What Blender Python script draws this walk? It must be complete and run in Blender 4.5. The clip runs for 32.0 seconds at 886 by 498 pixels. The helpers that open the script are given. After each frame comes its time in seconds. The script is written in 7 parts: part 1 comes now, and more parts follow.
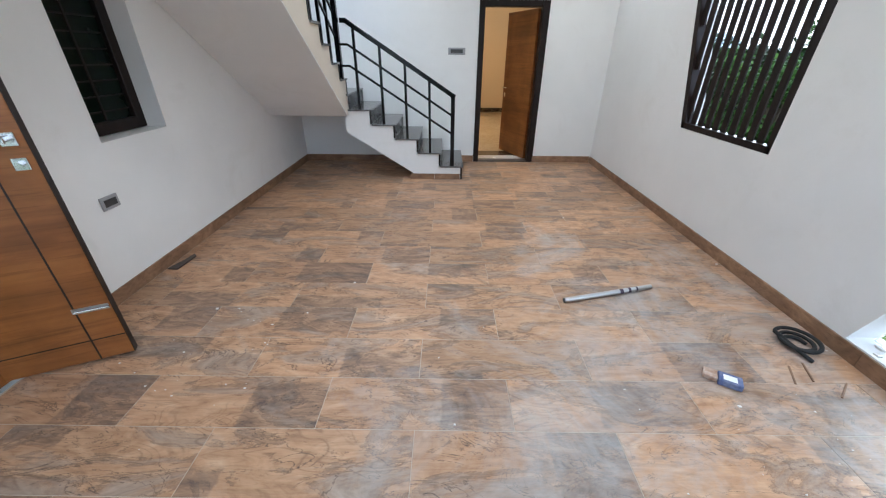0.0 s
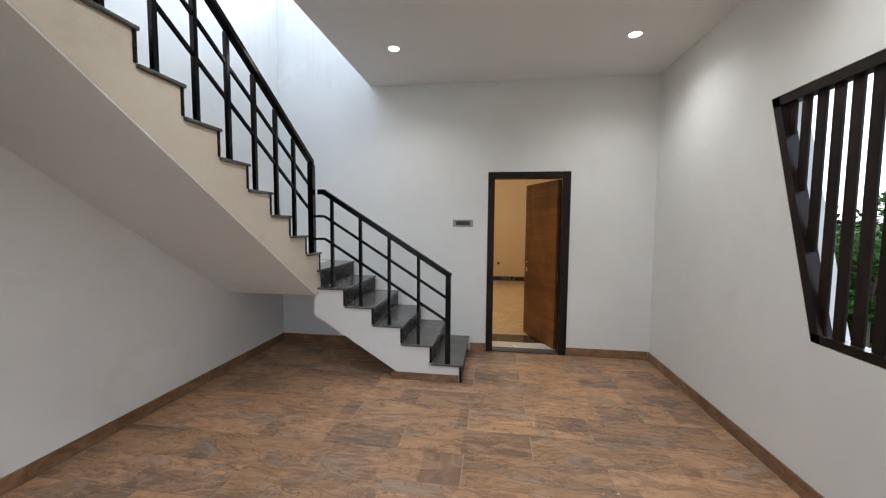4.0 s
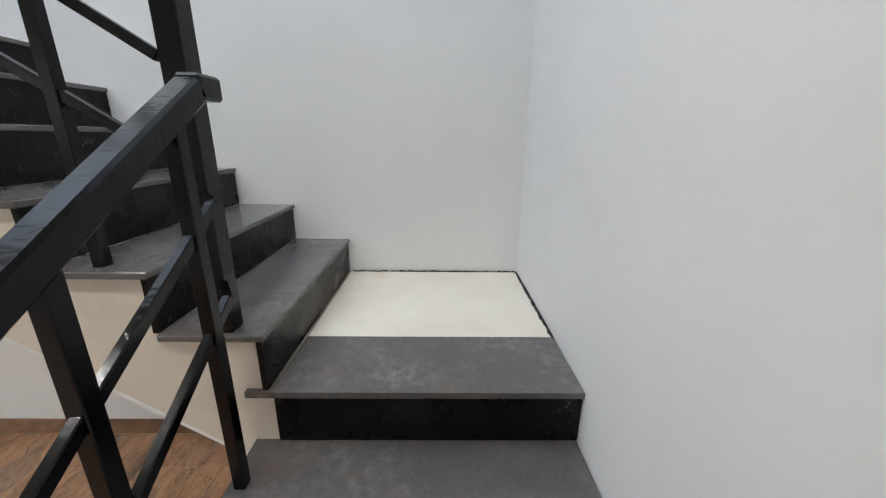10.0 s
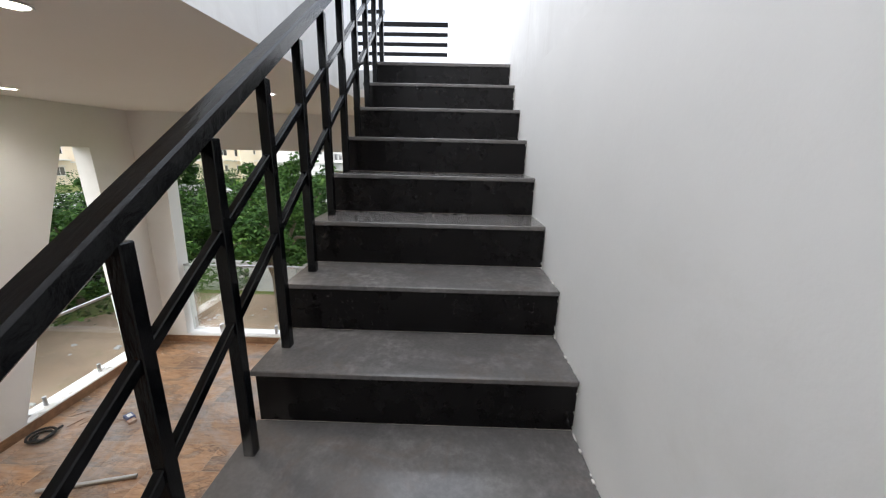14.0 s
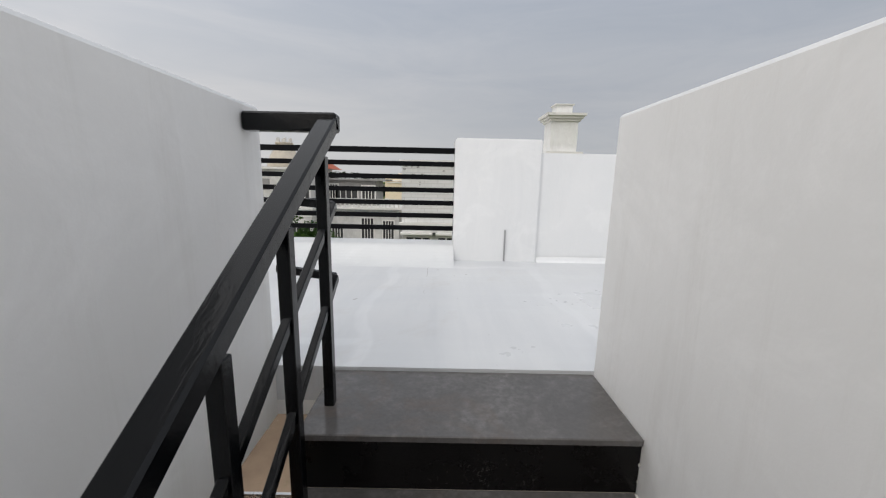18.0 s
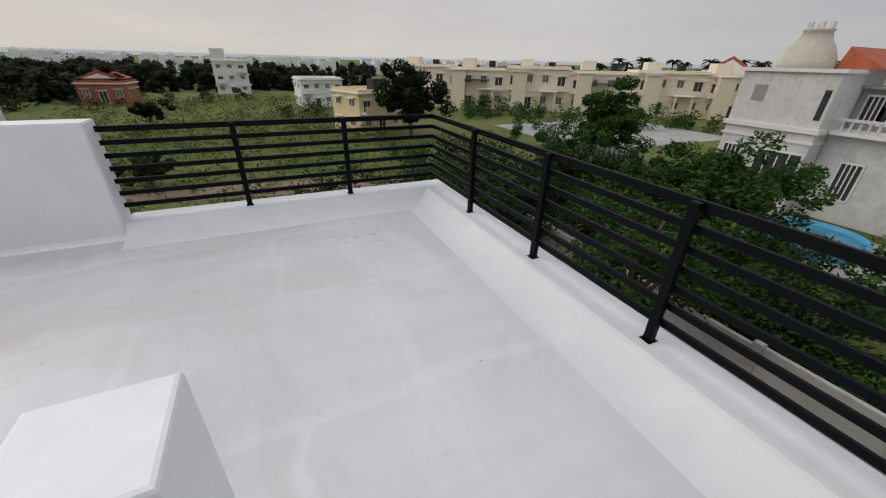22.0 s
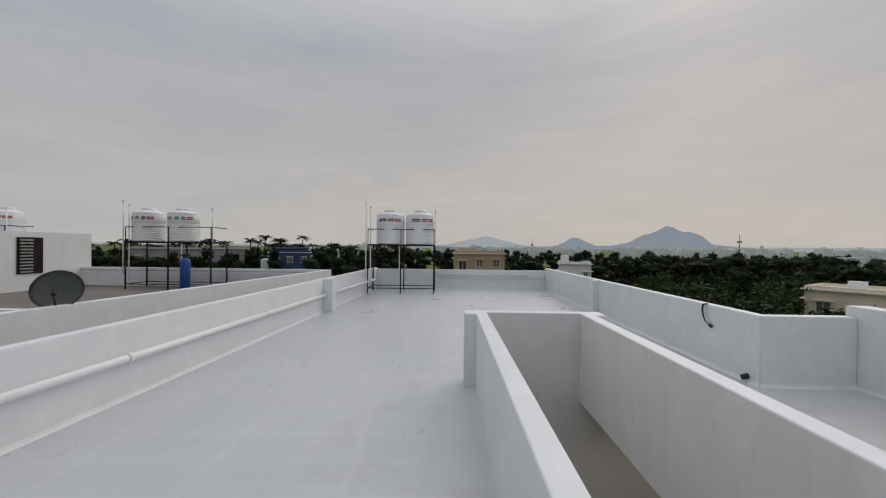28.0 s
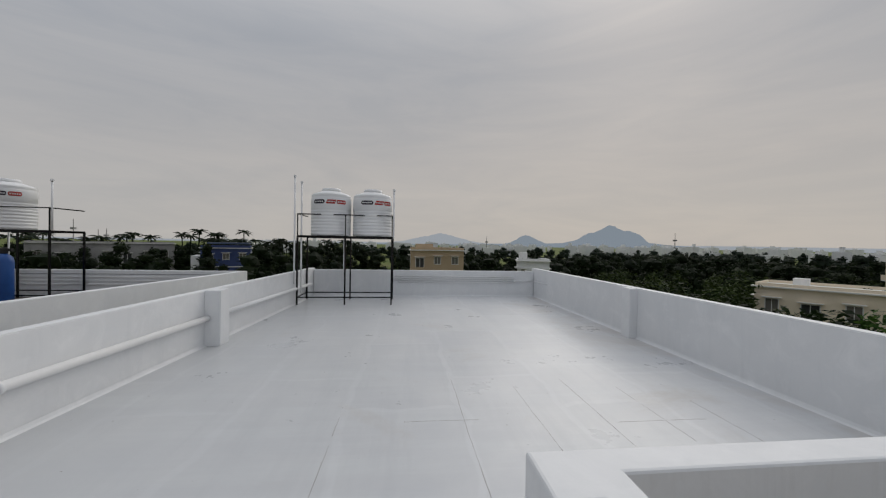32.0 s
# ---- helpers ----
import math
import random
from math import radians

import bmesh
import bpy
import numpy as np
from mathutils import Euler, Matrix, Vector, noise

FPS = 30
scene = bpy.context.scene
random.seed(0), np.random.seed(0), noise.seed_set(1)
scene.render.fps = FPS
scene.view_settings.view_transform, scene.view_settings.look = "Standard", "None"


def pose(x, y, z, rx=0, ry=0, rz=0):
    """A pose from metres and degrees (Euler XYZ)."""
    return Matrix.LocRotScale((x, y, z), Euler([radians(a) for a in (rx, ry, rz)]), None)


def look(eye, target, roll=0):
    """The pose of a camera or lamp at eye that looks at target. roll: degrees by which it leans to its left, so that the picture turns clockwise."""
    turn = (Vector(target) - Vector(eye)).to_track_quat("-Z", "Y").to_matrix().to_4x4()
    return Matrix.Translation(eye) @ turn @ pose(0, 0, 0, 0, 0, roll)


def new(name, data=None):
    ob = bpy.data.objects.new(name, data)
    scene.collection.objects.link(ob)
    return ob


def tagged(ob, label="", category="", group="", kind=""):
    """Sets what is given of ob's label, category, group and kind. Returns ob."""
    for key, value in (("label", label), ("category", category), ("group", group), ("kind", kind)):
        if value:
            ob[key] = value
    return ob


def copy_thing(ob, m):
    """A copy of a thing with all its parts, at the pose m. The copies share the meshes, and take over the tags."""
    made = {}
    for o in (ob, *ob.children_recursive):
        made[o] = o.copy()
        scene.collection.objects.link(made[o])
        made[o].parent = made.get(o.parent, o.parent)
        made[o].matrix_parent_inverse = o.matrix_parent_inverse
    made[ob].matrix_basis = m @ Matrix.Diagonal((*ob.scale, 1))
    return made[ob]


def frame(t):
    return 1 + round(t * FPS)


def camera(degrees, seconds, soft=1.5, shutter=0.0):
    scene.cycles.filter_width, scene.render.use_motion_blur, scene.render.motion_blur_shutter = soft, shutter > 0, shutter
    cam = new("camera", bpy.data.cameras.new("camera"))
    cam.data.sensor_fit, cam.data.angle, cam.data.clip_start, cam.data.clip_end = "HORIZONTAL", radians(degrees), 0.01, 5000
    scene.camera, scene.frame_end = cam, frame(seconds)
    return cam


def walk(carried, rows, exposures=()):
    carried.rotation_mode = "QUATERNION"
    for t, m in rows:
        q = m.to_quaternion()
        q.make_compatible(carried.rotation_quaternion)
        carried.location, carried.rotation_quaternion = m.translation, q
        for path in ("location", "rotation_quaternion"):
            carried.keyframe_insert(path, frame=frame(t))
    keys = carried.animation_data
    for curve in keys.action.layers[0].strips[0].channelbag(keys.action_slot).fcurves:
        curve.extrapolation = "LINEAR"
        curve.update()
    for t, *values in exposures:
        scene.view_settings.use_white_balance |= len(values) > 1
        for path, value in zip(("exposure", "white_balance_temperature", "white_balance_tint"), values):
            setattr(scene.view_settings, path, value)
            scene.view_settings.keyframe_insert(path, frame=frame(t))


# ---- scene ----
cam = camera(101.0, 32.0, 1.2)
PATH = [
    (0, (2.18, -5.732, 1.487), (2.166, -3.968, 0.546), 0.4),
    (0.5, (2.187, -5.799, 1.523), (2.171, -3.912, 0.862), 0.3),
    (1, (2.183, -5.862, 1.538), (2.17, -3.897, 1.166), 0.4),
    (1.5, (2.163, -5.901, 1.553), (2.163, -3.907, 1.402), 0.5),
    (2, (2.176, -5.813, 1.575), (2.192, -3.814, 1.511), 0.3),
    (2.5, (2.301, -5.53, 1.55), (2.314, -3.531, 1.487), 0.4),
    (4.5, (2.82, -3.878, 1.488), (2.375, -1.942, 1.251), 0.6),
    (5, (3.005, -3.438, 1.452), (2.373, -1.579, 1.069), 0.7),
    (5.5, (3.169, -2.959, 1.497), (2.313, -1.223, 0.992), 0.5),
    (6, (3.283, -2.509, 1.448), (2.193, -0.925, 0.899), 0.9),
    (6.5, (3.426, -2.028, 1.412), (2.067, -0.674, 0.846), 1.0),
    (7, (3.375, -1.502, 1.451), (1.791, -0.479, 0.784), 0.9),
    (7.5, (3.263, -1.066, 1.441), (1.535, -0.383, 0.701), 1.1),
    (8, (3.072, -0.688, 1.434), (1.251, -0.428, 0.648), -0.0),
    (8.5, (2.784, -0.393, 1.49), (0.955, -0.433, 0.681), -3.2),
    (9, (2.408, -0.429, 1.532), (0.583, -0.353, 0.716), -0.1),
    (9.5, (2.064, -0.425, 1.6), (0.196, -0.381, 0.888), 0.4),
    (10, (1.814, -0.411, 1.724), (-0.099, -0.389, 1.142), 0.6),
    (10.5, (1.591, -0.405, 1.882), (-0.34, -0.534, 1.379), 0.4),
    (11, (1.395, -0.417, 2.034), (-0.46, -0.971, 1.53), -0.0),
    (11.4, (1.237, -0.469, 2.089), (-0.46, -1.417, 1.619), 0.6),
    (11.6, (1.16, -0.46, 2.152), (-0.38, -1.631, 1.679), 0.6),
    (11.8, (1.083, -0.479, 2.207), (-0.279, -1.865, 1.734), 0.7),
    (12, (1.003, -0.5, 2.261), (-0.149, -2.064, 1.787), 0.8),
    (12.2, (0.93, -0.523, 2.327), (-0.024, -2.216, 1.856), 0.8),
    (12.5, (0.806, -0.583, 2.385), (0.132, -2.406, 1.915), 1.3),
    (13, (0.585, -0.635, 2.561), (0.351, -2.559, 2.07), 1.6),
    (13.5, (0.464, -0.867, 2.61), (0.475, -2.804, 2.113), 1.7),
    (14, (0.392, -1.253, 2.733), (0.424, -3.186, 2.219), 1.3),
    (14.5, (0.39, -1.526, 2.921), (0.412, -3.463, 2.424), 1.6),
    (15, (0.433, -1.773, 3.086), (0.447, -3.724, 2.645), 1.6),
    (15.5, (0.48, -1.971, 3.27), (0.423, -3.932, 2.88), 1.4),
    (17.5, (0.585, -2.871, 3.844), (0.569, -4.837, 3.479), 1.4),
    (18, (0.577, -3.122, 4.02), (0.568, -5.089, 3.659), 1.2),
    (18.5, (0.61, -3.348, 4.134), (0.608, -5.315, 3.774), 1.0),
    (19, (0.592, -3.569, 4.246), (0.612, -5.535, 3.88), -0.5),
    (19.5, (0.611, -3.82, 4.39), (0.633, -5.743, 3.842), -0.1),
    (20, (0.662, -4.025, 4.537), (0.692, -5.888, 3.811), 0.2),
    (20.5, (0.56, -4.401, 4.832), (0.986, -6.099, 3.866), -1.9),
    (21, (0.636, -4.36, 4.692), (1.525, -5.933, 3.834), 0.2),
    (21.5, (0.725, -4.45, 4.824), (1.987, -5.719, 3.932), 0.9),
    (22, (0.679, -4.639, 4.876), (2.285, -5.403, 3.96), 1.4),
    (22.5, (0.676, -4.774, 4.915), (2.445, -4.819, 3.982), 1.4),
    (23, (0.705, -4.866, 4.933), (2.334, -4.177, 4.0), 1.0),
    (23.5, (0.662, -4.983, 4.947), (1.812, -3.647, 4.001), 1.5),
    (24, (0.542, -5.063, 4.925), (1.087, -3.382, 3.989), 1.7),
    (24.5, (0.368, -5.19, 4.926), (0.484, -3.426, 3.989), 1.5),
    (25, (0.235, -5.32, 4.948), (0.249, -3.551, 4.015), 1.3),
    (25.5, (0.228, -5.42, 5.003), (0.178, -3.561, 4.267), 1.2),
    (26, (0.203, -5.483, 5.027), (0.134, -3.531, 4.6), 1.2),
    (26.5, (0.097, -5.43, 5.047), (0.027, -3.44, 4.858), 1.0),
    (28.5, (-0.607, -4.255, 5.076), (-0.624, -2.255, 5.074), 0.5),
    (29, (-0.634, -3.805, 5.051), (-0.623, -1.805, 5.059), 0.4),
    (29.5, (-0.608, -3.335, 5.034), (-0.549, -1.335, 5.035), 0.6),
    (30, (-0.586, -2.89, 5.028), (-0.509, -0.891, 5.023), 0.4),
    (30.5, (-0.549, -2.404, 5.033), (-0.47, -0.405, 5.029), 0.5),
    (31, (-0.597, -1.908, 5.023), (-0.499, 0.09, 5.014), 0.3),
    (31.5, (-0.588, -1.419, 4.999), (-0.449, 0.576, 4.977), 0.3),
    (32, (-0.727, -1.107, 4.978), (-0.515, 0.881, 4.952), 1.0),
]
EXPOSURES = [(0, 2.58, 5180, 5), (1, 2.56, 5180, 5), (2, 2.26, 5330, 5), (5, 2.19, 5650, 7), (6, 2.22, 5620, 7), (7, 2.53, 5550, 7), (8, 2.67, 5450, 7), (9, 2.61, 5600, 7), (11, 2.26, 5850, 8), (12, 2.15, 5900, 10), (14, 2, 6100, 10), (15, 1.72, 6150, 10),
             (16.5, 1.2, 6350, 10), (18, 0.6, 6450, 10), (19, 0.02, 6450, 11.5), (20, 0.05, 6500, 11.5), (21, 0.05, 6450, 11.5), (22, 0.3, 6450, 11.5), (22.6, 0.35, 6450, 11.5), (23, 0.15, 6450, 11.5), (24.5, 0.22, 6450, 11.5), (26, 0.1, 6400, 10), (29, -0.06, 6400, 10), (32, -0.12, 6400, 10)]
LAMP_W, INNER_W = 10.2, 15.0
walk(cam, [(t, look(eye, target, roll)) for t, eye, target, roll in PATH], EXPOSURES)

# ---- world, sun, lamps ----
world = bpy.data.worlds.new("overcast_sky")
scene.world = world
world.use_nodes = True
wn = world.node_tree
sky = wn.nodes.new("ShaderNodeTexSky")
sky.sky_type, sky.sun_disc = "NISHITA", False
sky.sun_elevation, sky.sun_rotation = radians(33), radians(35)
sky.air_density, sky.dust_density = 1.0, 3.0
tcw = wn.nodes.new("ShaderNodeTexCoord")
sepw = wn.nodes.new("ShaderNodeSeparateXYZ")
wn.links.new(tcw.outputs["Generated"], sepw.inputs[0])
up = wn.nodes.new("ShaderNodeValToRGB")
for e, (p, c) in zip([up.color_ramp.elements[0], up.color_ramp.elements[1], up.color_ramp.elements.new(0.2), up.color_ramp.elements.new(0.45)],
                     ((0.0, (0.50, 0.485, 0.46)), (1.0, (0.60, 0.635, 0.69)), (0.2, (0.46, 0.455, 0.45)), (0.45, (0.405, 0.425, 0.455)))):
    e.position, e.color = p, (*c, 1)
wn.links.new(sepw.outputs[2], up.inputs["Fac"])
# streaky cloud, stretched along the horizon
mpw = wn.nodes.new("ShaderNodeMapping")
mpw.inputs["Scale"].default_value = (1.6, 1.6, 9.0)
wn.links.new(tcw.outputs["Generated"], mpw.inputs["Vector"])
cl = wn.nodes.new("ShaderNodeTexNoise")
cl.inputs["Scale"].default_value, cl.inputs["Detail"].default_value, cl.inputs["Roughness"].default_value, cl.inputs["Distortion"].default_value = 1.5, 8, 0.62, 0.6
wn.links.new(mpw.outputs[0], cl.inputs["Vector"])
clr = wn.nodes.new("ShaderNodeValToRGB")
clr.color_ramp.elements[0].position, clr.color_ramp.elements[0].color = 0.35, (0.935, 0.94, 0.95, 1)
clr.color_ramp.elements[1].position, clr.color_ramp.elements[1].color = 0.68, (1.06, 1.04, 1.02, 1)
wn.links.new(cl.outputs["Fac"], clr.inputs["Fac"])
cm = wn.nodes.new("ShaderNodeMix")
cm.data_type, cm.blend_type, cm.inputs["Factor"].default_value = "RGBA", "MULTIPLY", 1.0
wn.links.new(up.outputs[0], cm.inputs["A"])
wn.links.new(clr.outputs[0], cm.inputs["B"])
# thin cloud lets a little of the clear sky through
thin = wn.nodes.new("ShaderNodeMix")
thin.data_type, thin.blend_type, thin.inputs["Factor"].default_value = "RGBA", "ADD", 0.0028
wn.links.new(cm.outputs["Result"], thin.inputs["A"])
wn.links.new(sky.outputs[0], thin.inputs["B"])
side = wn.nodes.new("ShaderNodeVectorMath")
side.operation, side.inputs[1].default_value = "DOT_PRODUCT", (0.574, 0.819, 0.0)
wn.links.new(tcw.outputs["Generated"], side.inputs[0])
way_r = wn.nodes.new("ShaderNodeMapRange")
way_r.inputs["From Min"].default_value, way_r.inputs["From Max"].default_value = -1.0, 1.0
wn.links.new(side.outputs["Value"], way_r.inputs["Value"])
tint = wn.nodes.new("ShaderNodeValToRGB")
tint.color_ramp.elements[0].position, tint.color_ramp.elements[0].color = 0.0, (0.61, 0.645, 0.70, 1)
mid = tint.color_ramp.elements.new(0.46)
mid.color = (0.96, 0.97, 0.99, 1)
tint.color_ramp.elements[2].position, tint.color_ramp.elements[2].color = 1.0, (1.04, 1.0, 0.96, 1)
wn.links.new(way_r.outputs["Result"], tint.inputs["Fac"])
grad = wn.nodes.new("ShaderNodeMix")
grad.data_type, grad.blend_type, grad.inputs["Factor"].default_value = "RGBA", "MULTIPLY", 1.0
wn.links.new(thin.outputs["Result"], grad.inputs["A"])
wn.links.new(tint.outputs[0], grad.inputs["B"])
bgn = wn.nodes["Background"]
bgn.inputs["Strength"].default_value = 1.0
wn.links.new(grad.outputs["Result"], bgn.inputs["Color"])
sun = new("sun", bpy.data.lights.new("sun", "SUN"))
sun.data.energy, sun.data.angle, sun.data.color = 0.75, radians(45), (1.0, 0.95, 0.88)
sun.matrix_world = look((0, 0, 9), (-8, -11.5, 0))


# ---- materials ----
def shader(name, rough=0.6, metal=0.0, spec=0.5):
    m = bpy.data.materials.new(name)
    m.use_nodes = True
    nt = m.node_tree
    b = nt.nodes["Principled BSDF"]
    b.inputs["Roughness"].default_value = rough
    b.inputs["Metallic"].default_value = metal
    b.inputs["Specular IOR Level"].default_value = spec
    return m, nt, b


def coords(nt, scale=(1, 1, 1), kind="Object"):
    tc = nt.nodes.new("ShaderNodeTexCoord")
    mp = nt.nodes.new("ShaderNodeMapping")
    mp.inputs["Scale"].default_value = scale
    nt.links.new(tc.outputs[kind], mp.inputs["Vector"])
    return mp.outputs["Vector"]


def noise_of(nt, vec, scale, detail=4.0, rough=0.55, distort=0.0):
    n = nt.nodes.new("ShaderNodeTexNoise")
    n.inputs["Scale"].default_value, n.inputs["Detail"].default_value = scale, detail
    n.inputs["Roughness"].default_value, n.inputs["Distortion"].default_value = rough, distort
    nt.links.new(vec, n.inputs["Vector"])
    return n.outputs["Fac"]


def ramp(nt, fac, stops):
    r = nt.nodes.new("ShaderNodeValToRGB")
    els = r.color_ramp.elements
    while len(els) < len(stops):
        els.new(0.5)
    for e, (p, c) in zip(els, stops):
        e.position, e.color = p, (*c, 1)
    nt.links.new(fac, r.inputs["Fac"])
    return r.outputs["Color"]


def mixed(nt, fac, a, b, kind="MIX"):
    n = nt.nodes.new("ShaderNodeMix")
    n.data_type, n.blend_type = "RGBA", kind
    for sock, v in ((n.inputs["Factor"], fac), (n.inputs["A"], a), (n.inputs["B"], b)):
        if isinstance(v, (int, float)):
            sock.default_value = v
        elif isinstance(v, tuple):
            sock.default_value = (*v, 1)
        else:
            nt.links.new(v, sock)
    return n.outputs["Result"]


def bumped(nt, b, height, strength=0.2, dist=0.01):
    n = nt.nodes.new("ShaderNodeBump")
    n.inputs["Strength"].default_value, n.inputs["Distance"].default_value = strength, dist
    nt.links.new(height, n.inputs["Height"])
    nt.links.new(n.outputs["Normal"], b.inputs["Normal"])


def paint(name, a, b2, rough=0.6, big=0.7, fine=40.0, bump=0.12, stain=None, spec=0.4, metal=0.0):
    """Painted or plain surface: broad tone drift, fine grain, optional stains."""
    m, nt, b = shader(name, rough, metal, spec)
    v = coords(nt)
    c = ramp(nt, noise_of(nt, v, big, 5, 0.6), [(0.3, a), (0.7, b2)])
    if stain:
        f = ramp(nt, noise_of(nt, v, 1.7, 8, 0.7, 0.6), [(0.56, (0, 0, 0)), (0.78, (1, 1, 1))])
        c = mixed(nt, f, c, stain)
    nt.links.new(c, b.inputs["Base Color"])
    fine_n = noise_of(nt, v, fine, 4, 0.6)
    bumped(nt, b, fine_n, bump, 0.004)
    r = nt.nodes.new("ShaderNodeMapRange")
    r.inputs["To Min"].default_value, r.inputs["To Max"].default_value = max(rough - 0.1, 0.02), min(rough + 0.1, 1)
    nt.links.new(noise_of(nt, v, 6, 4), r.inputs["Value"])
    nt.links.new(r.outputs["Result"], b.inputs["Roughness"])
    return m


M_WALL = paint("wall_paint", (0.74, 0.735, 0.72), (0.81, 0.805, 0.79), 0.62, 0.9, 30, 0.16, (0.72, 0.71, 0.685))
M_CEIL = paint("ceiling_paint", (0.80, 0.79, 0.77), (0.83, 0.82, 0.80), 0.7, 0.6, 30, 0.06)
M_CREAM = paint("cream_primer", (0.62, 0.55, 0.46), (0.68, 0.62, 0.53), 0.6, 1.5, 30, 0.12, (0.55, 0.48, 0.40))
def drip_gloss(name, lo, hi, spec):
    """Thick brushed gloss enamel with runs and sags."""
    m, nt, b = shader(name, 0.16, 0, spec)
    v = coords(nt)
    nt.links.new(ramp(nt, noise_of(nt, v, 3, 5), [(0.3, lo), (0.7, hi)]), b.inputs["Base Color"])
    runs = noise_of(nt, coords(nt, (26, 7, 7)), 2.2, 3, 0.5, 0.8)
    bumped(nt, b, mixed(nt, 0.35, runs, noise_of(nt, v, 60, 3)), 0.20, 0.006)
    r = nt.nodes.new("ShaderNodeMapRange")
    r.inputs["To Min"].default_value, r.inputs["To Max"].default_value = 0.10, 0.26
    nt.links.new(noise_of(nt, v, 9, 4), r.inputs["Value"])
    nt.links.new(r.outputs["Result"], b.inputs["Roughness"])
    return m


M_BLACK = drip_gloss("black_gloss_metal", (0.0015, 0.0018, 0.0022), (0.003, 0.0035, 0.0045), 0.26)
M_RAIL = paint("dark_grey_metal", (0.002, 0.0023, 0.003), (0.005, 0.0055, 0.007), 0.45, 3, 40, 0.2, None, 0.08)
def scuffed_riser():
    """Black polished stone, smeared with cement and chipped pale in places."""
    m, nt, b = shader("black_granite_riser", 0.24, 0, 0.2)
    v = coords(nt)
    c = ramp(nt, noise_of(nt, v, 3, 5, 0.6), [(0.3, (0.0030, 0.0025, 0.0025)), (0.7, (0.0065, 0.0058, 0.0058))])
    smear = ramp(nt, noise_of(nt, v, 4.5, 9, 0.75, 1.2), [(0.56, (0, 0, 0)), (0.78, (0.28, 0.28, 0.28))])
    c = mixed(nt, smear, c, (0.030, 0.027, 0.026))
    where = ramp(nt, noise_of(nt, v, 2.6, 3, 0.5), [(0.56, (0, 0, 0)), (0.64, (1, 1, 1))])
    chips = ramp(nt, noise_of(nt, v, 38, 7, 0.75, 1.5), [(0.60, (0, 0, 0)), (0.68, (0.6, 0.6, 0.6))])
    c = mixed(nt, mixed(nt, 1.0, where, chips, "MULTIPLY"), c, (0.20, 0.19, 0.18))
    nt.links.new(c, b.inputs["Base Color"])
    r = ramp(nt, noise_of(nt, v, 5, 6, 0.7), [(0.3, (0.16, 0.16, 0.16)), (0.7, (0.40, 0.40, 0.40))])
    nt.links.new(r, b.inputs["Roughness"])
    return m
M_RISER = scuffed_riser()
M_FRAME = paint("dark_stained_wood", (0.010, 0.007, 0.006), (0.020, 0.013, 0.011), 0.4, 5, 60, 0.2, None, 0.2)
M_CHROME = paint("chrome", (0.62, 0.62, 0.63), (0.7, 0.7, 0.7), 0.2, 3, 50, 0.02, None, 0.5, 1.0)
M_CREAMWALL = paint("cream_wall_paint", (0.66, 0.52, 0.33), (0.70, 0.56, 0.37), 0.6, 0.7, 30, 0.08)
M_PVC = paint("white_plastic", (0.78, 0.79, 0.80), (0.84, 0.84, 0.84), 0.35, 2, 30, 0.05)
M_BARK = paint("bark", (0.07, 0.05, 0.035), (0.13, 0.10, 0.07), 0.85, 8, 30, 0.6)


# ---- mesh helpers ----
def box(bm, x0, y0, z0, x1, y1, z1):
    v = [bm.verts.new(p) for p in ((x0, y0, z0), (x1, y0, z0), (x1, y1, z0), (x0, y1, z0),
                                   (x0, y0, z1), (x1, y0, z1), (x1, y1, z1), (x0, y1, z1))]
    for f in ((3, 2, 1, 0), (4, 5, 6, 7), (0, 1, 5, 4), (1, 2, 6, 5), (2, 3, 7, 6), (3, 0, 4, 7)):
        bm.faces.new([v[i] for i in f])
    return v


def prism(bm, pts, a, b, axis="z"):
    """A closed outline, pushed from a to b along an axis. Outline order: (y,z) for x, (x,z) for y, (x,y) for z."""
    put = {"x": lambda p, t: (t, p[0], p[1]), "y": lambda p, t: (p[0], t, p[1]), "z": lambda p, t: (p[0], p[1], t)}[axis]
    lo = [bm.verts.new(put(p, a)) for p in pts]
    hi = [bm.verts.new(put(p, b)) for p in pts]
    n = len(pts)
    faces = [bm.faces.new(lo), bm.faces.new(hi)]
    for i in range(n):
        faces.append(bm.faces.new((lo[i], lo[(i + 1) % n], hi[(i + 1) % n], hi[i])))
    bmesh.ops.recalc_face_normals(bm, faces=bm.faces)


def bar(bm, p, q, w, h, up=(0, 0, 1)):
    """A rectangular bar from p to q, w wide and h high."""
    p, q = Vector(p), Vector(q)
    d = (q - p).normalized()
    s = d.cross(Vector(up))
    s = s.normalized() if s.length > 1e-5 else Vector((1, 0, 0))
    u = s.cross(d).normalized()
    vs = []
    for c in (p, q):
        for a, b in ((-1, -1), (1, -1), (1, 1), (-1, 1)):
            vs.append(bm.verts.new(c + s * (a * w / 2) + u * (b * h / 2)))
    for f in ((3, 2, 1, 0), (4, 5, 6, 7), (0, 1, 5, 4), (1, 2, 6, 5), (2, 3, 7, 6), (3, 0, 4, 7)):
        bm.faces.new([vs[i] for i in f])


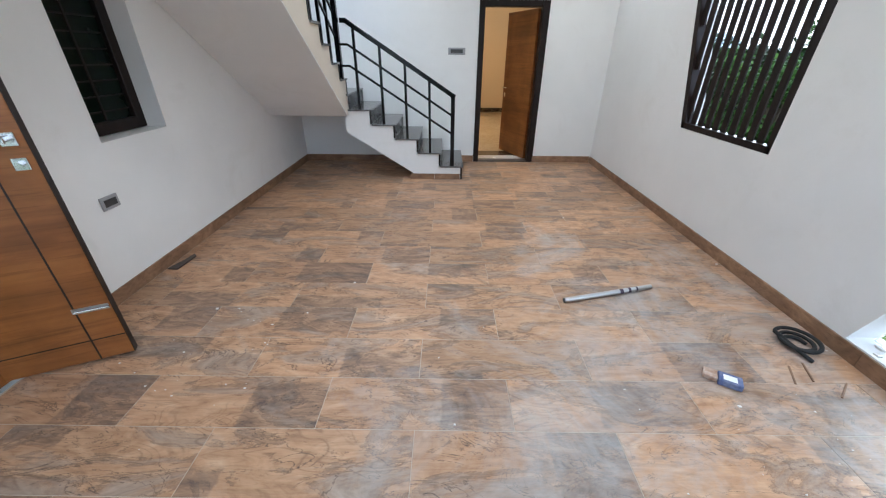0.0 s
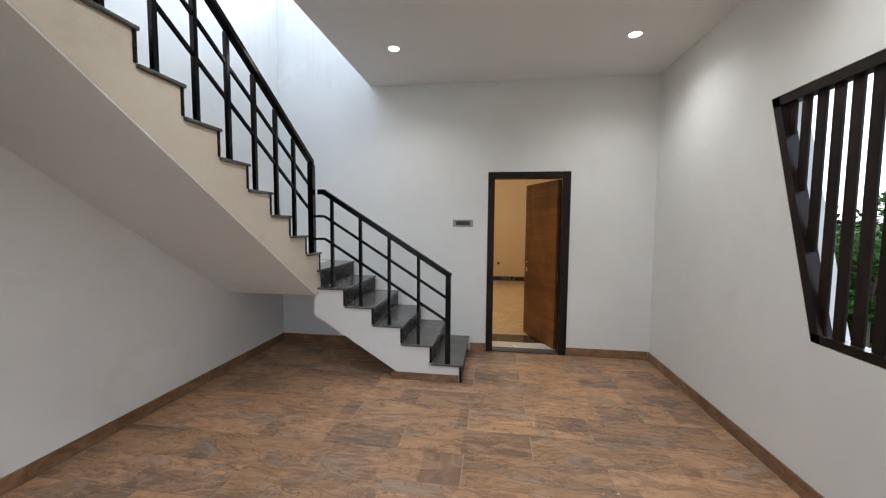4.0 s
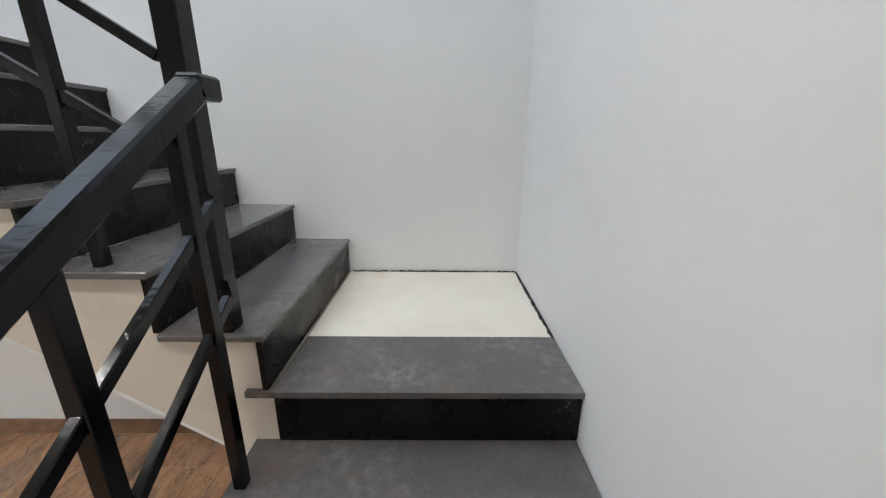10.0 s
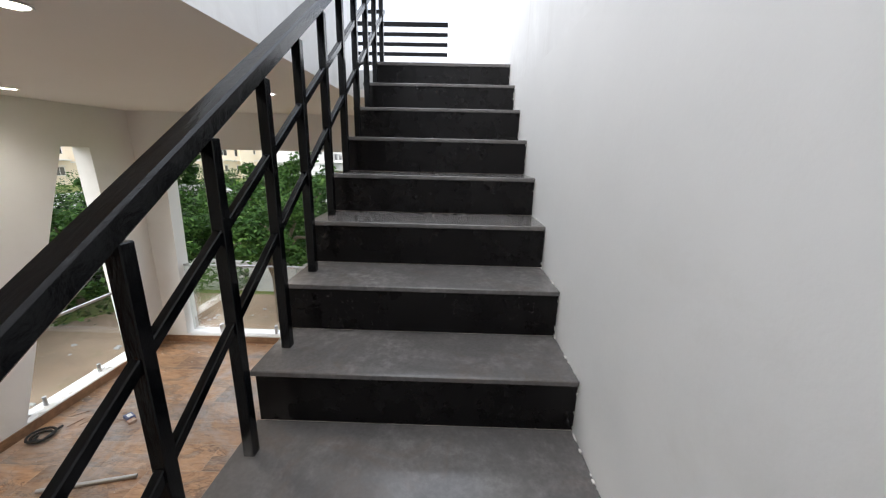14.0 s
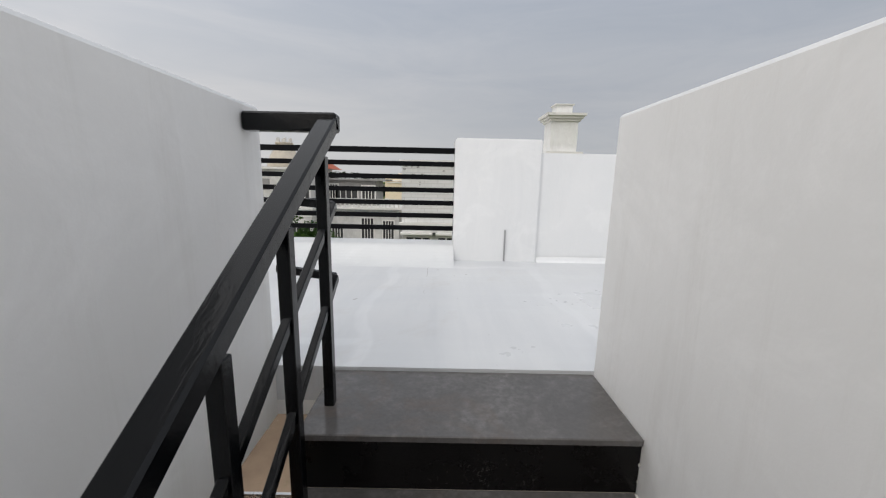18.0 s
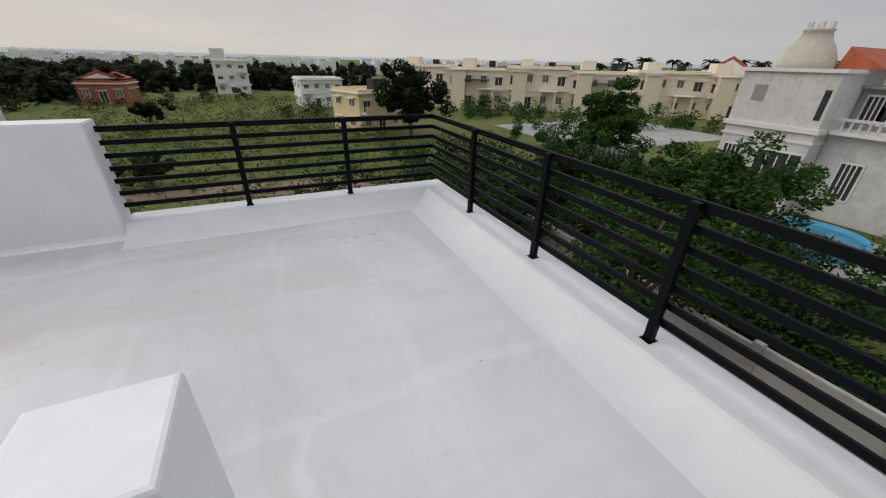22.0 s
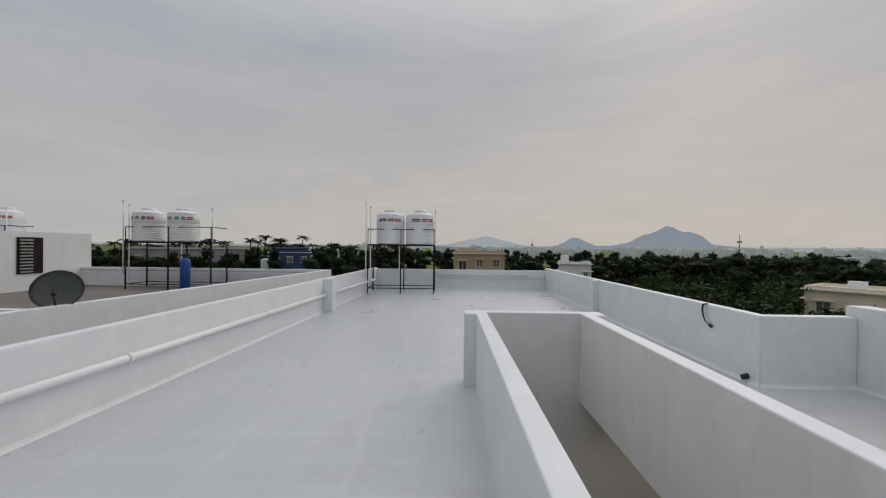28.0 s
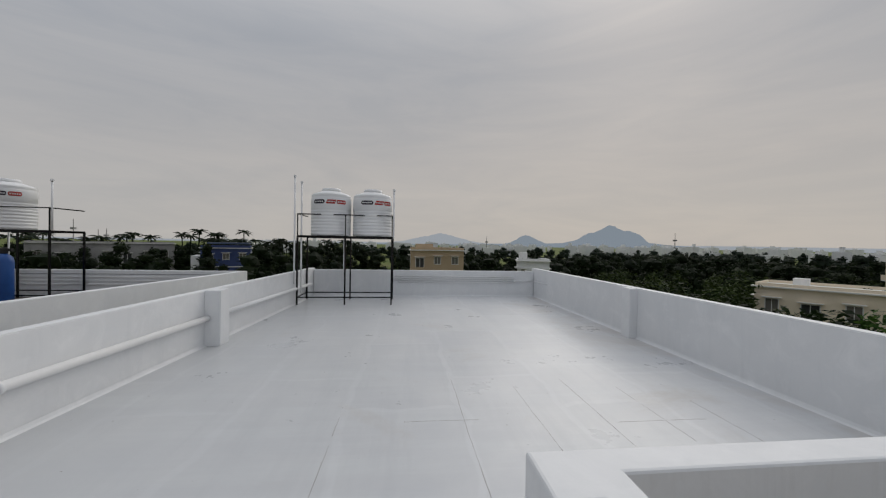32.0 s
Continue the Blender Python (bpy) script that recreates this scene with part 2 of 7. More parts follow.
def tube(bm, p, q, r0, r1=None, n=12, caps=True):
    p, q = Vector(p), Vector(q)
    r1 = r0 if r1 is None else r1
    rot = (q - p).to_track_quat("Z", "Y").to_matrix()
    a = [bm.verts.new(p + rot @ Vector((math.cos(t) * r0, math.sin(t) * r0, 0))) for t in np.linspace(0, math.tau, n, endpoint=False)]
    b = [bm.verts.new(q + rot @ Vector((math.cos(t) * r1, math.sin(t) * r1, 0))) for t in np.linspace(0, math.tau, n, endpoint=False)]
    for i in range(n):
        bm.faces.new((a[i], a[(i + 1) % n], b[(i + 1) % n], b[i]))
    if caps:
        bm.faces.new(a[::-1])
        bm.faces.new(b)


def sweep(bm, path, r, n=8):
    """One round cord along a path."""
    rings = []
    for i, p in enumerate(path):
        d = (path[min(i + 1, len(path) - 1)] - path[max(i - 1, 0)]).normalized()
        s = d.cross(Vector((0.13, 0.07, 1))).normalized()
        u = s.cross(d)
        rings.append([bm.verts.new(p + s * math.cos(a) * r + u * math.sin(a) * r) for a in np.linspace(0, math.tau, n, endpoint=False)])
    for a, b in zip(rings, rings[1:]):
        for i in range(n):
            bm.faces.new((a[i], a[(i + 1) % n], b[(i + 1) % n], b[i]))
    bm.faces.new(rings[0][::-1])
    bm.faces.new(rings[-1])


def lathe(bm, prof, n=24, cx=0, cy=0):
    rings = [[bm.verts.new((cx + r * math.cos(t), cy + r * math.sin(t), z)) for t in np.linspace(0, math.tau, n, endpoint=False)] for r, z in prof]
    for a, b in zip(rings, rings[1:]):
        for i in range(n):
            bm.faces.new((a[i], a[(i + 1) % n], b[(i + 1) % n], b[i]))
    bm.faces.new(rings[0][::-1])
    bm.faces.new(rings[-1])


def rounded(bm, w=0.004, seg=1):
    bmesh.ops.bevel(bm, geom=list(bm.edges), offset=w, segments=seg, affect="EDGES", clamp_overlap=True)


def made(name, bm, material, smooth=False):
    me = bpy.data.meshes.new(name)
    bm.to_mesh(me)
    bm.free()
    me.materials.append(material)
    if smooth:
        for p in me.polygons:
            p.use_smooth = True
    return me


def part(name, bm, material, parent, label="", smooth=False):
    ob = new(name, made(name, bm, material, smooth))
    ob.parent = parent
    if label:
        ob["label"] = label
    return ob


def thing(name, label, category, at=(0, 0, 0), group="", kind=""):
    ob = new(name)
    ob.matrix_world = Matrix.Translation(at)
    bpy.context.view_layer.update()
    return tagged(ob, label, category, group, kind)


def solid(name, bm, material, label, category, group="", kind="", smooth=False):
    return tagged(new(name, made(name, bm, material, smooth)), label, category, group, kind)


def boxes(*rows, round_by=0.0):
    bm = bmesh.new()
    for r in rows:
        box(bm, *r)
    if round_by:
        rounded(bm, round_by)
    return bm


# ---- more materials ----
def plank_tile():
    """Distressed wood-look porcelain: each tile shifts its own grain."""
    m, nt, b = shader("wood_look_tile", 0.42, 0, 0.45)
    info = nt.nodes.new("ShaderNodeObjectInfo")
    tc = nt.nodes.new("ShaderNodeTexCoord")
    off = nt.nodes.new("ShaderNodeVectorMath")
    off.operation = "MULTIPLY_ADD"
    off.inputs[1].default_value = (1, 1, 1)
    comb = nt.nodes.new("ShaderNodeCombineXYZ")
    for i, k in enumerate((37.0, 91.0, 13.0)):
        mul = nt.nodes.new("ShaderNodeMath")
        mul.operation, mul.inputs[1].default_value = "MULTIPLY", k
        nt.links.new(info.outputs["Random"], mul.inputs[0])
        nt.links.new(mul.outputs[0], comb.inputs[i])
    nt.links.new(tc.outputs["Object"], off.inputs[0])
    nt.links.new(comb.outputs[0], off.inputs[2])
    mp = nt.nodes.new("ShaderNodeMapping")
    mp.inputs["Scale"].default_value = (1.0, 2.7, 1)
    nt.links.new(off.outputs[0], mp.inputs["Vector"])
    v = mp.outputs["Vector"]
    grain = noise_of(nt, v, 3.2, 8, 0.62, 2.2)
    c = ramp(nt, grain, [(0.26, (0.250, 0.141, 0.080)), (0.42, (0.375, 0.225, 0.127)), (0.56, (0.445, 0.283, 0.168)), (0.75, (0.515, 0.365, 0.242))])
    # fine drawn grain lines along the plank
    mpf = nt.nodes.new("ShaderNodeMapping")
    mpf.inputs["Scale"].default_value = (1.2, 16.0, 1)
    nt.links.new(off.outputs[0], mpf.inputs["Vector"])
    fine = ramp(nt, noise_of(nt, mpf.outputs["Vector"], 3.0, 6, 0.7, 1.2), [(0.36, (0.62, 0.60, 0.58)), (0.52, (1, 1, 1)), (0.70, (1.14, 1.12, 1.10))])
    c = mixed(nt, 0.42, c, fine, "MULTIPLY")
    mp2 = nt.nodes.new("ShaderNodeMapping")
    mp2.inputs["Scale"].default_value = (1.0, 2.6, 1)
    nt.links.new(off.outputs[0], mp2.inputs["Vector"])
    v2 = mp2.outputs["Vector"]
    # torn dark patches where the printed varnish is worn
    patch = ramp(nt, noise_of(nt, v2, 1.7, 10, 0.70, 0.8), [(0.515, (0, 0, 0)), (0.575, (0.66, 0.66, 0.66)), (0.68, (1, 1, 1))])
    c = mixed(nt, patch, c, mixed(nt, 0.76, c, (0.082, 0.062, 0.054)))
    torn = ramp(nt, noise_of(nt, v2, 1.7, 10, 0.70, 0.8), [(0.520, (0, 0, 0)), (0.532, (0.55, 0.55, 0.55)), (0.546, (0, 0, 0))])
    c = mixed(nt, torn, c, (0.060, 0.036, 0.026))
    pale = ramp(nt, noise_of(nt, v2, 1.7, 7, 0.7, 1.0), [(0.52, (0, 0, 0)), (0.70, (0.65, 0.65, 0.65))])
    c = mixed(nt, pale, c, (0.50, 0.42, 0.345))
    wash = nt.nodes.new("ShaderNodeTexWhiteNoise")
    wash.noise_dimensions = "1D"
    nt.links.new(info.outputs["Random"], wash.inputs["W"])
    tone = ramp(nt, wash.outputs["Value"], [(0.0, (0.80, 0.77, 0.75)), (0.14, (0.88, 0.85, 0.83)), (0.22, (1.02, 0.98, 0.95)), (0.62, (1.16, 1.10, 1.05)), (1.0, (0.94, 0.88, 0.85))])
    c = mixed(nt, 1.0, c, tone, "MULTIPLY")
    sepx = nt.nodes.new("ShaderNodeSeparateXYZ")
    nt.links.new(tc.outputs["Object"], sepx.inputs[0])
    wob = noise_of(nt, v2, 7.0, 5, 0.7, 1.0)
    wc = nt.nodes.new("ShaderNodeSeparateColor")
    nt.links.new(wash.outputs["Color"], wc.inputs[0])
    def calc(op, a, b_, c_=None):
        n = nt.nodes.new("ShaderNodeMath")
        n.operation = op
        for i, q in enumerate((a, b_, c_)):
            if q is None:
                continue
            if isinstance(q, (int, float)):
                n.inputs[i].default_value = q
            else:
                nt.links.new(q, n.inputs[i])
        return n.outputs[0]
    flip = calc("SUBTRACT", calc("MULTIPLY", calc("GREATER_THAN", wc.outputs[0], 0.5), 2.0), 1.0)
    ex = calc("MULTIPLY_ADD", sepx.outputs[0], flip, calc("MULTIPLY_ADD", wc.outputs[1], 0.55, -0.42))
    ex = calc("MULTIPLY_ADD", wob, 0.05, ex)
    flipy = calc("SUBTRACT", calc("MULTIPLY", calc("GREATER_THAN", wc.outputs[2], 0.5), 2.0), 1.0)
    ey = calc("MULTIPLY_ADD", sepx.outputs[1], flipy, calc("MULTIPLY_ADD", wc.outputs[0], 0.30, -0.13))
    ey = calc("MULTIPLY_ADD", wob, 0.16, calc("SUBTRACT", ey, 0.08))
    zone = mixed(nt, 1.0, ramp(nt, calc("MULTIPLY_ADD", ex, 1.0, 0.5), [(0.50, (0, 0, 0)), (0.512, (1, 1, 1))]), ramp(nt, calc("MULTIPLY_ADD", ey, 1.0, 0.5), [(0.49, (0, 0, 0)), (0.52, (1, 1, 1))]), "MULTIPLY")
    streaks = ramp(nt, grain, [(0.30, (0.72, 0.72, 0.72)), (0.62, (0.28, 0.28, 0.28))])
    c = mixed(nt, mixed(nt, 1.0, zone, streaks, "MULTIPLY"), c, (0.085, 0.066, 0.058))
    # swirling figure lines round the knots
    rings = calc("PINGPONG", calc("MULTIPLY", noise_of(nt, v2, 1.3, 2, 0.5, 1.6), 15.0), 0.5)
    ring_l = ramp(nt, rings, [(0.0, (0.62, 0.58, 0.55)), (0.16, (1, 1, 1)), (0.5, (1.06, 1.05, 1.03))])
    c = mixed(nt, ramp(nt, noise_of(nt, v2, 2.0, 3, 0.6, 0.5), [(0.46, (0, 0, 0)), (0.60, (0.8, 0.8, 0.8))]), c, mixed(nt, 1.0, c, ring_l, "MULTIPLY"))
    crack = ramp(nt, noise_of(nt, v2, 2.6, 5, 0.6, 2.2), [(0.476, (0, 0, 0)), (0.488, (1, 1, 1)), (0.503, (0, 0, 0))])
    keep = ramp(nt, noise_of(nt, v2, 2.2, 3), [(0.44, (0, 0, 0)), (0.56, (0.9, 0.9, 0.9))])
    c = mixed(nt, mixed(nt, 1.0, crack, keep, "MULTIPLY"), c, (0.06, 0.038, 0.028))
    # building dust, lying where the work was done
    geo = nt.nodes.new("ShaderNodeNewGeometry")
    dust_n = noise_of(nt, geo.outputs["Position"], 1.3, 8, 0.72, 0.8)
    dist = nt.nodes.new("ShaderNodeVectorMath")
    dist.operation, dist.inputs[1].default_value = "DISTANCE", (3.75, -4.45, 0)
    nt.links.new(geo.outputs["Position"], dist.inputs[0])
    rng = nt.nodes.new("ShaderNodeMapRange")
    rng.inputs["From Min"].default_value, rng.inputs["From Max"].default_value = 0.3, 3.2
    rng.inputs["To Min"].default_value, rng.inputs["To Max"].default_value = 0.22, 0.0
    nt.links.new(dist.outputs["Value"], rng.inputs["Value"])
    add = nt.nodes.new("ShaderNodeMath")
    add.operation = "ADD"
    nt.links.new(dust_n, add.inputs[0])
    nt.links.new(rng.outputs[0], add.inputs[1])
    dust = ramp(nt, add.outputs[0], [(0.64, (0, 0, 0)), (0.84, (0.55, 0.55, 0.55))])
    c = mixed(nt, dust, c, (0.42, 0.42, 0.42))
    nt.links.new(c, b.inputs["Base Color"])
    bumped(nt, b, grain, 0.12, 0.003)
    return m


def wood(name, lo, hi, along=(1, 1, 0.12), rough=0.35, scale=9.0):
    """Polished veneer: broad cathedral figure, fine pores, patches of deeper stain."""
    m, nt, b = shader(name, rough, 0, 0.5)
    v = coords(nt, along)
    g = noise_of(nt, v, scale, 8, 0.62, 1.4)
    c = ramp(nt, g, [(0.28, lo), (0.72, hi)])
    c = mixed(nt, ramp(nt, noise_of(nt, v, 1.6, 4, 0.6), [(0.4, (0, 0, 0)), (0.7, (0.55, 0.55, 0.55))]), c, tuple(x * 0.55 for x in lo))
    pores = ramp(nt, noise_of(nt, coords(nt, (along[0] * 4, along[1] * 4, along[2] * 9)), scale, 4, 0.7), [(0.34, (0.55, 0.5, 0.45)), (0.46, (1, 1, 1))])
    c = mixed(nt, 0.6, c, pores, "MULTIPLY")
    blot = ramp(nt, noise_of(nt, coords(nt), 2.4, 5, 0.6, 0.5), [(0.42, (0.80, 0.74, 0.68)), (0.62, (1.14, 1.12, 1.06))])
    c = mixed(nt, 0.9, c, blot, "MULTIPLY")
    nt.links.new(c, b.inputs["Base Color"])
    bumped(nt, b, g, 0.06, 0.003)
    return m


def veined(name, base, base2, vein, rough=0.15):
    m, nt, b = shader(name, rough, 0, 0.5)
    v = coords(nt)
    c = ramp(nt, noise_of(nt, v, 1.3, 6, 0.6, 1.5), [(0.3, base), (0.7, base2)])
    f = ramp(nt, noise_of(nt, v, 2.2, 9, 0.7, 3.0), [(0.47, (0, 0, 0)), (0.5, (0.7, 0.7, 0.7)), (0.53, (0, 0, 0))])
    nt.links.new(mixed(nt, f, c, vein), b.inputs["Base Color"])
    return m


def streaked(name, a, b2, streak, rough=0.55, run=(5, 5, 0.35)):
    """White outdoor paint with rain streaks running down and scuffs."""
    m, nt, b = shader(name, rough, 0, 0.4)
    v = coords(nt)
    c = ramp(nt, noise_of(nt, v, 0.8, 6, 0.65), [(0.3, a), (0.7, b2)])
    vs = coords(nt, run)
    f = ramp(nt, noise_of(nt, vs, 1.5, 7, 0.72, 0.4), [(0.50, (0, 0, 0)), (0.74, (0.55, 0.55, 0.55))])
    c = mixed(nt, f, c, streak)
    bl = ramp(nt, noise_of(nt, v, 2.6, 7, 0.7, 0.6), [(0.5, (0, 0, 0)), (0.7, (0.45, 0.45, 0.45))])
    c = mixed(nt, bl, c, tuple(min(1, x * 1.12) for x in b2))
    spots = ramp(nt, noise_of(nt, v, 9, 3, 0.5), [(0.20, (1, 1, 1)), (0.22, (0, 0, 0))])
    c = mixed(nt, spots, c, tuple(x * 0.75 for x in streak))
    nt.links.new(c, b.inputs["Base Color"])
    bumped(nt, b, noise_of(nt, v, 26, 5, 0.65), 0.22, 0.004)
    return m


def roof_coat():
    m, nt, b = shader("roof_coating", 0.38, 0, 0.45)
    v = coords(nt)
    c = ramp(nt, noise_of(nt, v, 0.45, 7, 0.65, 0.4), [(0.32, (0.54, 0.555, 0.58)), (0.68, (0.64, 0.645, 0.65))])
    # roller strokes
    vs = coords(nt, (0.25, 2.2, 1))
    f = ramp(nt, noise_of(nt, vs, 1.7, 5, 0.7), [(0.46, (0, 0, 0)), (0.70, (0.45, 0.45, 0.45))])
    c = mixed(nt, f, c, (0.68, 0.705, 0.71))
    vt = coords(nt, (2.4, 0.22, 1))
    g = ramp(nt, noise_of(nt, vt, 1.5, 5, 0.7), [(0.48, (0, 0, 0)), (0.72, (0.5, 0.5, 0.5))])
    c = mixed(nt, g, c, (0.50, 0.515, 0.535))
    bl = ramp(nt, noise_of(nt, v, 0.9, 3, 0.5, 0.3), [(0.48, (0, 0, 0)), (0.66, (0.35, 0.35, 0.35))])
    c = mixed(nt, bl, c, (0.545, 0.56, 0.585))
    # lengths of the coating laid side by side, with paler laps
    lap = nt.nodes.new("ShaderNodeTexBrick")
    lap.offset = 0.37
    for k_, q_ in (("Scale", 1.0), ("Brick Width", 2.35), ("Row Height", 1.08), ("Mortar Size", 0.05), ("Mortar Smooth", 0.6)):
        lap.inputs[k_].default_value = q_
    lap.inputs["Color1"].default_value, lap.inputs["Color2"].default_value, lap.inputs["Mortar"].default_value = (0.94, 0.945, 0.95, 1), (1.03, 1.03, 1.025, 1), (1.10, 1.10, 1.10, 1)
    wob_ = nt.nodes.new("ShaderNodeVectorMath")
    wob_.operation = "MULTIPLY_ADD"
    wn_n = nt.nodes.new("ShaderNodeTexNoise")
    wn_n.inputs["Scale"].default_value = 1.6
    nt.links.new(v, wn_n.inputs["Vector"])
    nt.links.new(wn_n.outputs["Color"], wob_.inputs[0])
    wob_.inputs[1].default_value = (0.3, 0.3, 0)
    rot_ = nt.nodes.new("ShaderNodeMapping")
    rot_.inputs["Rotation"].default_value = (0, 0, radians(90))
    nt.links.new(v, rot_.inputs["Vector"])
    nt.links.new(rot_.outputs[0], wob_.inputs[2])
    nt.links.new(wob_.outputs[0], lap.inputs["Vector"])
    c = mixed(nt, 0.5, c, lap.outputs["Color"], "MULTIPLY")
    # dimming towards the party wall, put into the coat's colour
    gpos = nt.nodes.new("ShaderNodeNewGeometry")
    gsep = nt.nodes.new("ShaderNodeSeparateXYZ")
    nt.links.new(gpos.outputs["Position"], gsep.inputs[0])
    west_dim = nt.nodes.new("ShaderNodeMath")
    west_dim.operation, west_dim.inputs[1].default_value = "MULTIPLY_ADD", 2.4
    nt.links.new(noise_of(nt, v, 0.8, 6, 0.65, 0.5), west_dim.inputs[0])
    nt.links.new(gsep.outputs[0], west_dim.inputs[2])
    west_dim_r = nt.nodes.new("ShaderNodeMapRange")
    west_dim_r.inputs["From Min"].default_value, west_dim_r.inputs["From Max"].default_value = -1.4, 1.6
    west_dim_r.inputs["To Min"].default_value, west_dim_r.inputs["To Max"].default_value = 0.36, 0.0
    nt.links.new(west_dim.outputs[0], west_dim_r.inputs["Value"])
    c = mixed(nt, west_dim_r.outputs[0], c, (0.40, 0.415, 0.425))
    # silt left by standing water
    geo = nt.nodes.new("ShaderNodeNewGeometry")
    silt_n = noise_of(nt, v, 0.55, 8, 0.72, 0.6)
    sep = nt.nodes.new("ShaderNodeSeparateXYZ")
    nt.links.new(geo.outputs["Position"], sep.inputs[0])
    rng = nt.nodes.new("ShaderNodeMapRange")
    rng.inputs["From Min"].default_value, rng.inputs["From Max"].default_value = 1.4, 3.5
    rng.inputs["To Min"].default_value, rng.inputs["To Max"].default_value = -0.02, 0.14
    nt.links.new(sep.outputs[0], rng.inputs["Value"])
    add = nt.nodes.new("ShaderNodeMath")
    add.operation = "ADD"
    nt.links.new(silt_n, add.inputs[0])
    nt.links.new(rng.outputs[0], add.inputs[1])
    silt = ramp(nt, add.outputs[0], [(0.56, (0, 0, 0)), (0.78, (0.6, 0.6, 0.6))])
    c = mixed(nt, silt, c, (0.44, 0.40, 0.36))
    specks = ramp(nt, noise_of(nt, v, 16, 2, 0.5), [(0.20, (1, 1, 1)), (0.225, (0, 0, 0))])
    c = mixed(nt, specks, c, (0.25, 0.24, 0.23))
    nt.links.new(c, b.inputs["Base Color"])
    r = nt.nodes.new("ShaderNodeMapRange")
    r.inputs["To Min"].default_value, r.inputs["To Max"].default_value = 0.17, 0.45
    nt.links.new(noise_of(nt, v, 0.9, 6, 0.7), r.inputs["Value"])
    nt.links.new(r.outputs[0], b.inputs["Roughness"])
    bumped(nt, b, noise_of(nt, v, 14, 6, 0.65), 0.045, 0.004)
    return m


def glassy(name, tint=(0.93, 0.98, 0.96)):
    m, nt, b = shader(name, 0.02, 0, 0.5)
    b.inputs["Base Color"].default_value = (*tint, 1)
    b.inputs["Transmission Weight"].default_value = 1.0
    b.inputs["IOR"].default_value = 1.45
    return m


def glow(name, color, strength):
    m, nt, b = shader(name, 0.5)
    b.inputs["Base Color"].default_value = (*color, 1)
    b.inputs["Emission Color"].default_value = (*color, 1)
    b.inputs["Emission Strength"].default_value = strength
    return m


M_TILE = plank_tile()
M_DOOR = wood("polished_teak_veneer", (0.19, 0.066, 0.016), (0.37, 0.145, 0.036), (0.25, 1, 3.0), 0.30, 2.2)
M_DOOR2 = wood("teak_veneer_leaf", (0.18, 0.064, 0.016), (0.32, 0.125, 0.034), (0.25, 1, 3.0), 0.30, 2.2)
M_GROOVE = paint("door_groove", (0.012, 0.008, 0.007), (0.02, 0.012, 0.010), 0.5)
M_SKIRT = wood("wood_look_skirting", (0.17, 0.095, 0.055), (0.40, 0.25, 0.15), (1, 1, 2), 0.45, 5.0)
M_BLACKMARBLE = veined("black_veined_marble", (0.008, 0.006, 0.005), (0.016, 0.012, 0.010), (0.30, 0.24, 0.16))
M_FLOOR2 = veined("cream_polished_marble", (0.60, 0.47, 0.29), (0.68, 0.56, 0.38), (0.45, 0.33, 0.19), 0.10)
M_SILL = paint("white_sill_marble", (0.68, 0.66, 0.62), (0.76, 0.74, 0.70), 0.25, 2, 40, 0.03)
M_LANDTILE = paint("unpolished_cream_tile", (0.60, 0.54, 0.44), (0.70, 0.66, 0.58), 0.45, 2.2, 30, 0.08, (0.52, 0.33, 0.14))
def granite():
    m, nt, b = shader("dusty_grey_granite", 0.3, 0, 0.42)
    v = coords(nt)
    c = ramp(nt, noise_of(nt, v, 2.2, 6, 0.65), [(0.3, (0.074, 0.069, 0.067)), (0.7, (0.106, 0.100, 0.097))])
    c = mixed(nt, ramp(nt, noise_of(nt, v, 90, 3, 0.6), [(0.35, (0, 0, 0)), (0.7, (0.25, 0.25, 0.25))]), c, (0.15, 0.142, 0.136))
    patch = ramp(nt, noise_of(nt, v, 2.6, 9, 0.75, 0.8), [(0.44, (0, 0, 0)), (0.66, (0.85, 0.85, 0.85))])
    grit = ramp(nt, noise_of(nt, v, 34, 5, 0.7), [(0.42, (0.1, 0.1, 0.1)), (0.64, (0.75, 0.75, 0.75))])
    dust = mixed(nt, 1.0, patch, grit, "MULTIPLY")
    c = mixed(nt, dust, c, (0.22, 0.209, 0.201))
    brown = ramp(nt, noise_of(nt, v, 3.4, 8, 0.7, 1.0), [(0.54, (0, 0, 0)), (0.76, (0.5, 0.5, 0.5))])
    c = mixed(nt, brown, c, (0.12, 0.082, 0.058))
    nt.links.new(c, b.inputs["Base Color"])
    r = nt.nodes.new("ShaderNodeMapRange")
    r.inputs["To Min"].default_value, r.inputs["To Max"].default_value = 0.06, 0.24
    nt.links.new(noise_of(nt, v, 4.5, 6, 0.7), r.inputs["Value"])
    nt.links.new(r.outputs[0], b.inputs["Roughness"])
    return m
M_GRANITE = granite()
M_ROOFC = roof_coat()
M_WHITE = streaked("weathered_white_paint", (0.72, 0.735, 0.75), (0.785, 0.79, 0.795), (0.68, 0.695, 0.71), 0.55, (3.4, 3.4, 0.6))
M_KERB = streaked("trowelled_white_coat", (0.63, 0.645, 0.66), (0.69, 0.70, 0.705), (0.58, 0.595, 0.61), 0.5, (2, 2, 1))
M_WELL = streaked("rain_marked_plaster", (0.745, 0.74, 0.725), (0.81, 0.805, 0.795), (0.66, 0.645, 0.62), 0.62)
M_GLASS = glassy("clear_glass")
M_DARKGLASS = paint("dark_window_glass", (0.003, 0.006, 0.004), (0.006, 0.012, 0.008), 0.10, 2, 40, 0.0, None, 0.12)
M_LAMP = glow("lamp_diffuser", (1.0, 0.88, 0.68), 14.0)
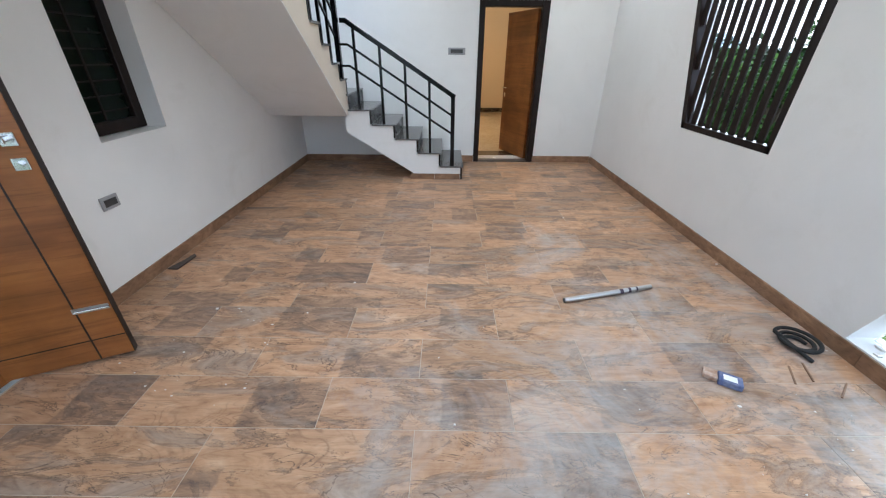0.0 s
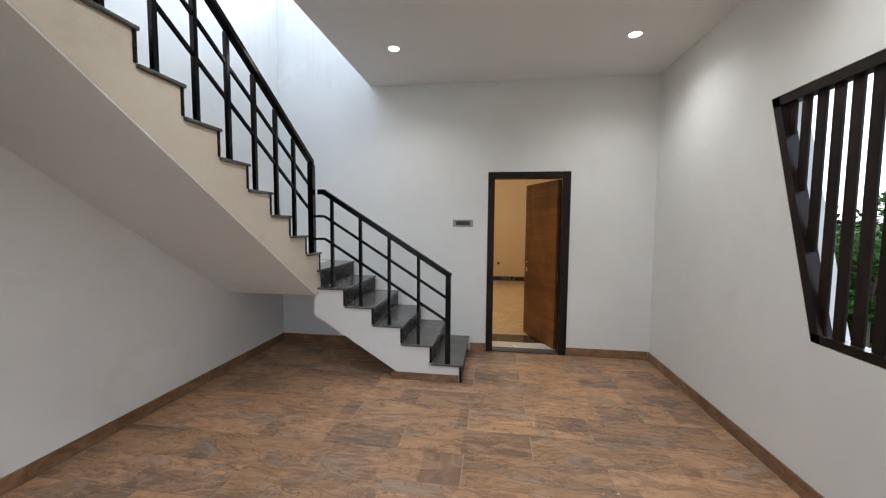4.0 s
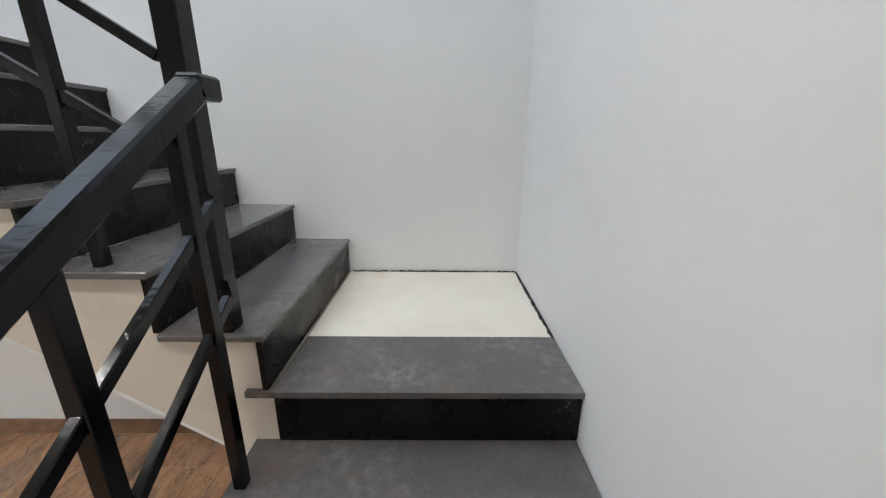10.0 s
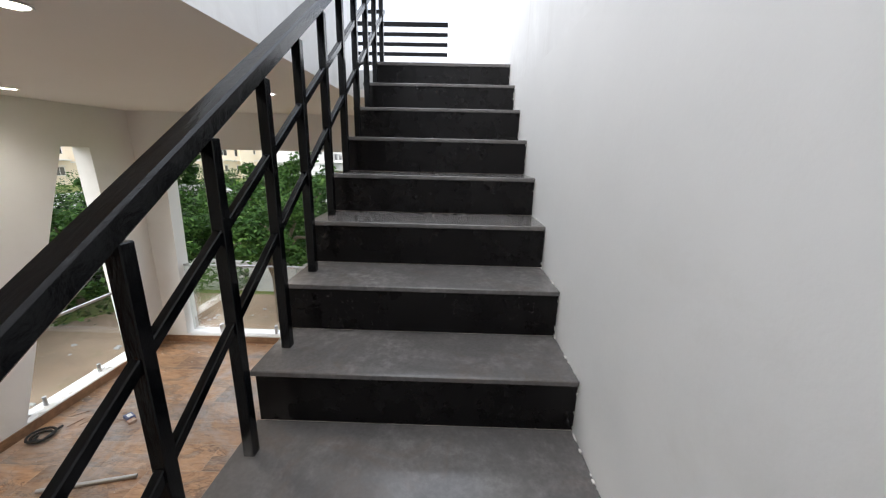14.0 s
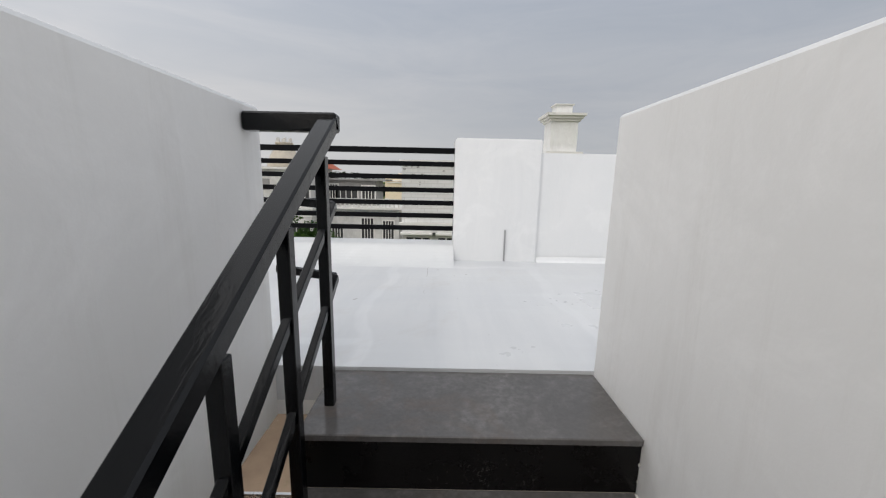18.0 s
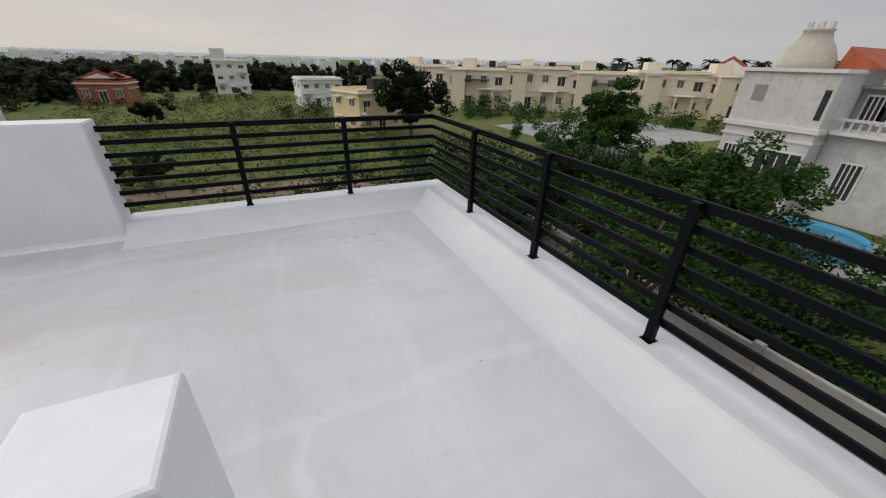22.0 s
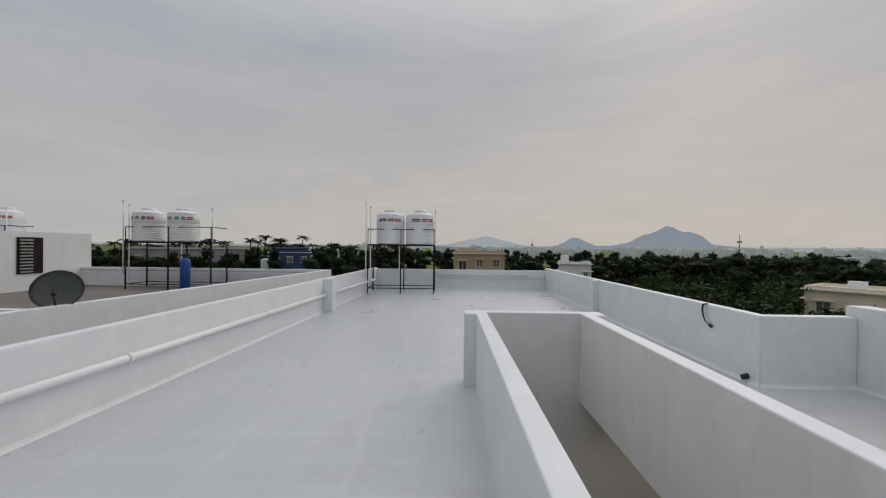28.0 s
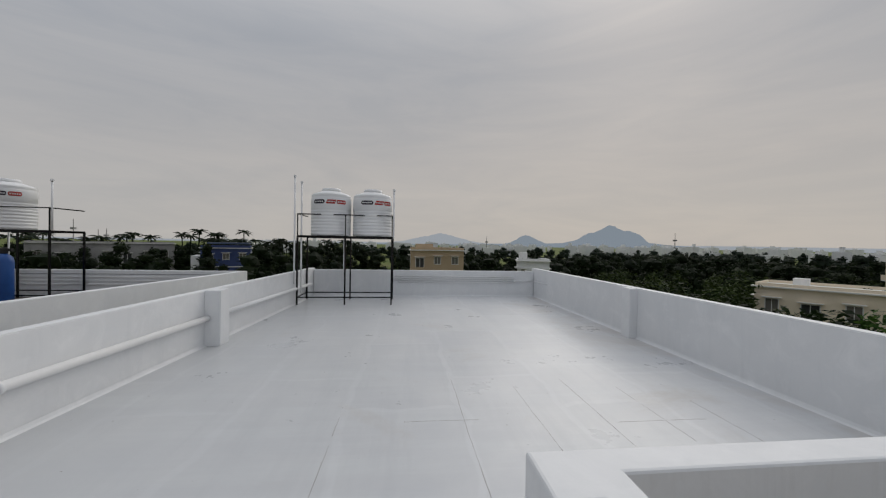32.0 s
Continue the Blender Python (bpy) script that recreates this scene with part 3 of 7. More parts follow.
M_STEEL = paint("brushed_steel", (0.42, 0.42, 0.42), (0.55, 0.55, 0.55), 0.3, 4, 60, 0.05, None, 0.5, 1.0)
M_SWITCH = paint("grey_switch_plate", (0.30, 0.30, 0.31), (0.34, 0.34, 0.35), 0.4, 5, 60, 0.02)
M_SWITCHD = paint("dark_switch_module", (0.03, 0.03, 0.032), (0.05, 0.05, 0.05), 0.35, 5, 60, 0.02)
M_RUBBER = paint("black_rubber", (0.012, 0.012, 0.012), (0.022, 0.022, 0.022), 0.7, 5, 60, 0.2)
M_SLATE = paint("dark_tile_offcut", (0.06, 0.05, 0.045), (0.10, 0.085, 0.075), 0.5, 5, 60, 0.2)
M_RED = paint("red_print", (0.55, 0.03, 0.02), (0.62, 0.04, 0.03), 0.4)
M_NAVY = paint("dark_print", (0.03, 0.02, 0.035), (0.05, 0.03, 0.05), 0.4)
M_GREENP = paint("green_print", (0.05, 0.25, 0.06), (0.06, 0.30, 0.08), 0.4)
M_BLUE = paint("blue_fibreglass", (0.012, 0.060, 0.23), (0.018, 0.085, 0.30), 0.35, 3, 30, 0.05)
M_DISH = paint("grey_dish_metal", (0.10, 0.11, 0.11), (0.15, 0.16, 0.16), 0.45, 3, 30, 0.1)
M_SCREED = paint("wet_cement_screed", (0.13, 0.11, 0.095), (0.22, 0.19, 0.165), 0.6, 0.8, 12, 0.3, (0.09, 0.08, 0.07))
M_GROUT = paint("pale_grout", (0.44, 0.37, 0.29), (0.54, 0.47, 0.38), 0.8, 2, 40, 0.2)
M_CONCRETE = paint("grey_concrete", (0.28, 0.28, 0.27), (0.40, 0.39, 0.37), 0.85, 0.7, 12, 0.4, (0.18, 0.18, 0.17))
M_CARTON = paint("blue_carton", (0.04, 0.07, 0.22), (0.20, 0.22, 0.32), 0.5, 30, 30, 0.1, (0.5, 0.5, 0.52))
M_CARTON2 = paint("brown_carton", (0.30, 0.15, 0.08), (0.55, 0.45, 0.38), 0.5, 30, 30, 0.1)

# ---- plan ----
W, CEIL, ROOF, GROUND = 4.42, 3.14, 3.34, -3.3
FRONT = -5.95
RISE, GOING1, GOING2 = 0.175, 0.289, 0.2625
LAND = 6 * RISE
STAIR_W, FX, FY = 0.968, 0.955, -0.870
WELL_X, WELL_Y, WELL_T = 1.185, -4.375, 4.25
FAR_Y, RIGHT_X, EAST_X = 10.35, 3.47, 4.68
JOG_Y, END_Y, RAIL_X, RAIL_Y = 0.03, -3.30, 4.885, -6.465


def left_x(y):
    """The party line is not square to the house."""
    return -3.45 - 0.057 * (FAR_Y - y)


# ---- house shell ----
bm = bmesh.new()
box(bm, -0.23, 0.0, -0.3, 2.595, 0.23, CEIL)
box(bm, 3.50, 0.0, -0.3, W + 0.2, 0.23, CEIL)
box(bm, 2.595, 0.0, 2.115, 3.50, 0.23, CEIL)
solid("wall_north", bm, M_WALL, "white painted plaster wall with a door opening", "wall", kind="structure")

bm = bmesh.new()
box(bm, -0.23, -2.80, -0.3, 0.0, 0.0, CEIL)
box(bm, -0.23, -3.405, -0.3, 0.0, -2.80, 0.978)
box(bm, -0.23, -3.405, 2.025, 0.0, -2.80, CEIL)
box(bm, -0.23, -4.42, -0.3, 0.0, -3.405, CEIL)
box(bm, -0.23, -5.65, 2.17, 0.0, -4.42, CEIL)
box(bm, -0.23, FRONT - 0.2, -0.3, 0.0, -5.65, CEIL)
solid("wall_west", bm, M_WALL, "white painted plaster wall with a window recess", "wall", kind="structure")

bm = bmesh.new()
for outline in ([(0, -.3), (-2.063, -.3), (-2.063, .88), (-1.639, 2.33), (-1.639, CEIL), (0, CEIL)],
                [(-2.063, -.3), (-3.154, -.3), (-3.154, .88), (-2.063, .88)],
                [(-1.639, 2.33), (-3.205, 2.33), (-3.205, CEIL), (-1.639, CEIL)],
                [(-3.154, -.3), (-4.14, -.3), (-4.14, .105), (-5.07, 2.70), (-5.07, CEIL), (-3.205, CEIL), (-3.205, 2.33), (-3.154, .88)],
                [(-4.14, -.3), (-5.46, -.3), (-5.46, .105), (-4.14, .105)],
                [(-5.07, 2.70), (-5.38, 2.70), (-5.38, CEIL), (-5.07, CEIL)],
                [(-5.46, -.3), (FRONT - .2, -.3), (FRONT - .2, CEIL), (-5.38, CEIL), (-5.38, 2.70), (-5.46, .105)]):
    prism(bm, outline, W, W + 0.2, "x")
solid("wall_east", bm, M_WALL, "white painted plaster wall with slanted openings", "wall", kind="structure")

bm = bmesh.new()
prism(bm, [(4.13, 0.11), (W, 0.11), (W, 2.70), (4.05, 2.70)], FRONT - 0.2, FRONT, "y")
box(bm, 0.0, FRONT - 0.2, 2.70, W, FRONT, CEIL)
box(bm, 0.0, FRONT - 0.2, -0.3, W, FRONT, 0.11)
solid("wall_south", bm, M_WALL, "white front wall with a beam over the balcony", "wall", kind="structure")

bm = boxes((0.0, FRONT, -0.3, W, 0.0, -0.0016))
floor = solid("floor", bm, M_GROUT, "distressed wood-look plank tiles with building dust", "floor", kind="structure")

bm = boxes((WELL_X + 0.001, FRONT - 0.2, CEIL, W + 0.2, 0.23, ROOF - 0.14), (0.0, FRONT - 0.2, CEIL, WELL_X + 0.001, WELL_Y - 0.001, ROOF - 0.14))
solid("ceiling", bm, M_CEIL, "white painted flat ceiling", "ceiling", kind="structure")

# skirting
sk = thing("baseboard", "wood-look tile skirting along the walls", "baseboard", kind="structure")
def skirt(x0, y0, x1, y1):
    """Skirting tiles 0.9 long with thin joints."""
    n = max(1, round(max(abs(x1 - x0), abs(y1 - y0)) / 0.9))
    for i in range(n):
        a, b = i / n, (i + 1) / n
        dx, dy = (x1 - x0), (y1 - y0)
        g = 0.0015
        if abs(dx) > abs(dy):
            r = (x0 + dx * a + g, y0, 0.0, x0 + dx * b - g, y1, 0.095)
        else:
            r = (x0, y0 + dy * a + g, 0.0, x1, y0 + dy * b - g, 0.095)
        part("skirting_tile", boxes(r), M_SKIRT, sk)
skirt(0.0, -4.40, 0.012, -0.012)
skirt(0.0, -0.012, 1.80, 0.0)
skirt(2.41, -0.012, 2.592, 0.0)
skirt(3.505, -0.012, W - 0.012, 0.0)
skirt(W - 0.012, FRONT, W, -0.012)
skirt(0.0, FRONT, W - 0.012, FRONT + 0.012)

# ---- stairs ----
st = thing("staircase", "grey granite treads with black risers on a concrete waist", "stairs")
bm = bmesh.new()
pts = [(1.86, 0.0), (2.375, 0.0)]
for k in range(1, 7):
    x = 2.385 - (k - 1) * GOING1
    pts += [(x - 0.02, k * RISE - 0.02), (x - GOING1 - 0.02 if k < 6 else FX - 0.01, k * RISE - 0.02)]
pts = pts[:-1] + [(0.90, LAND - 0.02), (0.90, 0.60)]
prism(bm, pts, -0.922, -0.003, "y")
part("lower_flight", bm, M_WALL, st, "white painted side and soffit")
bm = bmesh.new()
pts = [(-0.004, 0.80), (-0.004, LAND - 0.02), (FY - 0.014, LAND - 0.02)]
for k in range(1, 14):
    y = FY - (k - 1) * GOING2
    pts += [(y - 0.012, LAND + k * RISE - 0.02), (y - GOING2 - 0.012, LAND + k * RISE - 0.02)]
pts += [(WELL_Y, ROOF - 0.03), (WELL_Y, ROOF - 0.25), (-0.97, 0.82), (-0.90, 0.80)]
pts = [p for i, p in enumerate(pts) if i == 0 or p != pts[i - 1]]
prism(bm, pts, 0.003, STAIR_W - 0.02, "x")
part("upper_flight", bm, M_CREAM, st, "cream primed side with plaster marks")
part("soffit_plaster", boxes((0.004, -0.90, 0.788, STAIR_W - 0.02, -0.004, 0.80)), M_WALL, st)
bm = bmesh.new()
prism(bm, [(-0.97, 0.818), (WELL_Y + 0.002, ROOF - 0.252), (WELL_Y + 0.002, ROOF - 0.264), (-0.97, 0.804)], 0.004, STAIR_W - 0.021, "x")
part("soffit_plaster", bm, M_WALL, st)
for k in range(1, 7):
    x = 2.40 - (k - 1) * GOING1
    rx0, rx1, ry = (x - 0.034, x - 0.014, -0.926) if k < 6 else (0.9455, 0.9535, -0.870)
    part("riser", boxes((rx0, ry, (k - 1) * RISE + (0.002 if k > 1 else 0), rx1, -0.002, k * RISE - 0.019)), M_RISER, st)
    if k < 6:
        part("tread", boxes((x - GOING1 - 0.016, -0.943, k * RISE - 0.019, x, -0.002, k * RISE), round_by=0.003), M_GRANITE, st)
part("landing_edge", boxes((0.667, -0.872, LAND - 0.019, 0.965, -0.002, LAND), (0.947, -0.943, LAND - 0.019, 0.965, -0.8722, LAND)), M_GRANITE, st)
part("landing_tile", boxes((0.003, -0.872, LAND - 0.019, 0.664, -0.002, LAND - 0.001)), M_LANDTILE, st, "stained cream tile")
for k in range(1, 14):
    y = FY - (k - 1) * GOING2
    z = LAND + k * RISE
    part("riser", boxes((0.003, y - 0.026, z - RISE + 0.001, STAIR_W - 0.012, y - 0.010, z - 0.019)), M_RISER, st)
    back = y - GOING2 - 0.012 if k < 13 else WELL_Y + 0.002
    part("tread", boxes((0.003, back, z - 0.019, STAIR_W, y, z + (0.003 if k == 13 else 0)), round_by=0.003), M_GRANITE, st)
for i, (a, b) in enumerate(((1.70, 2.02), (2.022, 2.36))):
    part("skirting_tile", boxes((a, -0.936, 0.0, b, -0.923, 0.07)), M_SKIRT, st)

rg = random.Random(31)
bm = bmesh.new()
for i in range(44):
    x = 0.012 + i * 0.015
    box(bm, x, -0.004 - rg.uniform(0.004, 0.012), LAND - 0.002, x + 0.015, -0.003, LAND + rg.uniform(0.001, 0.007))
for i in range(56):
    y = -0.01 - i * 0.0152
    box(bm, 0.0035, y - 0.0152, LAND - 0.002, 0.005 + rg.uniform(0.002, 0.009), y, LAND + rg.uniform(0.001, 0.006))
part("open_joint", bm, M_GROOVE, st, "dark ragged open joint")
bm = bmesh.new()
for k in range(1, 14):
    y, z = FY - (k - 1) * GOING2, LAND + k * RISE
    for i in range(rg.randint(5, 11)):
        q = rg.uniform(0.001, 0.005)
        zz = z - rg.random() * RISE
        box(bm, 0.0032, y - 0.006 - q * 0.3, zz - q * 2, 0.0035 + q, y - 0.004, zz)
    for i in range(rg.randint(4, 10)):
        q = rg.uniform(0.002, 0.007)
        yy = y - rg.random() * GOING2
        box(bm, 0.0032, yy - q * 2, z - 0.001, 0.0035 + q, yy, z + q * 0.4)
for k in range(1, 6):
    x, z = 2.40 - (k - 1) * GOING1, k * RISE
    for i in range(rg.randint(6, 12)):
        q = rg.uniform(0.001, 0.005)
        zz = z - rg.random() * RISE
        box(bm, x - 0.014, -0.0025 - q, zz - q * 2, x - 0.008, -0.0022, zz)
tagged(part("plaster_smear", bm, M_SILL, st, "white plaster left along the wall"), kind="stuff")

# hand rail of both flights
hr = thing("stair_railing", "black painted square-tube stair railing", "railing")
YR, XR, XH = -0.906, 0.916, 0.927
s1, s2 = RISE / GOING1, RISE / GOING2
def z1(x):
    return 1.056 + (2.222 - x) * (s1 + 0.025)
def z2(y):
    return 2.124 + (-1.03 - y) * 0.6345
def bar_part(name, p, q, w, h, label=""):
    bm = bmesh.new()
    bar(bm, p, q, w, h)
    rounded(bm, min(w, h) * 0.12)
    part(name, bm, M_BLACK, hr, label)
for k in range(1, 6):
    x = 2.252 - (k - 1) * GOING1
    s = 0.05 if k == 1 else 0.03
    part("post" if k == 1 else "baluster", boxes((x - s / 2, YR - s / 2, k * RISE, x + s / 2, YR + s / 2, z1(x) - (0.0 if k == 1 else 0.02)), round_by=0.002), M_BLACK, hr)
bar_part("handrail", (2.277, YR, z1(2.277)), (1.02, YR, z1(1.02)), 0.05, 0.05, "worn glossy black hand rail")
bar_part("handrail", (1.035, YR, z1(1.02) + 0.003), (0.955, YR, z1(1.02) + 0.003), 0.05, 0.05)
for d in (0.235, 0.455):
    bar_part("mid_rail", (2.252, YR, z1(2.252) - d), (1.02, YR, z1(1.02) - d), 0.02, 0.025)
    bar_part("mid_rail", (1.02, YR, z1(1.02) - d), (XR + 0.02, YR - 0.06, z1(1.02) - d), 0.02, 0.025)
for k in range(1, 14):
    y = FY - 0.145 - (k - 1) * GOING2 + (0.035 if k == 1 else 0)
    s = 0.055 if k == 1 else 0.03
    top = z2(y) - (0.02 if k == 1 else 0.03)
    px = XH - 0.002 if k == 1 else XR
    part("post" if k == 1 else "baluster", boxes((px - s / 2, y - s / 2, LAND + k * RISE, px + s / 2, y + s / 2, top), round_by=0.002), M_BLACK, hr)
YT = -4.285
bar_part("handrail", (XH, -0.978, z2(-0.978)), (XH, YT, z2(YT)), 0.055, 0.046, "worn glossy black hand rail")
part("rail_end", boxes((XH - 0.0275, -1.006, z2(-0.98) - 0.06, XH + 0.0275, -0.976, z2(-0.98) + 0.012), round_by=0.003), M_BLACK, hr)
bar_part("handrail", (XH - 0.0275, YT, z2(YT)), (WELL_X - 0.002, YT, z2(YT)), 0.05, 0.055)
for d in (0.235, 0.465):
    bar_part("mid_rail", (XR, -1.03, z2(-1.03) - d), (XR, YT + 0.02, z2(YT + 0.02) - d), 0.02, 0.025)
    bar_part("mid_rail", (XR, YT + 0.02, z2(YT + 0.02) - d), (WELL_X - 0.06, YT - 0.03, z2(YT) - d), 0.022, 0.025)

# ---- inner door and the room behind it ----
d1 = thing("door_1", "open teak door in a dark wooden frame", "door", kind="structure")
part("jamb", boxes((2.595, -0.012, 0.0, 2.672, 0.13, 2.117), round_by=0.003), M_FRAME, d1)
part("jamb", boxes((3.430, -0.012, 0.0, 3.520, 0.13, 2.117), round_by=0.003), M_FRAME, d1)
part("head", boxes((2.672, -0.012, 2.045, 3.425, 0.13, 2.117), round_by=0.003), M_FRAME, d1)
part("threshold", boxes((2.595, -0.004, -0.01, 3.502, 0.125, 0.018)), M_SLATE, d1)
part("sill_strip", boxes((2.5, 0.125, -0.02, 3.6, 0.335, 0.018)), M_SILL, d1, "white marble strip")
part("sill_strip", boxes((2.3, 0.337, -0.02, 3.8, 0.65, 0.0185)), M_BLACKMARBLE, d1, "black veined marble strip")
hx, hy = 3.415, 0.125
ang = math.degrees(math.atan2(0.75, -0.33))
leaf = part("leaf", boxes((0.0, -0.019, 0.024, 0.74, 0.019, 2.04), round_by=0.002), M_DOOR2, d1, "polished teak veneer leaf")
leaf.matrix_local = pose(hx, hy, 0, 0, 0, ang)
def on_leaf(name, bm, mat, label=""):
    ob = part(name, bm, mat, leaf, label)
    return ob
on_leaf("edge_band", boxes((0.0, 0.0195, 0.024, 0.15, 0.0215, 2.04)), M_DOOR, "")
on_leaf("edge_band", boxes((0.655, 0.0195, 0.024, 0.738, 0.0215, 2.04)), M_DOOR, "")
for sgn in (1, -1):
    bm = bmesh.new()
    tube(bm, (0.685, sgn * 0.02, 1.02), (0.685, sgn * 0.07, 1.02), 0.011)
    tube(bm, (0.685, sgn * 0.065, 1.02), (0.565, sgn * 0.065, 1.02), 0.009)
    on_leaf("door_handle", bm, M_CHROME, "chrome lever")
    on_leaf("keyhole_plate", boxes((0.668, sgn * 0.02 - 0.004, 0.88, 0.702, sgn * 0.02 + 0.004, 0.94)), M_CHROME)

bm = boxes((0.2, 0.652, -0.3, 4.6, 5.5, 0.018))
solid("inner_room_floor", bm, M_FLOOR2, "polished cream marble floor", "floor", kind="structure")
bm = boxes((0.2, 0.23, -0.3, 2.29, 0.652, 0.018), (3.81, 0.23, -0.3, 4.6, 0.652, 0.018), (2.29, 0.337, -0.3, 3.81, 0.652, -0.03))
solid("inner_room_floor_edge", bm, M_FLOOR2, "polished cream marble floor edge", "floor", kind="structure")
bm = boxes((0.0, 5.5, -0.3, 4.8, 5.7, 2.95), (0.0, 0.23, -0.3, 0.2, 5.5, 2.95), (4.6, 0.23, -0.3, 4.8, 5.5, 2.95),
           (0.2, 0.232, 2.118, 4.6, 0.25, 2.95), (0.2, 0.232, 0.0, 2.59, 0.25, 2.118), (3.51, 0.232, 0.0, 4.6, 0.25, 2.118))
solid("inner_room_wall", bm, M_CREAMWALL, "cream painted wall of the inner room", "wall", kind="structure")
bm = boxes((0.0, 0.23, 2.95, 4.8, 5.7, 3.1))
solid("inner_room_ceiling", bm, M_CREAMWALL, "cream painted ceiling of the inner room", "ceiling", kind="structure")
bm = boxes((0.2, 5.48, 0.018, 4.6, 5.5, 0.13), (0.2, 0.66, 0.018, 0.22, 5.48, 0.13), (4.58, 0.66, 0.018, 4.6, 5.48, 0.13))
solid("inner_room_skirting", bm, M_BLACKMARBLE, "black marble skirting", "baseboard", kind="structure")
def wall_plate(x, y, z, w, h, axis, n=1, label="grey wall socket plate with dark modules", name="switch_plate"):
    """axis: the wall's normal, as 'x', '-x', '-y'."""
    t = thing(name, label, "switch plate", (x, y, z))
    rot = {"-y": 0, "x": 90, "-x": -90}[axis]
    bm = boxes((-w / 2, -0.012, -h / 2, w / 2, 0, h / 2), round_by=0.004)
    p = part("plate", bm, M_SWITCH, t)
    iw = w * 0.72
    for i in range(n):
        a = -iw / 2 + iw * i / n
        q = part("module", boxes((a + 0.002, -0.0155, -h * 0.27, a + iw / n - 0.002, -0.0122, h * 0.27), round_by=0.001), M_SWITCHD, t)
    t.rotation_euler = (0, 0, radians(rot))
wall_plate(2.305, 0.0, 1.525, 0.235, 0.085, "-y", 1)
wall_plate(0.0, -3.53, 0.63, 0.135, 0.085, "x", 1)
wall_plate(2.55, 5.5, 0.48, 0.22, 0.085, "-y", 3, "grey socket plate on the cream wall")
wall_plate(2.80, 5.5, 0.48, 0.085, 0.085, "-y", 1, "grey socket plate on the cream wall")

# ---- recessed window in the west wall ----
w1 = thing("window_1", "dark wooden window set deep in a plastered recess", "window", kind="structure")
for r in ((-0.20, -3.40, 0.985, -0.14, -3.32, 2.02), (-0.20, -2.885, 0.985, -0.14, -2.805, 2.02), (-0.20, -3.32, 0.985, -0.14, -2.885, 1.065), (-0.20, -3.32, 1.94, -0.14, -2.885, 2.02)):
    part("window_frame", boxes(r, round_by=0.003), M_FRAME, w1)
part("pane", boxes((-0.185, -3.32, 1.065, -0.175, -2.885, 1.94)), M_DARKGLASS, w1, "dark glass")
for i in range(9):
    z = 1.12 + i * 0.095
    part("grille_bar", boxes((-0.172, -3.315, z, -0.165, -2.89, z + 0.010)), M_FRAME, w1)
part("grille_bar", boxes((-0.164, -3.13, 1.07, -0.157, -3.115, 1.935)), M_FRAME, w1)

# ---- slanted window with upright fins in the east wall ----
w2 = thing("window_2", "dark metal slanted window with upright fins", "window", kind="structure")
def edge_y(z):
    return -2.063 + (z - 0.88) / (2.33 - 0.88) * (-1.639 + 2.063)
def near_y(z):
    return -3.154 + (z - 0.88) / 1.45 * (-3.205 + 3.154)
for name, pts in (("window_frame", [(-3.154, .882), (-2.063, .882), (edge_y(.93), .93), (near_y(.93), .93)]),
                  ("window_frame", [(near_y(2.27), 2.27), (edge_y(2.27), 2.27), (-1.639, 2.328), (-3.205, 2.328)]),
                  ("window_frame", [(-2.063, .882), (-1.642, 2.328), (-1.70, 2.328), (-2.12, .882)]),
                  ("window_frame", [(-3.202, 2.328), (-3.152, .882), (-3.11, .882), (-3.16, 2.328)])):
    bm = bmesh.new()
    prism(bm, pts, W + 0.004, W + 0.075, "x")
    part(name, bm, M_FRAME, w2)
for i in range(14):
    y = -3.10 + i * 0.102
    zlo = 0.93 if y < edge_y(0.93) - 0.03 else 0.88 + (y + 2.063 + 0.06) / (0.424) * 1.45
    if zlo > 2.2:
        continue
    part("fin", boxes((W + 0.030, y - 0.031, zlo, W + 0.046, y + 0.031, 2.275), round_by=0.003), M_FRAME, w2)

# ---- main door leaf, standing open ----
d2 = thing("door_2", "open double main door leaf of polished teak", "door", kind="structure")
hx, hy = -0.06, -4.435
ang = math.degrees(math.atan2(0.245, 0.51))
L = 0.552
leaf2 = part("leaf", boxes((0.0, -0.022, 0.012, L, 0.022, 2.14), round_by=0.002), M_DOOR, d2, "polished teak veneer leaf")
leaf2.matrix_local = pose(hx, hy, 0, 0, 0, ang)
def on2(name, bm, mat, label=""):
    ob = part(name, bm, mat, leaf2, label)
    return ob
on2("lipping", boxes((L + 0.0005, -0.022, 0.012, L + 0.004, 0.022, 2.14)), M_GROOVE, "dark edge strip")
for r in ((0.402, 0.41, 0.012, 2.14), (0.0, L, 0.138, 0.145), (0.0, L, 1.99, 1.997)):
    on2("groove", boxes((r[0], -0.0228, r[2], r[1], -0.0222, r[3])), M_GROOVE)
on2("rose", boxes((0.476, -0.032, 1.145, 0.529, -0.0225, 1.20), round_by=0.002), M_CHROME)
bm = bmesh.new()
tube(bm, (0.50, -0.03, 1.173), (0.50, -0.075, 1.173), 0.010)
bar(bm, (0.51, -0.072, 1.173), (0.375, -0.072, 1.173), 0.012, 0.022)
on2("door_handle", bm, M_CHROME, "chrome lever handle")
on2("lock_plate", boxes((0.478, -0.031, 1.045, 0.530, -0.0225, 1.097), round_by=0.002), M_CHROME)
bm = bmesh.new()
tube(bm, (0.504, -0.03, 1.071), (0.504, -0.05, 1.071), 0.012)
on2("thumb_turn", bm, M_CHROME)
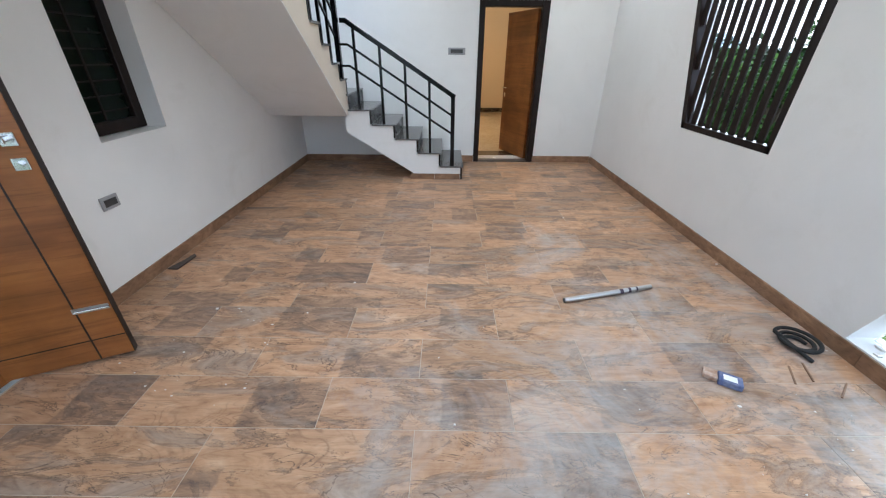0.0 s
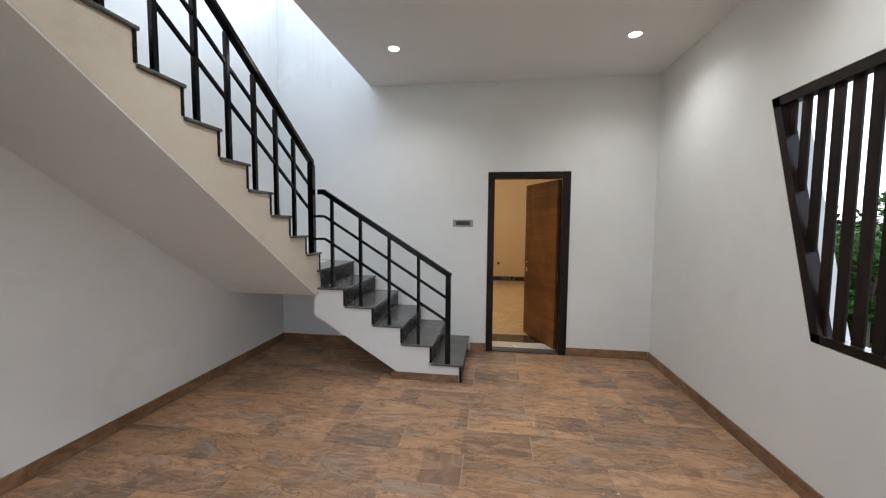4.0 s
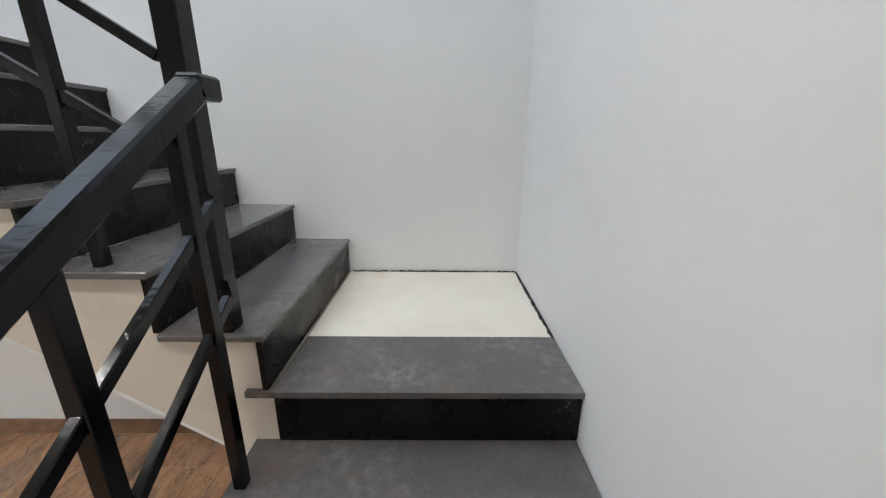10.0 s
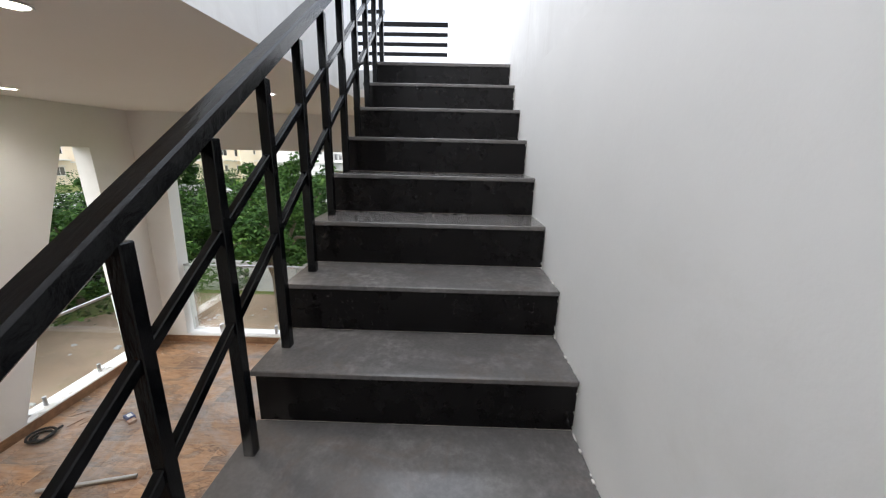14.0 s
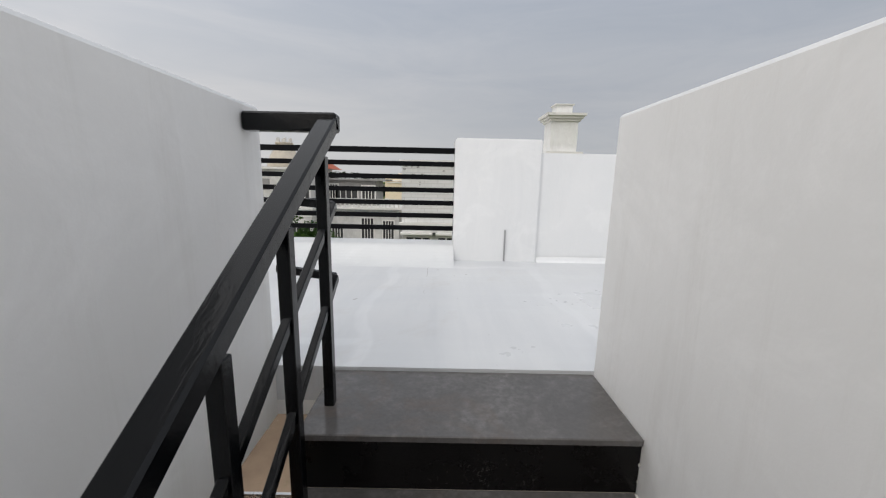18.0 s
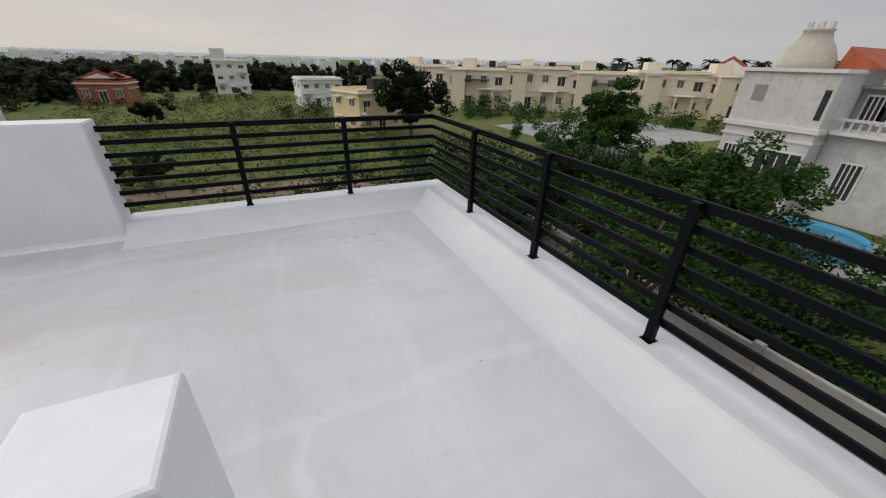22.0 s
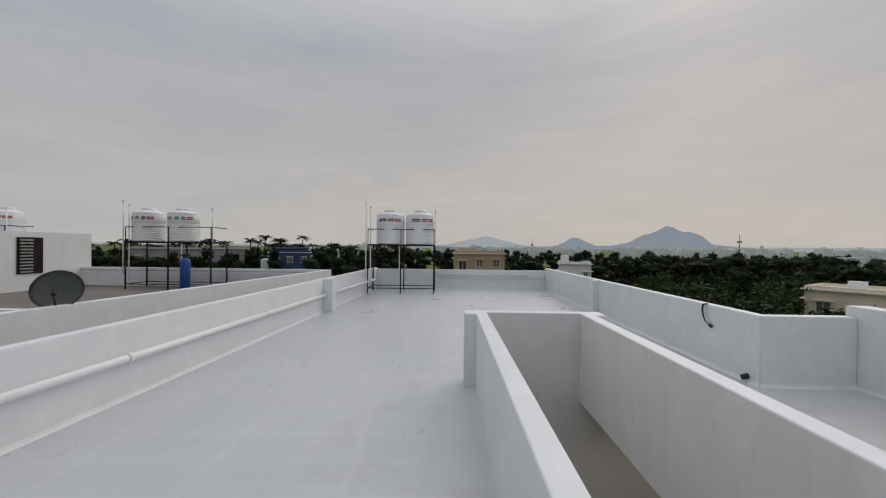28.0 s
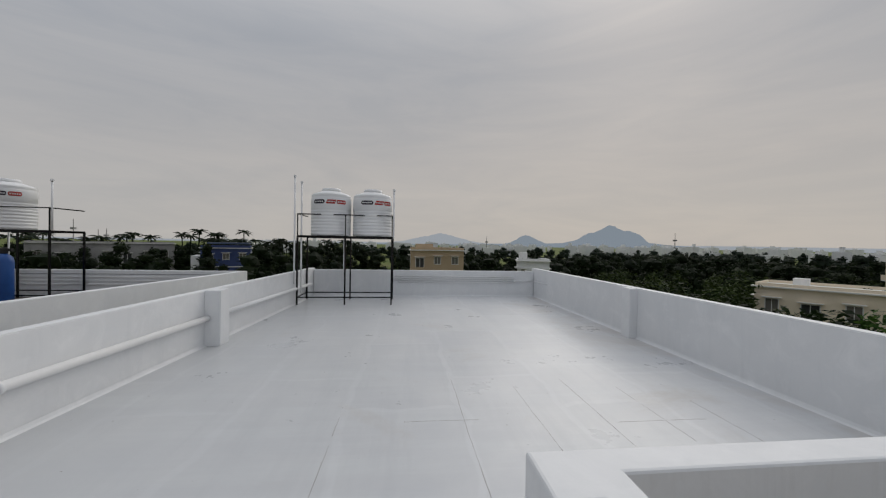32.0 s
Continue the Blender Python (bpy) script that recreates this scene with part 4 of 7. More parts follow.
for (a, b, c, dd) in ((0.395, 0.545, 0.315, 0.345), (0.475, 0.505, 1.90, 2.13)):
    on2("tower_bolt", boxes((a, -0.026, c, b, -0.0225, dd), round_by=0.001), M_STEEL, "steel tower bolt")
    bm = bmesh.new()
    if b - a > dd - c:
        tube(bm, (a + 0.01, -0.034, (c + dd) / 2), (b + 0.002, -0.034, (c + dd) / 2), 0.006)
    else:
        tube(bm, ((a + b) / 2, -0.034, c + 0.01), ((a + b) / 2, -0.034, dd - 0.005), 0.006)
    on2("bolt_rod", bm, M_CHROME)
part("jamb", boxes((-0.20, -4.50, 0.0, -0.03, -4.422, 2.168), round_by=0.003), M_DOOR, d2)
part("jamb", boxes((-0.20, -5.648, 0.0, -0.03, -5.57, 2.168), round_by=0.003), M_DOOR, d2)
part("head", boxes((-0.20, -5.57, 2.09, -0.03, -4.50, 2.168), round_by=0.003), M_DOOR, d2)
bm = boxes((-3.2, -6.15, -0.3, -0.23, -3.6, -0.005))
solid("hall_floor", bm, M_FLOOR2, "polished cream marble floor of the hall", "floor", kind="structure")
bm = boxes((-3.4, -6.35, -0.3, -3.2, -3.4, 3.0), (-3.2, -6.35, -0.3, -0.23, -6.15, 3.0), (-3.2, -3.6, -0.3, -0.23, -3.4, 3.0))
solid("hall_wall", bm, M_CREAMWALL, "cream painted wall of the hall", "wall", kind="structure")
bm = boxes((-3.4, -6.35, 3.0, -0.23, -3.4, 3.1))
solid("hall_ceiling", bm, M_CREAMWALL, "cream ceiling of the hall", "ceiling", kind="structure")

# ---- ceiling lamps ----
first = None
LAMPS = [(1.72, -0.90), (3.83, -0.90), (1.74, -2.48), (3.81, -2.48), (1.82, -4.25), (3.86, -4.25)]
for x, y in LAMPS:
    if first is None:
        first = thing("ceiling_light", "small round white recessed ceiling light", "ceiling light", (x, y, CEIL), "recessed ceiling lights")
        bm = bmesh.new()
        lathe(bm, [(0.052, -0.001), (0.056, -0.006), (0.048, -0.008), (0.045, -0.004)], 24)
        part("rim", bm, M_PVC, first, "", True)
        bm = bmesh.new()
        lathe(bm, [(0.044, -0.0035), (0.044, -0.006)], 24)
        part("diffuser", bm, M_LAMP, first, "glowing warm diffuser")
    else:
        copy_thing(first, Matrix.Translation((x, y, CEIL)))
    sp = new("lamp_light", bpy.data.lights.new("lamp_light", "SPOT"))
    sp.data.energy, sp.data.color, sp.data.spot_size, sp.data.spot_blend, sp.data.shadow_soft_size = LAMP_W, (1.0, 0.90, 0.78), radians(148), 1.0, 0.06
    sp.location = (x, y, CEIL - 0.03)
lt = new("inner_room_light", bpy.data.lights.new("inner_room_light", "POINT"))
lt.data.energy, lt.data.color, lt.data.shadow_soft_size = INNER_W, (1.0, 0.80, 0.55), 0.15
lt.location = (2.4, 2.8, 2.6)

# ---- balcony glass ----
def glass_panel(name, label, p, q, z0, z1_, t=0.012):
    g = thing(name, label, "glass railing")
    bm = bmesh.new()
    bar(bm, (*p, (z0 + z1_) / 2), (*q, (z0 + z1_) / 2), t, z1_ - z0)
    ob = part("pane", bm, M_GLASS, g, "clear glass")
    ob.visible_shadow = False
    bm = bmesh.new()
    bar(bm, (*p, z1_ + 0.012), (*q, z1_ + 0.012), 0.028, 0.024)
    part("top_rail", bm, M_STEEL, g)
    n = max(2, round((Vector(q) - Vector(p)).length / 0.75))
    for i in range(n):
        c = Vector(p).lerp(Vector(q), (i + 0.5) / n)
        bm = bmesh.new()
        tube(bm, (c.x, c.y, z0 - 0.03), (c.x, c.y, z0 + 0.09), 0.02)
        part("spigot", bm, M_STEEL, g)
    return g
glass_panel("glass_railing", "frameless clear glass balcony railing with steel top rail", (0.06, FRONT - 0.10), (4.09, FRONT - 0.10), 0.14, 1.12)
sg = thing("glass_railing", "clear glass panel in the slanted side opening", "glass railing")
bm = bmesh.new()
prism(bm, [(-4.19, 0.13), (-5.45, 0.13), (-5.425, 0.95), (-4.48, 0.95)], W + 0.09, W + 0.102, "x")
part("pane", bm, M_GLASS, sg, "clear glass").visible_shadow = False
bm = bmesh.new()
bar(bm, (W + 0.096, -4.47, 0.965), (W + 0.096, -5.42, 0.965), 0.028, 0.026)
part("top_rail", bm, M_STEEL, sg)
for y in (-4.4, -5.0):
    bm = bmesh.new()
    tube(bm, (W + 0.096, y, 0.105), (W + 0.096, y, 0.21), 0.02)
    part("spigot", bm, M_STEEL, sg)
rg = random.Random(12)
bm = bmesh.new()
for i in range(40):
    y, x, q = rg.uniform(-5.1, -4.2), rg.uniform(W + 0.02, W + 0.18), 0.003 + 0.012 * rg.random() ** 2
    box(bm, x - q, y - q, 0.105, x + q, y + q * 1.6, 0.105 + q)
solid("plaster_crumbs", bm, M_SILL, "white plaster crumbs on the window sill", "debris", kind="stuff")

# ---- things left on the floor ----
bm = bmesh.new()
tube(bm, (2.99, -3.70, 0.018), (3.66, -3.52, 0.018), 0.017, n=16, caps=False)
tube(bm, (3.66, -3.52, 0.018), (2.99, -3.70, 0.018), 0.0145, n=16, caps=False)
pp = thing("metal_tube", "silver metal tube lying on the tiled floor", "tube")
part("tube", bm, M_STEEL, pp, "", True)
for a, b in ((0.62, 0.66), (0.72, 0.75), (0.81, 0.83)):
    bm = bmesh.new()
    p, q = Vector((2.99, -3.70, 0.018)), Vector((3.66, -3.52, 0.018))
    tube(bm, p.lerp(q, a), p.lerp(q, b), 0.0178, n=16)
    part("printed_band", bm, M_NAVY, pp)

bm = bmesh.new()
cx, cy = 4.235, -4.09
path = [Vector((cx + (0.050 + 0.0042 * a) * math.cos(a), cy + (0.050 + 0.0042 * a) * math.sin(a), 0.011 + 0.002 * a)) for a in np.linspace(0, 15.0, 90)]
path += [path[-1] + Vector((0.012 * i, -0.055 * i, -0.007 * i)) for i in range(1, 5)]
sweep(bm, path, 0.011)
solid("rubber_coil", bm, M_RUBBER, "coiled black rubber beading on the floor", "cable", smooth=True)

ct = thing("small_carton", "crushed blue and brown paper carton on the floor", "carton", (3.62, -4.36, 0))
part("box", boxes((-0.02, -0.045, 0, 0.085, 0.03, 0.035), round_by=0.004), M_CARTON, ct)
part("flap", boxes((-0.085, -0.03, 0.002, -0.022, 0.035, 0.028), round_by=0.003), M_CARTON2, ct, "brown printed flap")
part("label_patch", boxes((0.0, -0.03, 0.0352, 0.06, 0.01, 0.036)), M_PVC, ct)
ct.rotation_euler = (0, 0, radians(-30))

bm = bmesh.new()
prism(bm, [(0.035, -3.34), (0.115, -3.34), (0.13, -3.13), (0.10, -3.10), (0.08, -3.2)], 0.006, 0.016, "z")
solid("tile_offcut", bm, M_SLATE, "dark tile offcut lying by the skirting", "offcut")
for i, (x, y, a) in enumerate(((4.02, -4.32, 62), (4.12, -4.30, 68), (4.20, -4.42, 40))):
    bm = boxes((-0.07, -0.004, 0.0, 0.07, 0.004, 0.005))
    o = solid("wood_splinter", bm, M_SKIRT, "thin wood splinter on the floor", "splinter", "splinters by the coil")
    o.matrix_world = pose(x, y, 0, 0, 0, a)
rng = random.Random(4)
bm = bmesh.new()
for i in range(130):
    cxx, cyy, sp = rng.choice(((3.9, -4.7, 0.7), (4.2, -5.2, 0.5), (0.95, -4.15, 0.25), (2.8, -4.6, 1.2)))
    x, y, s = min(max(rng.gauss(cxx, sp), 0.05), W - 0.05), min(max(rng.gauss(cyy, sp), FRONT + 0.05), -0.2), 0.0015 + 0.006 * rng.random() ** 3
    vs = box(bm, x - s, y - s * rng.uniform(.4, 1), 0.0, x + s, y + s * rng.uniform(.4, 1), s * rng.uniform(.4, 1.2))
solid("plaster_crumbs", bm, M_SILL, "white plaster crumbs scattered on the floor", "debris", kind="stuff")

# ---- roof terrace ----
SLAB = ROOF - 0.14
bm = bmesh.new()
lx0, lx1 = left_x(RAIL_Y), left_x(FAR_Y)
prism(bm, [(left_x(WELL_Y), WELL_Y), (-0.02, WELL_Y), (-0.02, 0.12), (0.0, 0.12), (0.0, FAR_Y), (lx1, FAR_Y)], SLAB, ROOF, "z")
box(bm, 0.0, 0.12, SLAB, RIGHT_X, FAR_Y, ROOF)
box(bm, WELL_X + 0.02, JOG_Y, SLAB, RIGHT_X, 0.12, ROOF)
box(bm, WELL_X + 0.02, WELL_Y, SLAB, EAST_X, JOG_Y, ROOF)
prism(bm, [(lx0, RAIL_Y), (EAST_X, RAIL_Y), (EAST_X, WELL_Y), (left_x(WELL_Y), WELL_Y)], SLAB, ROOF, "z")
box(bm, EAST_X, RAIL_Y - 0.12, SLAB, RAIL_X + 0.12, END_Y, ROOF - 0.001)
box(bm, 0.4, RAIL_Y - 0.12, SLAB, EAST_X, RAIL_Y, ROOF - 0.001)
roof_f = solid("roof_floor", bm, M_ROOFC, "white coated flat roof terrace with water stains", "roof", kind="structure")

rg = random.Random(77)
for ax, c, a, b in (("y", -1.315, 0.6, 2.6), ("y", -0.13, 0.4, 3.3), ("y", 0.565, 1.2, 3.0), ("y", 1.20, 1.3, 3.2), ("y", 1.77, 1.4, 3.0), ("y", 2.36, 1.2, 2.5), ("x", 2.24, -0.7, 0.0), ("x", 2.10, 1.3, 2.2),
                    ("x", -3.25, -2.35, -1.8), ("x", -3.87, -2.2, -1.4), ("x", -3.865, 2.2, 2.56), ("y", 2.825, -3.12, -2.9), ("y", 0.68, -6.1, -5.3)):
    bm = bmesh.new()
    p, off = a, 0.0
    while p < b:
        q = min(p + rg.uniform(0.06, 0.22), b)
        w = rg.uniform(0.0006, 0.0017)
        if rg.random() < 0.88:
            if ax == "y":
                box(bm, c + off - w, p, ROOF - 0.002, c + off + w, q, ROOF + 0.0009)
            else:
                box(bm, p, c + off - w, ROOF - 0.002, q, c + off + w, ROOF + 0.0009)
        off += rg.uniform(-0.003, 0.003)
        p = q
    part("hairline_joint", bm, M_SCREED, roof_f, "thin dark hairline crack")

def low_wall(name, label, bm, round_by=0.012):
    bmesh.ops.remove_doubles(bm, verts=bm.verts, dist=0.0005)
    rounded(bm, round_by, 2)
    return solid(name, bm, M_WHITE, label, "wall", kind="structure")

T = WELL_T
bm = bmesh.new()
prism(bm, [(-0.27, WELL_Y), (0.0, WELL_Y), (0.0, 0.0), (WELL_X, 0.0), (WELL_X, WELL_Y), (WELL_X + 0.28, WELL_Y), (WELL_X + 0.28, WELL_Y + 0.27), (WELL_X + 0.15, WELL_Y + 0.27),
            (WELL_X + 0.15, -0.13), (WELL_X + 0.28, -0.13), (WELL_X + 0.28, 0.14), (-0.285, 0.14), (-0.285, -0.12), (-0.14, -0.12), (-0.14, WELL_Y + 0.27), (-0.27, WELL_Y + 0.27)], CEIL, T, "z")
bmesh.ops.recalc_face_normals(bm, faces=bm.faces)
bmesh.ops.delete(bm, geom=[f for f in bm.faces if f.normal.z < -0.9], context="FACES_ONLY")
bmesh.ops.bevel(bm, geom=[e for e in bm.edges if min(v.co.z for v in e.verts) > T - 0.01], offset=0.012, segments=2, affect="EDGES", profile=0.5)
well = solid("well_wall", bm, M_WHITE, "white low wall with end piers round the stair opening", "wall", kind="structure")
well.data.materials.append(M_WELL)
for f in well.data.polygons:
    c, n = f.center, f.normal
    if abs(n.z) < 0.1 and -4.3 < c.y < 0.01 and ((abs(c.x) < 0.005 and n.x > 0.9) or (abs(c.x - WELL_X) < 0.005 and n.x < -0.9) or (abs(c.y) < 0.005 and n.y < -0.9)):
        f.material_index = 1

def parapet_run(name, pts, z1_, label="white painted roof parapet wall", z0=ROOF - 0.14):
    bm = bmesh.new()
    prism(bm, pts, z0, z1_, "z")
    return low_wall(name, label, bm)
parapet_run("parapet_north", [(lx1, FAR_Y), (RIGHT_X, FAR_Y), (RIGHT_X, FAR_Y + 0.15), (lx1, FAR_Y + 0.15)], 4.145)
parapet_run("parapet_west", [(left_x(-6.3), -6.3), (lx1, FAR_Y + 0.15), (lx1 - 0.15, FAR_Y + 0.15), (left_x(-6.3) - 0.15, -6.3)], 4.19)
parapet_run("parapet_east", [(RIGHT_X, FAR_Y + 0.15), (RIGHT_X, JOG_Y), (EAST_X, JOG_Y), (EAST_X, JOG_Y + 0.16), (RIGHT_X + 0.16, JOG_Y + 0.16), (RIGHT_X + 0.16, FAR_Y + 0.15)], 4.24)
parapet_run("parapet_east_high", [(EAST_X, JOG_Y - 0.0), (EAST_X, END_Y), (EAST_X + 0.28, END_Y), (EAST_X + 0.28, JOG_Y + 0.16), (EAST_X, JOG_Y + 0.16)], 4.37, "white higher parapet wall beside the railing")
parapet_run("parapet_south", [(left_x(-6.3), -6.31), (-0.05, -6.31), (-0.05, -6.45), (left_x(-6.3), -6.45)], 4.28)
parapet_run("parapet_pier_south", [(-0.26, -6.28), (0.475, -6.28), (0.475, -6.75), (-0.26, -6.75)], 4.385, "white thick pier at the end of the railing")
# piers on the parapets
parapet_run("parapet_pier_west", [(left_x(5.0) - 0.02, 4.85), (left_x(5.0) + 0.22, 4.85), (left_x(5.0) + 0.22, 5.16), (left_x(5.0) - 0.02, 5.16)], 4.20, "white square parapet pier", ROOF - 0.01)
parapet_run("parapet_pier_east", [(RIGHT_X + 0.02, 5.05), (RIGHT_X - 0.14, 5.05), (RIGHT_X - 0.14, 5.32), (RIGHT_X + 0.02, 5.32)], 4.235, "white square parapet pier", ROOF - 0.01)
# kerb with a mortar fillet, under the railing
bm = bmesh.new()
HOLLOW = [(0.10, 3.472), (0.135, 3.469), (0.16, 3.455)] + [(0.16 + 0.32 * t, ROOF + 0.0005 + (3.455 - ROOF) * (1 - t) ** 2.6) for t in (0.06, 0.14, 0.24, 0.36, 0.5, 0.66, 0.82, 1.0)] + [(0.48, ROOF - 0.1)]
prism(bm, [(RAIL_Y - 0.13, ROOF - 0.1), (RAIL_Y - 0.13, 3.472)] + [(RAIL_Y + o, z) for o, z in HOLLOW], 0.47, RAIL_X + 0.13, "x")
solid("kerb_south", bm, M_KERB, "white rounded roof edge kerb", "kerb", kind="structure")
bm = bmesh.new()
prism(bm, [(RAIL_X + 0.13, ROOF - 0.1), (RAIL_X + 0.13, 3.474)] + [(RAIL_X - o, z + 0.002) for o, z in HOLLOW], RAIL_Y - 0.13, END_Y, "y")
solid("kerb_east", bm, M_KERB, "white rounded roof edge kerb", "kerb", kind="structure")
# mortar fillet along the parapets
def fillet(p, q, inward):
    bm = bmesh.new()
    p, q, n = Vector((*p, 0)), Vector((*q, 0)), Vector((*inward, 0))
    vs = []
    for c in (p, q):
        vs.append([bm.verts.new(c + Vector((0, 0, ROOF - 0.002))), bm.verts.new(c + n * 0.04 + Vector((0, 0, ROOF - 0.002))), bm.verts.new(c + n * 0.013 + Vector((0, 0, ROOF + 0.014))), bm.verts.new(c + Vector((0, 0, ROOF + 0.045)))])
    a, b = vs
    for i in range(4):
        bm.faces.new((a[i], a[(i + 1) % 4], b[(i + 1) % 4], b[i]))
    bm.faces.new(a[::-1]); bm.faces.new(b)
    bmesh.ops.recalc_face_normals(bm, faces=bm.faces)
    solid("fillet", bm, M_WHITE, "white mortar fillet at the wall foot", "fillet", kind="structure")
fillet((RIGHT_X, FAR_Y), (RIGHT_X, JOG_Y), (-1, 0))
fillet((EAST_X, JOG_Y), (EAST_X, END_Y), (-1, 0))
fillet((RIGHT_X, JOG_Y), (EAST_X, JOG_Y), (0, -1))
fillet((left_x(FAR_Y), FAR_Y), (left_x(-6.3), -6.3), (1, 0))
fillet((left_x(-6.3), -6.3), (-0.26, -6.3), (0, 1))
fillet((lx1, FAR_Y), (RIGHT_X, FAR_Y), (0, -1))

# roof railing
rr = thing("roof_railing", "dark grey steel roof railing with seven flat rails", "railing")
RT, RB = 4.29, 3.60
for i in range(7):
    z = RB + (RT - RB) * i / 6
    h = 0.05 if i == 6 else 0.042
    part("rail", boxes((0.455, RAIL_Y - 0.012, z - h / 2, RAIL_X + 0.012, RAIL_Y + 0.012, z + h / 2), round_by=0.002), M_RAIL, rr)
    part("rail", boxes((RAIL_X - 0.012, RAIL_Y + 0.014, z - h / 2, RAIL_X + 0.012, END_Y + 0.03, z + h / 2), round_by=0.002), M_RAIL, rr)
for x in (1.655, 2.735, 3.81):
    part("post", boxes((x - 0.025, RAIL_Y + 0.013, 3.466, x + 0.025, RAIL_Y + 0.055, RT + 0.02), round_by=0.002), M_RAIL, rr)
    part("foot_plate", boxes((x - 0.035, RAIL_Y + 0.0, 3.468, x + 0.035, RAIL_Y + 0.07, 3.476)), M_RAIL, rr)
for y in (-5.405, -4.345):
    part("post", boxes((RAIL_X - 0.055, y - 0.025, 3.466, RAIL_X - 0.013, y + 0.025, RT + 0.02), round_by=0.002), M_RAIL, rr)
    part("foot_plate", boxes((RAIL_X - 0.07, y - 0.035, 3.468, RAIL_X, y + 0.035, 3.476)), M_RAIL, rr)

# pipes on the parapets
def pipe_run(label, pts, r, mat=M_PVC, clips=0.0):
    t = thing("water_pipe", label, "pipe")
    for p, q in zip(pts, pts[1:]):
        bm = bmesh.new()
        tube(bm, p, q, r, n=12)
        part("pipe", bm, mat, t, "", True)
        n = int((Vector(q) - Vector(p)).length / clips) if clips else 0
        for i in range(1, n):
            c, d = Vector(p).lerp(Vector(q), i / n), (Vector(q) - Vector(p)).normalized() * 0.02
            bm = bmesh.new()
            tube(bm, c - d, c + d, r * 1.28, n=12)
            part("coupling", bm, mat, t, "", True)
    return t
pipe_run("white drain pipe clamped along the parapet", [(left_x(y) + 0.055, y, z) for y, z in ((-6.2, 3.83), (4.83, 3.78))], 0.045, clips=2.6)
pipe_run("white drain pipe clamped along the parapet", [(left_x(y) + 0.055, y, z) for y, z in ((5.18, 3.78), (9.9, 3.75))], 0.045, clips=2.6)
for i in range(4):
    pipe_run("thin white water pipe on the parapet", [(-1.2 + 0.1 * i, FAR_Y - 0.03, 3.97 - 0.062 * i), (2.72 + 0.12 * (i % 2), FAR_Y - 0.03, 3.97 - 0.062 * i)], 0.014, clips=1.4)
pipe_run("thin white water pipe on the parapet", [(2.8, FAR_Y - 0.03, 3.83), (RIGHT_X - 0.03, FAR_Y - 0.03, 3.84), (RIGHT_X - 0.03, FAR_Y - 1.2, 3.85)], 0.014)

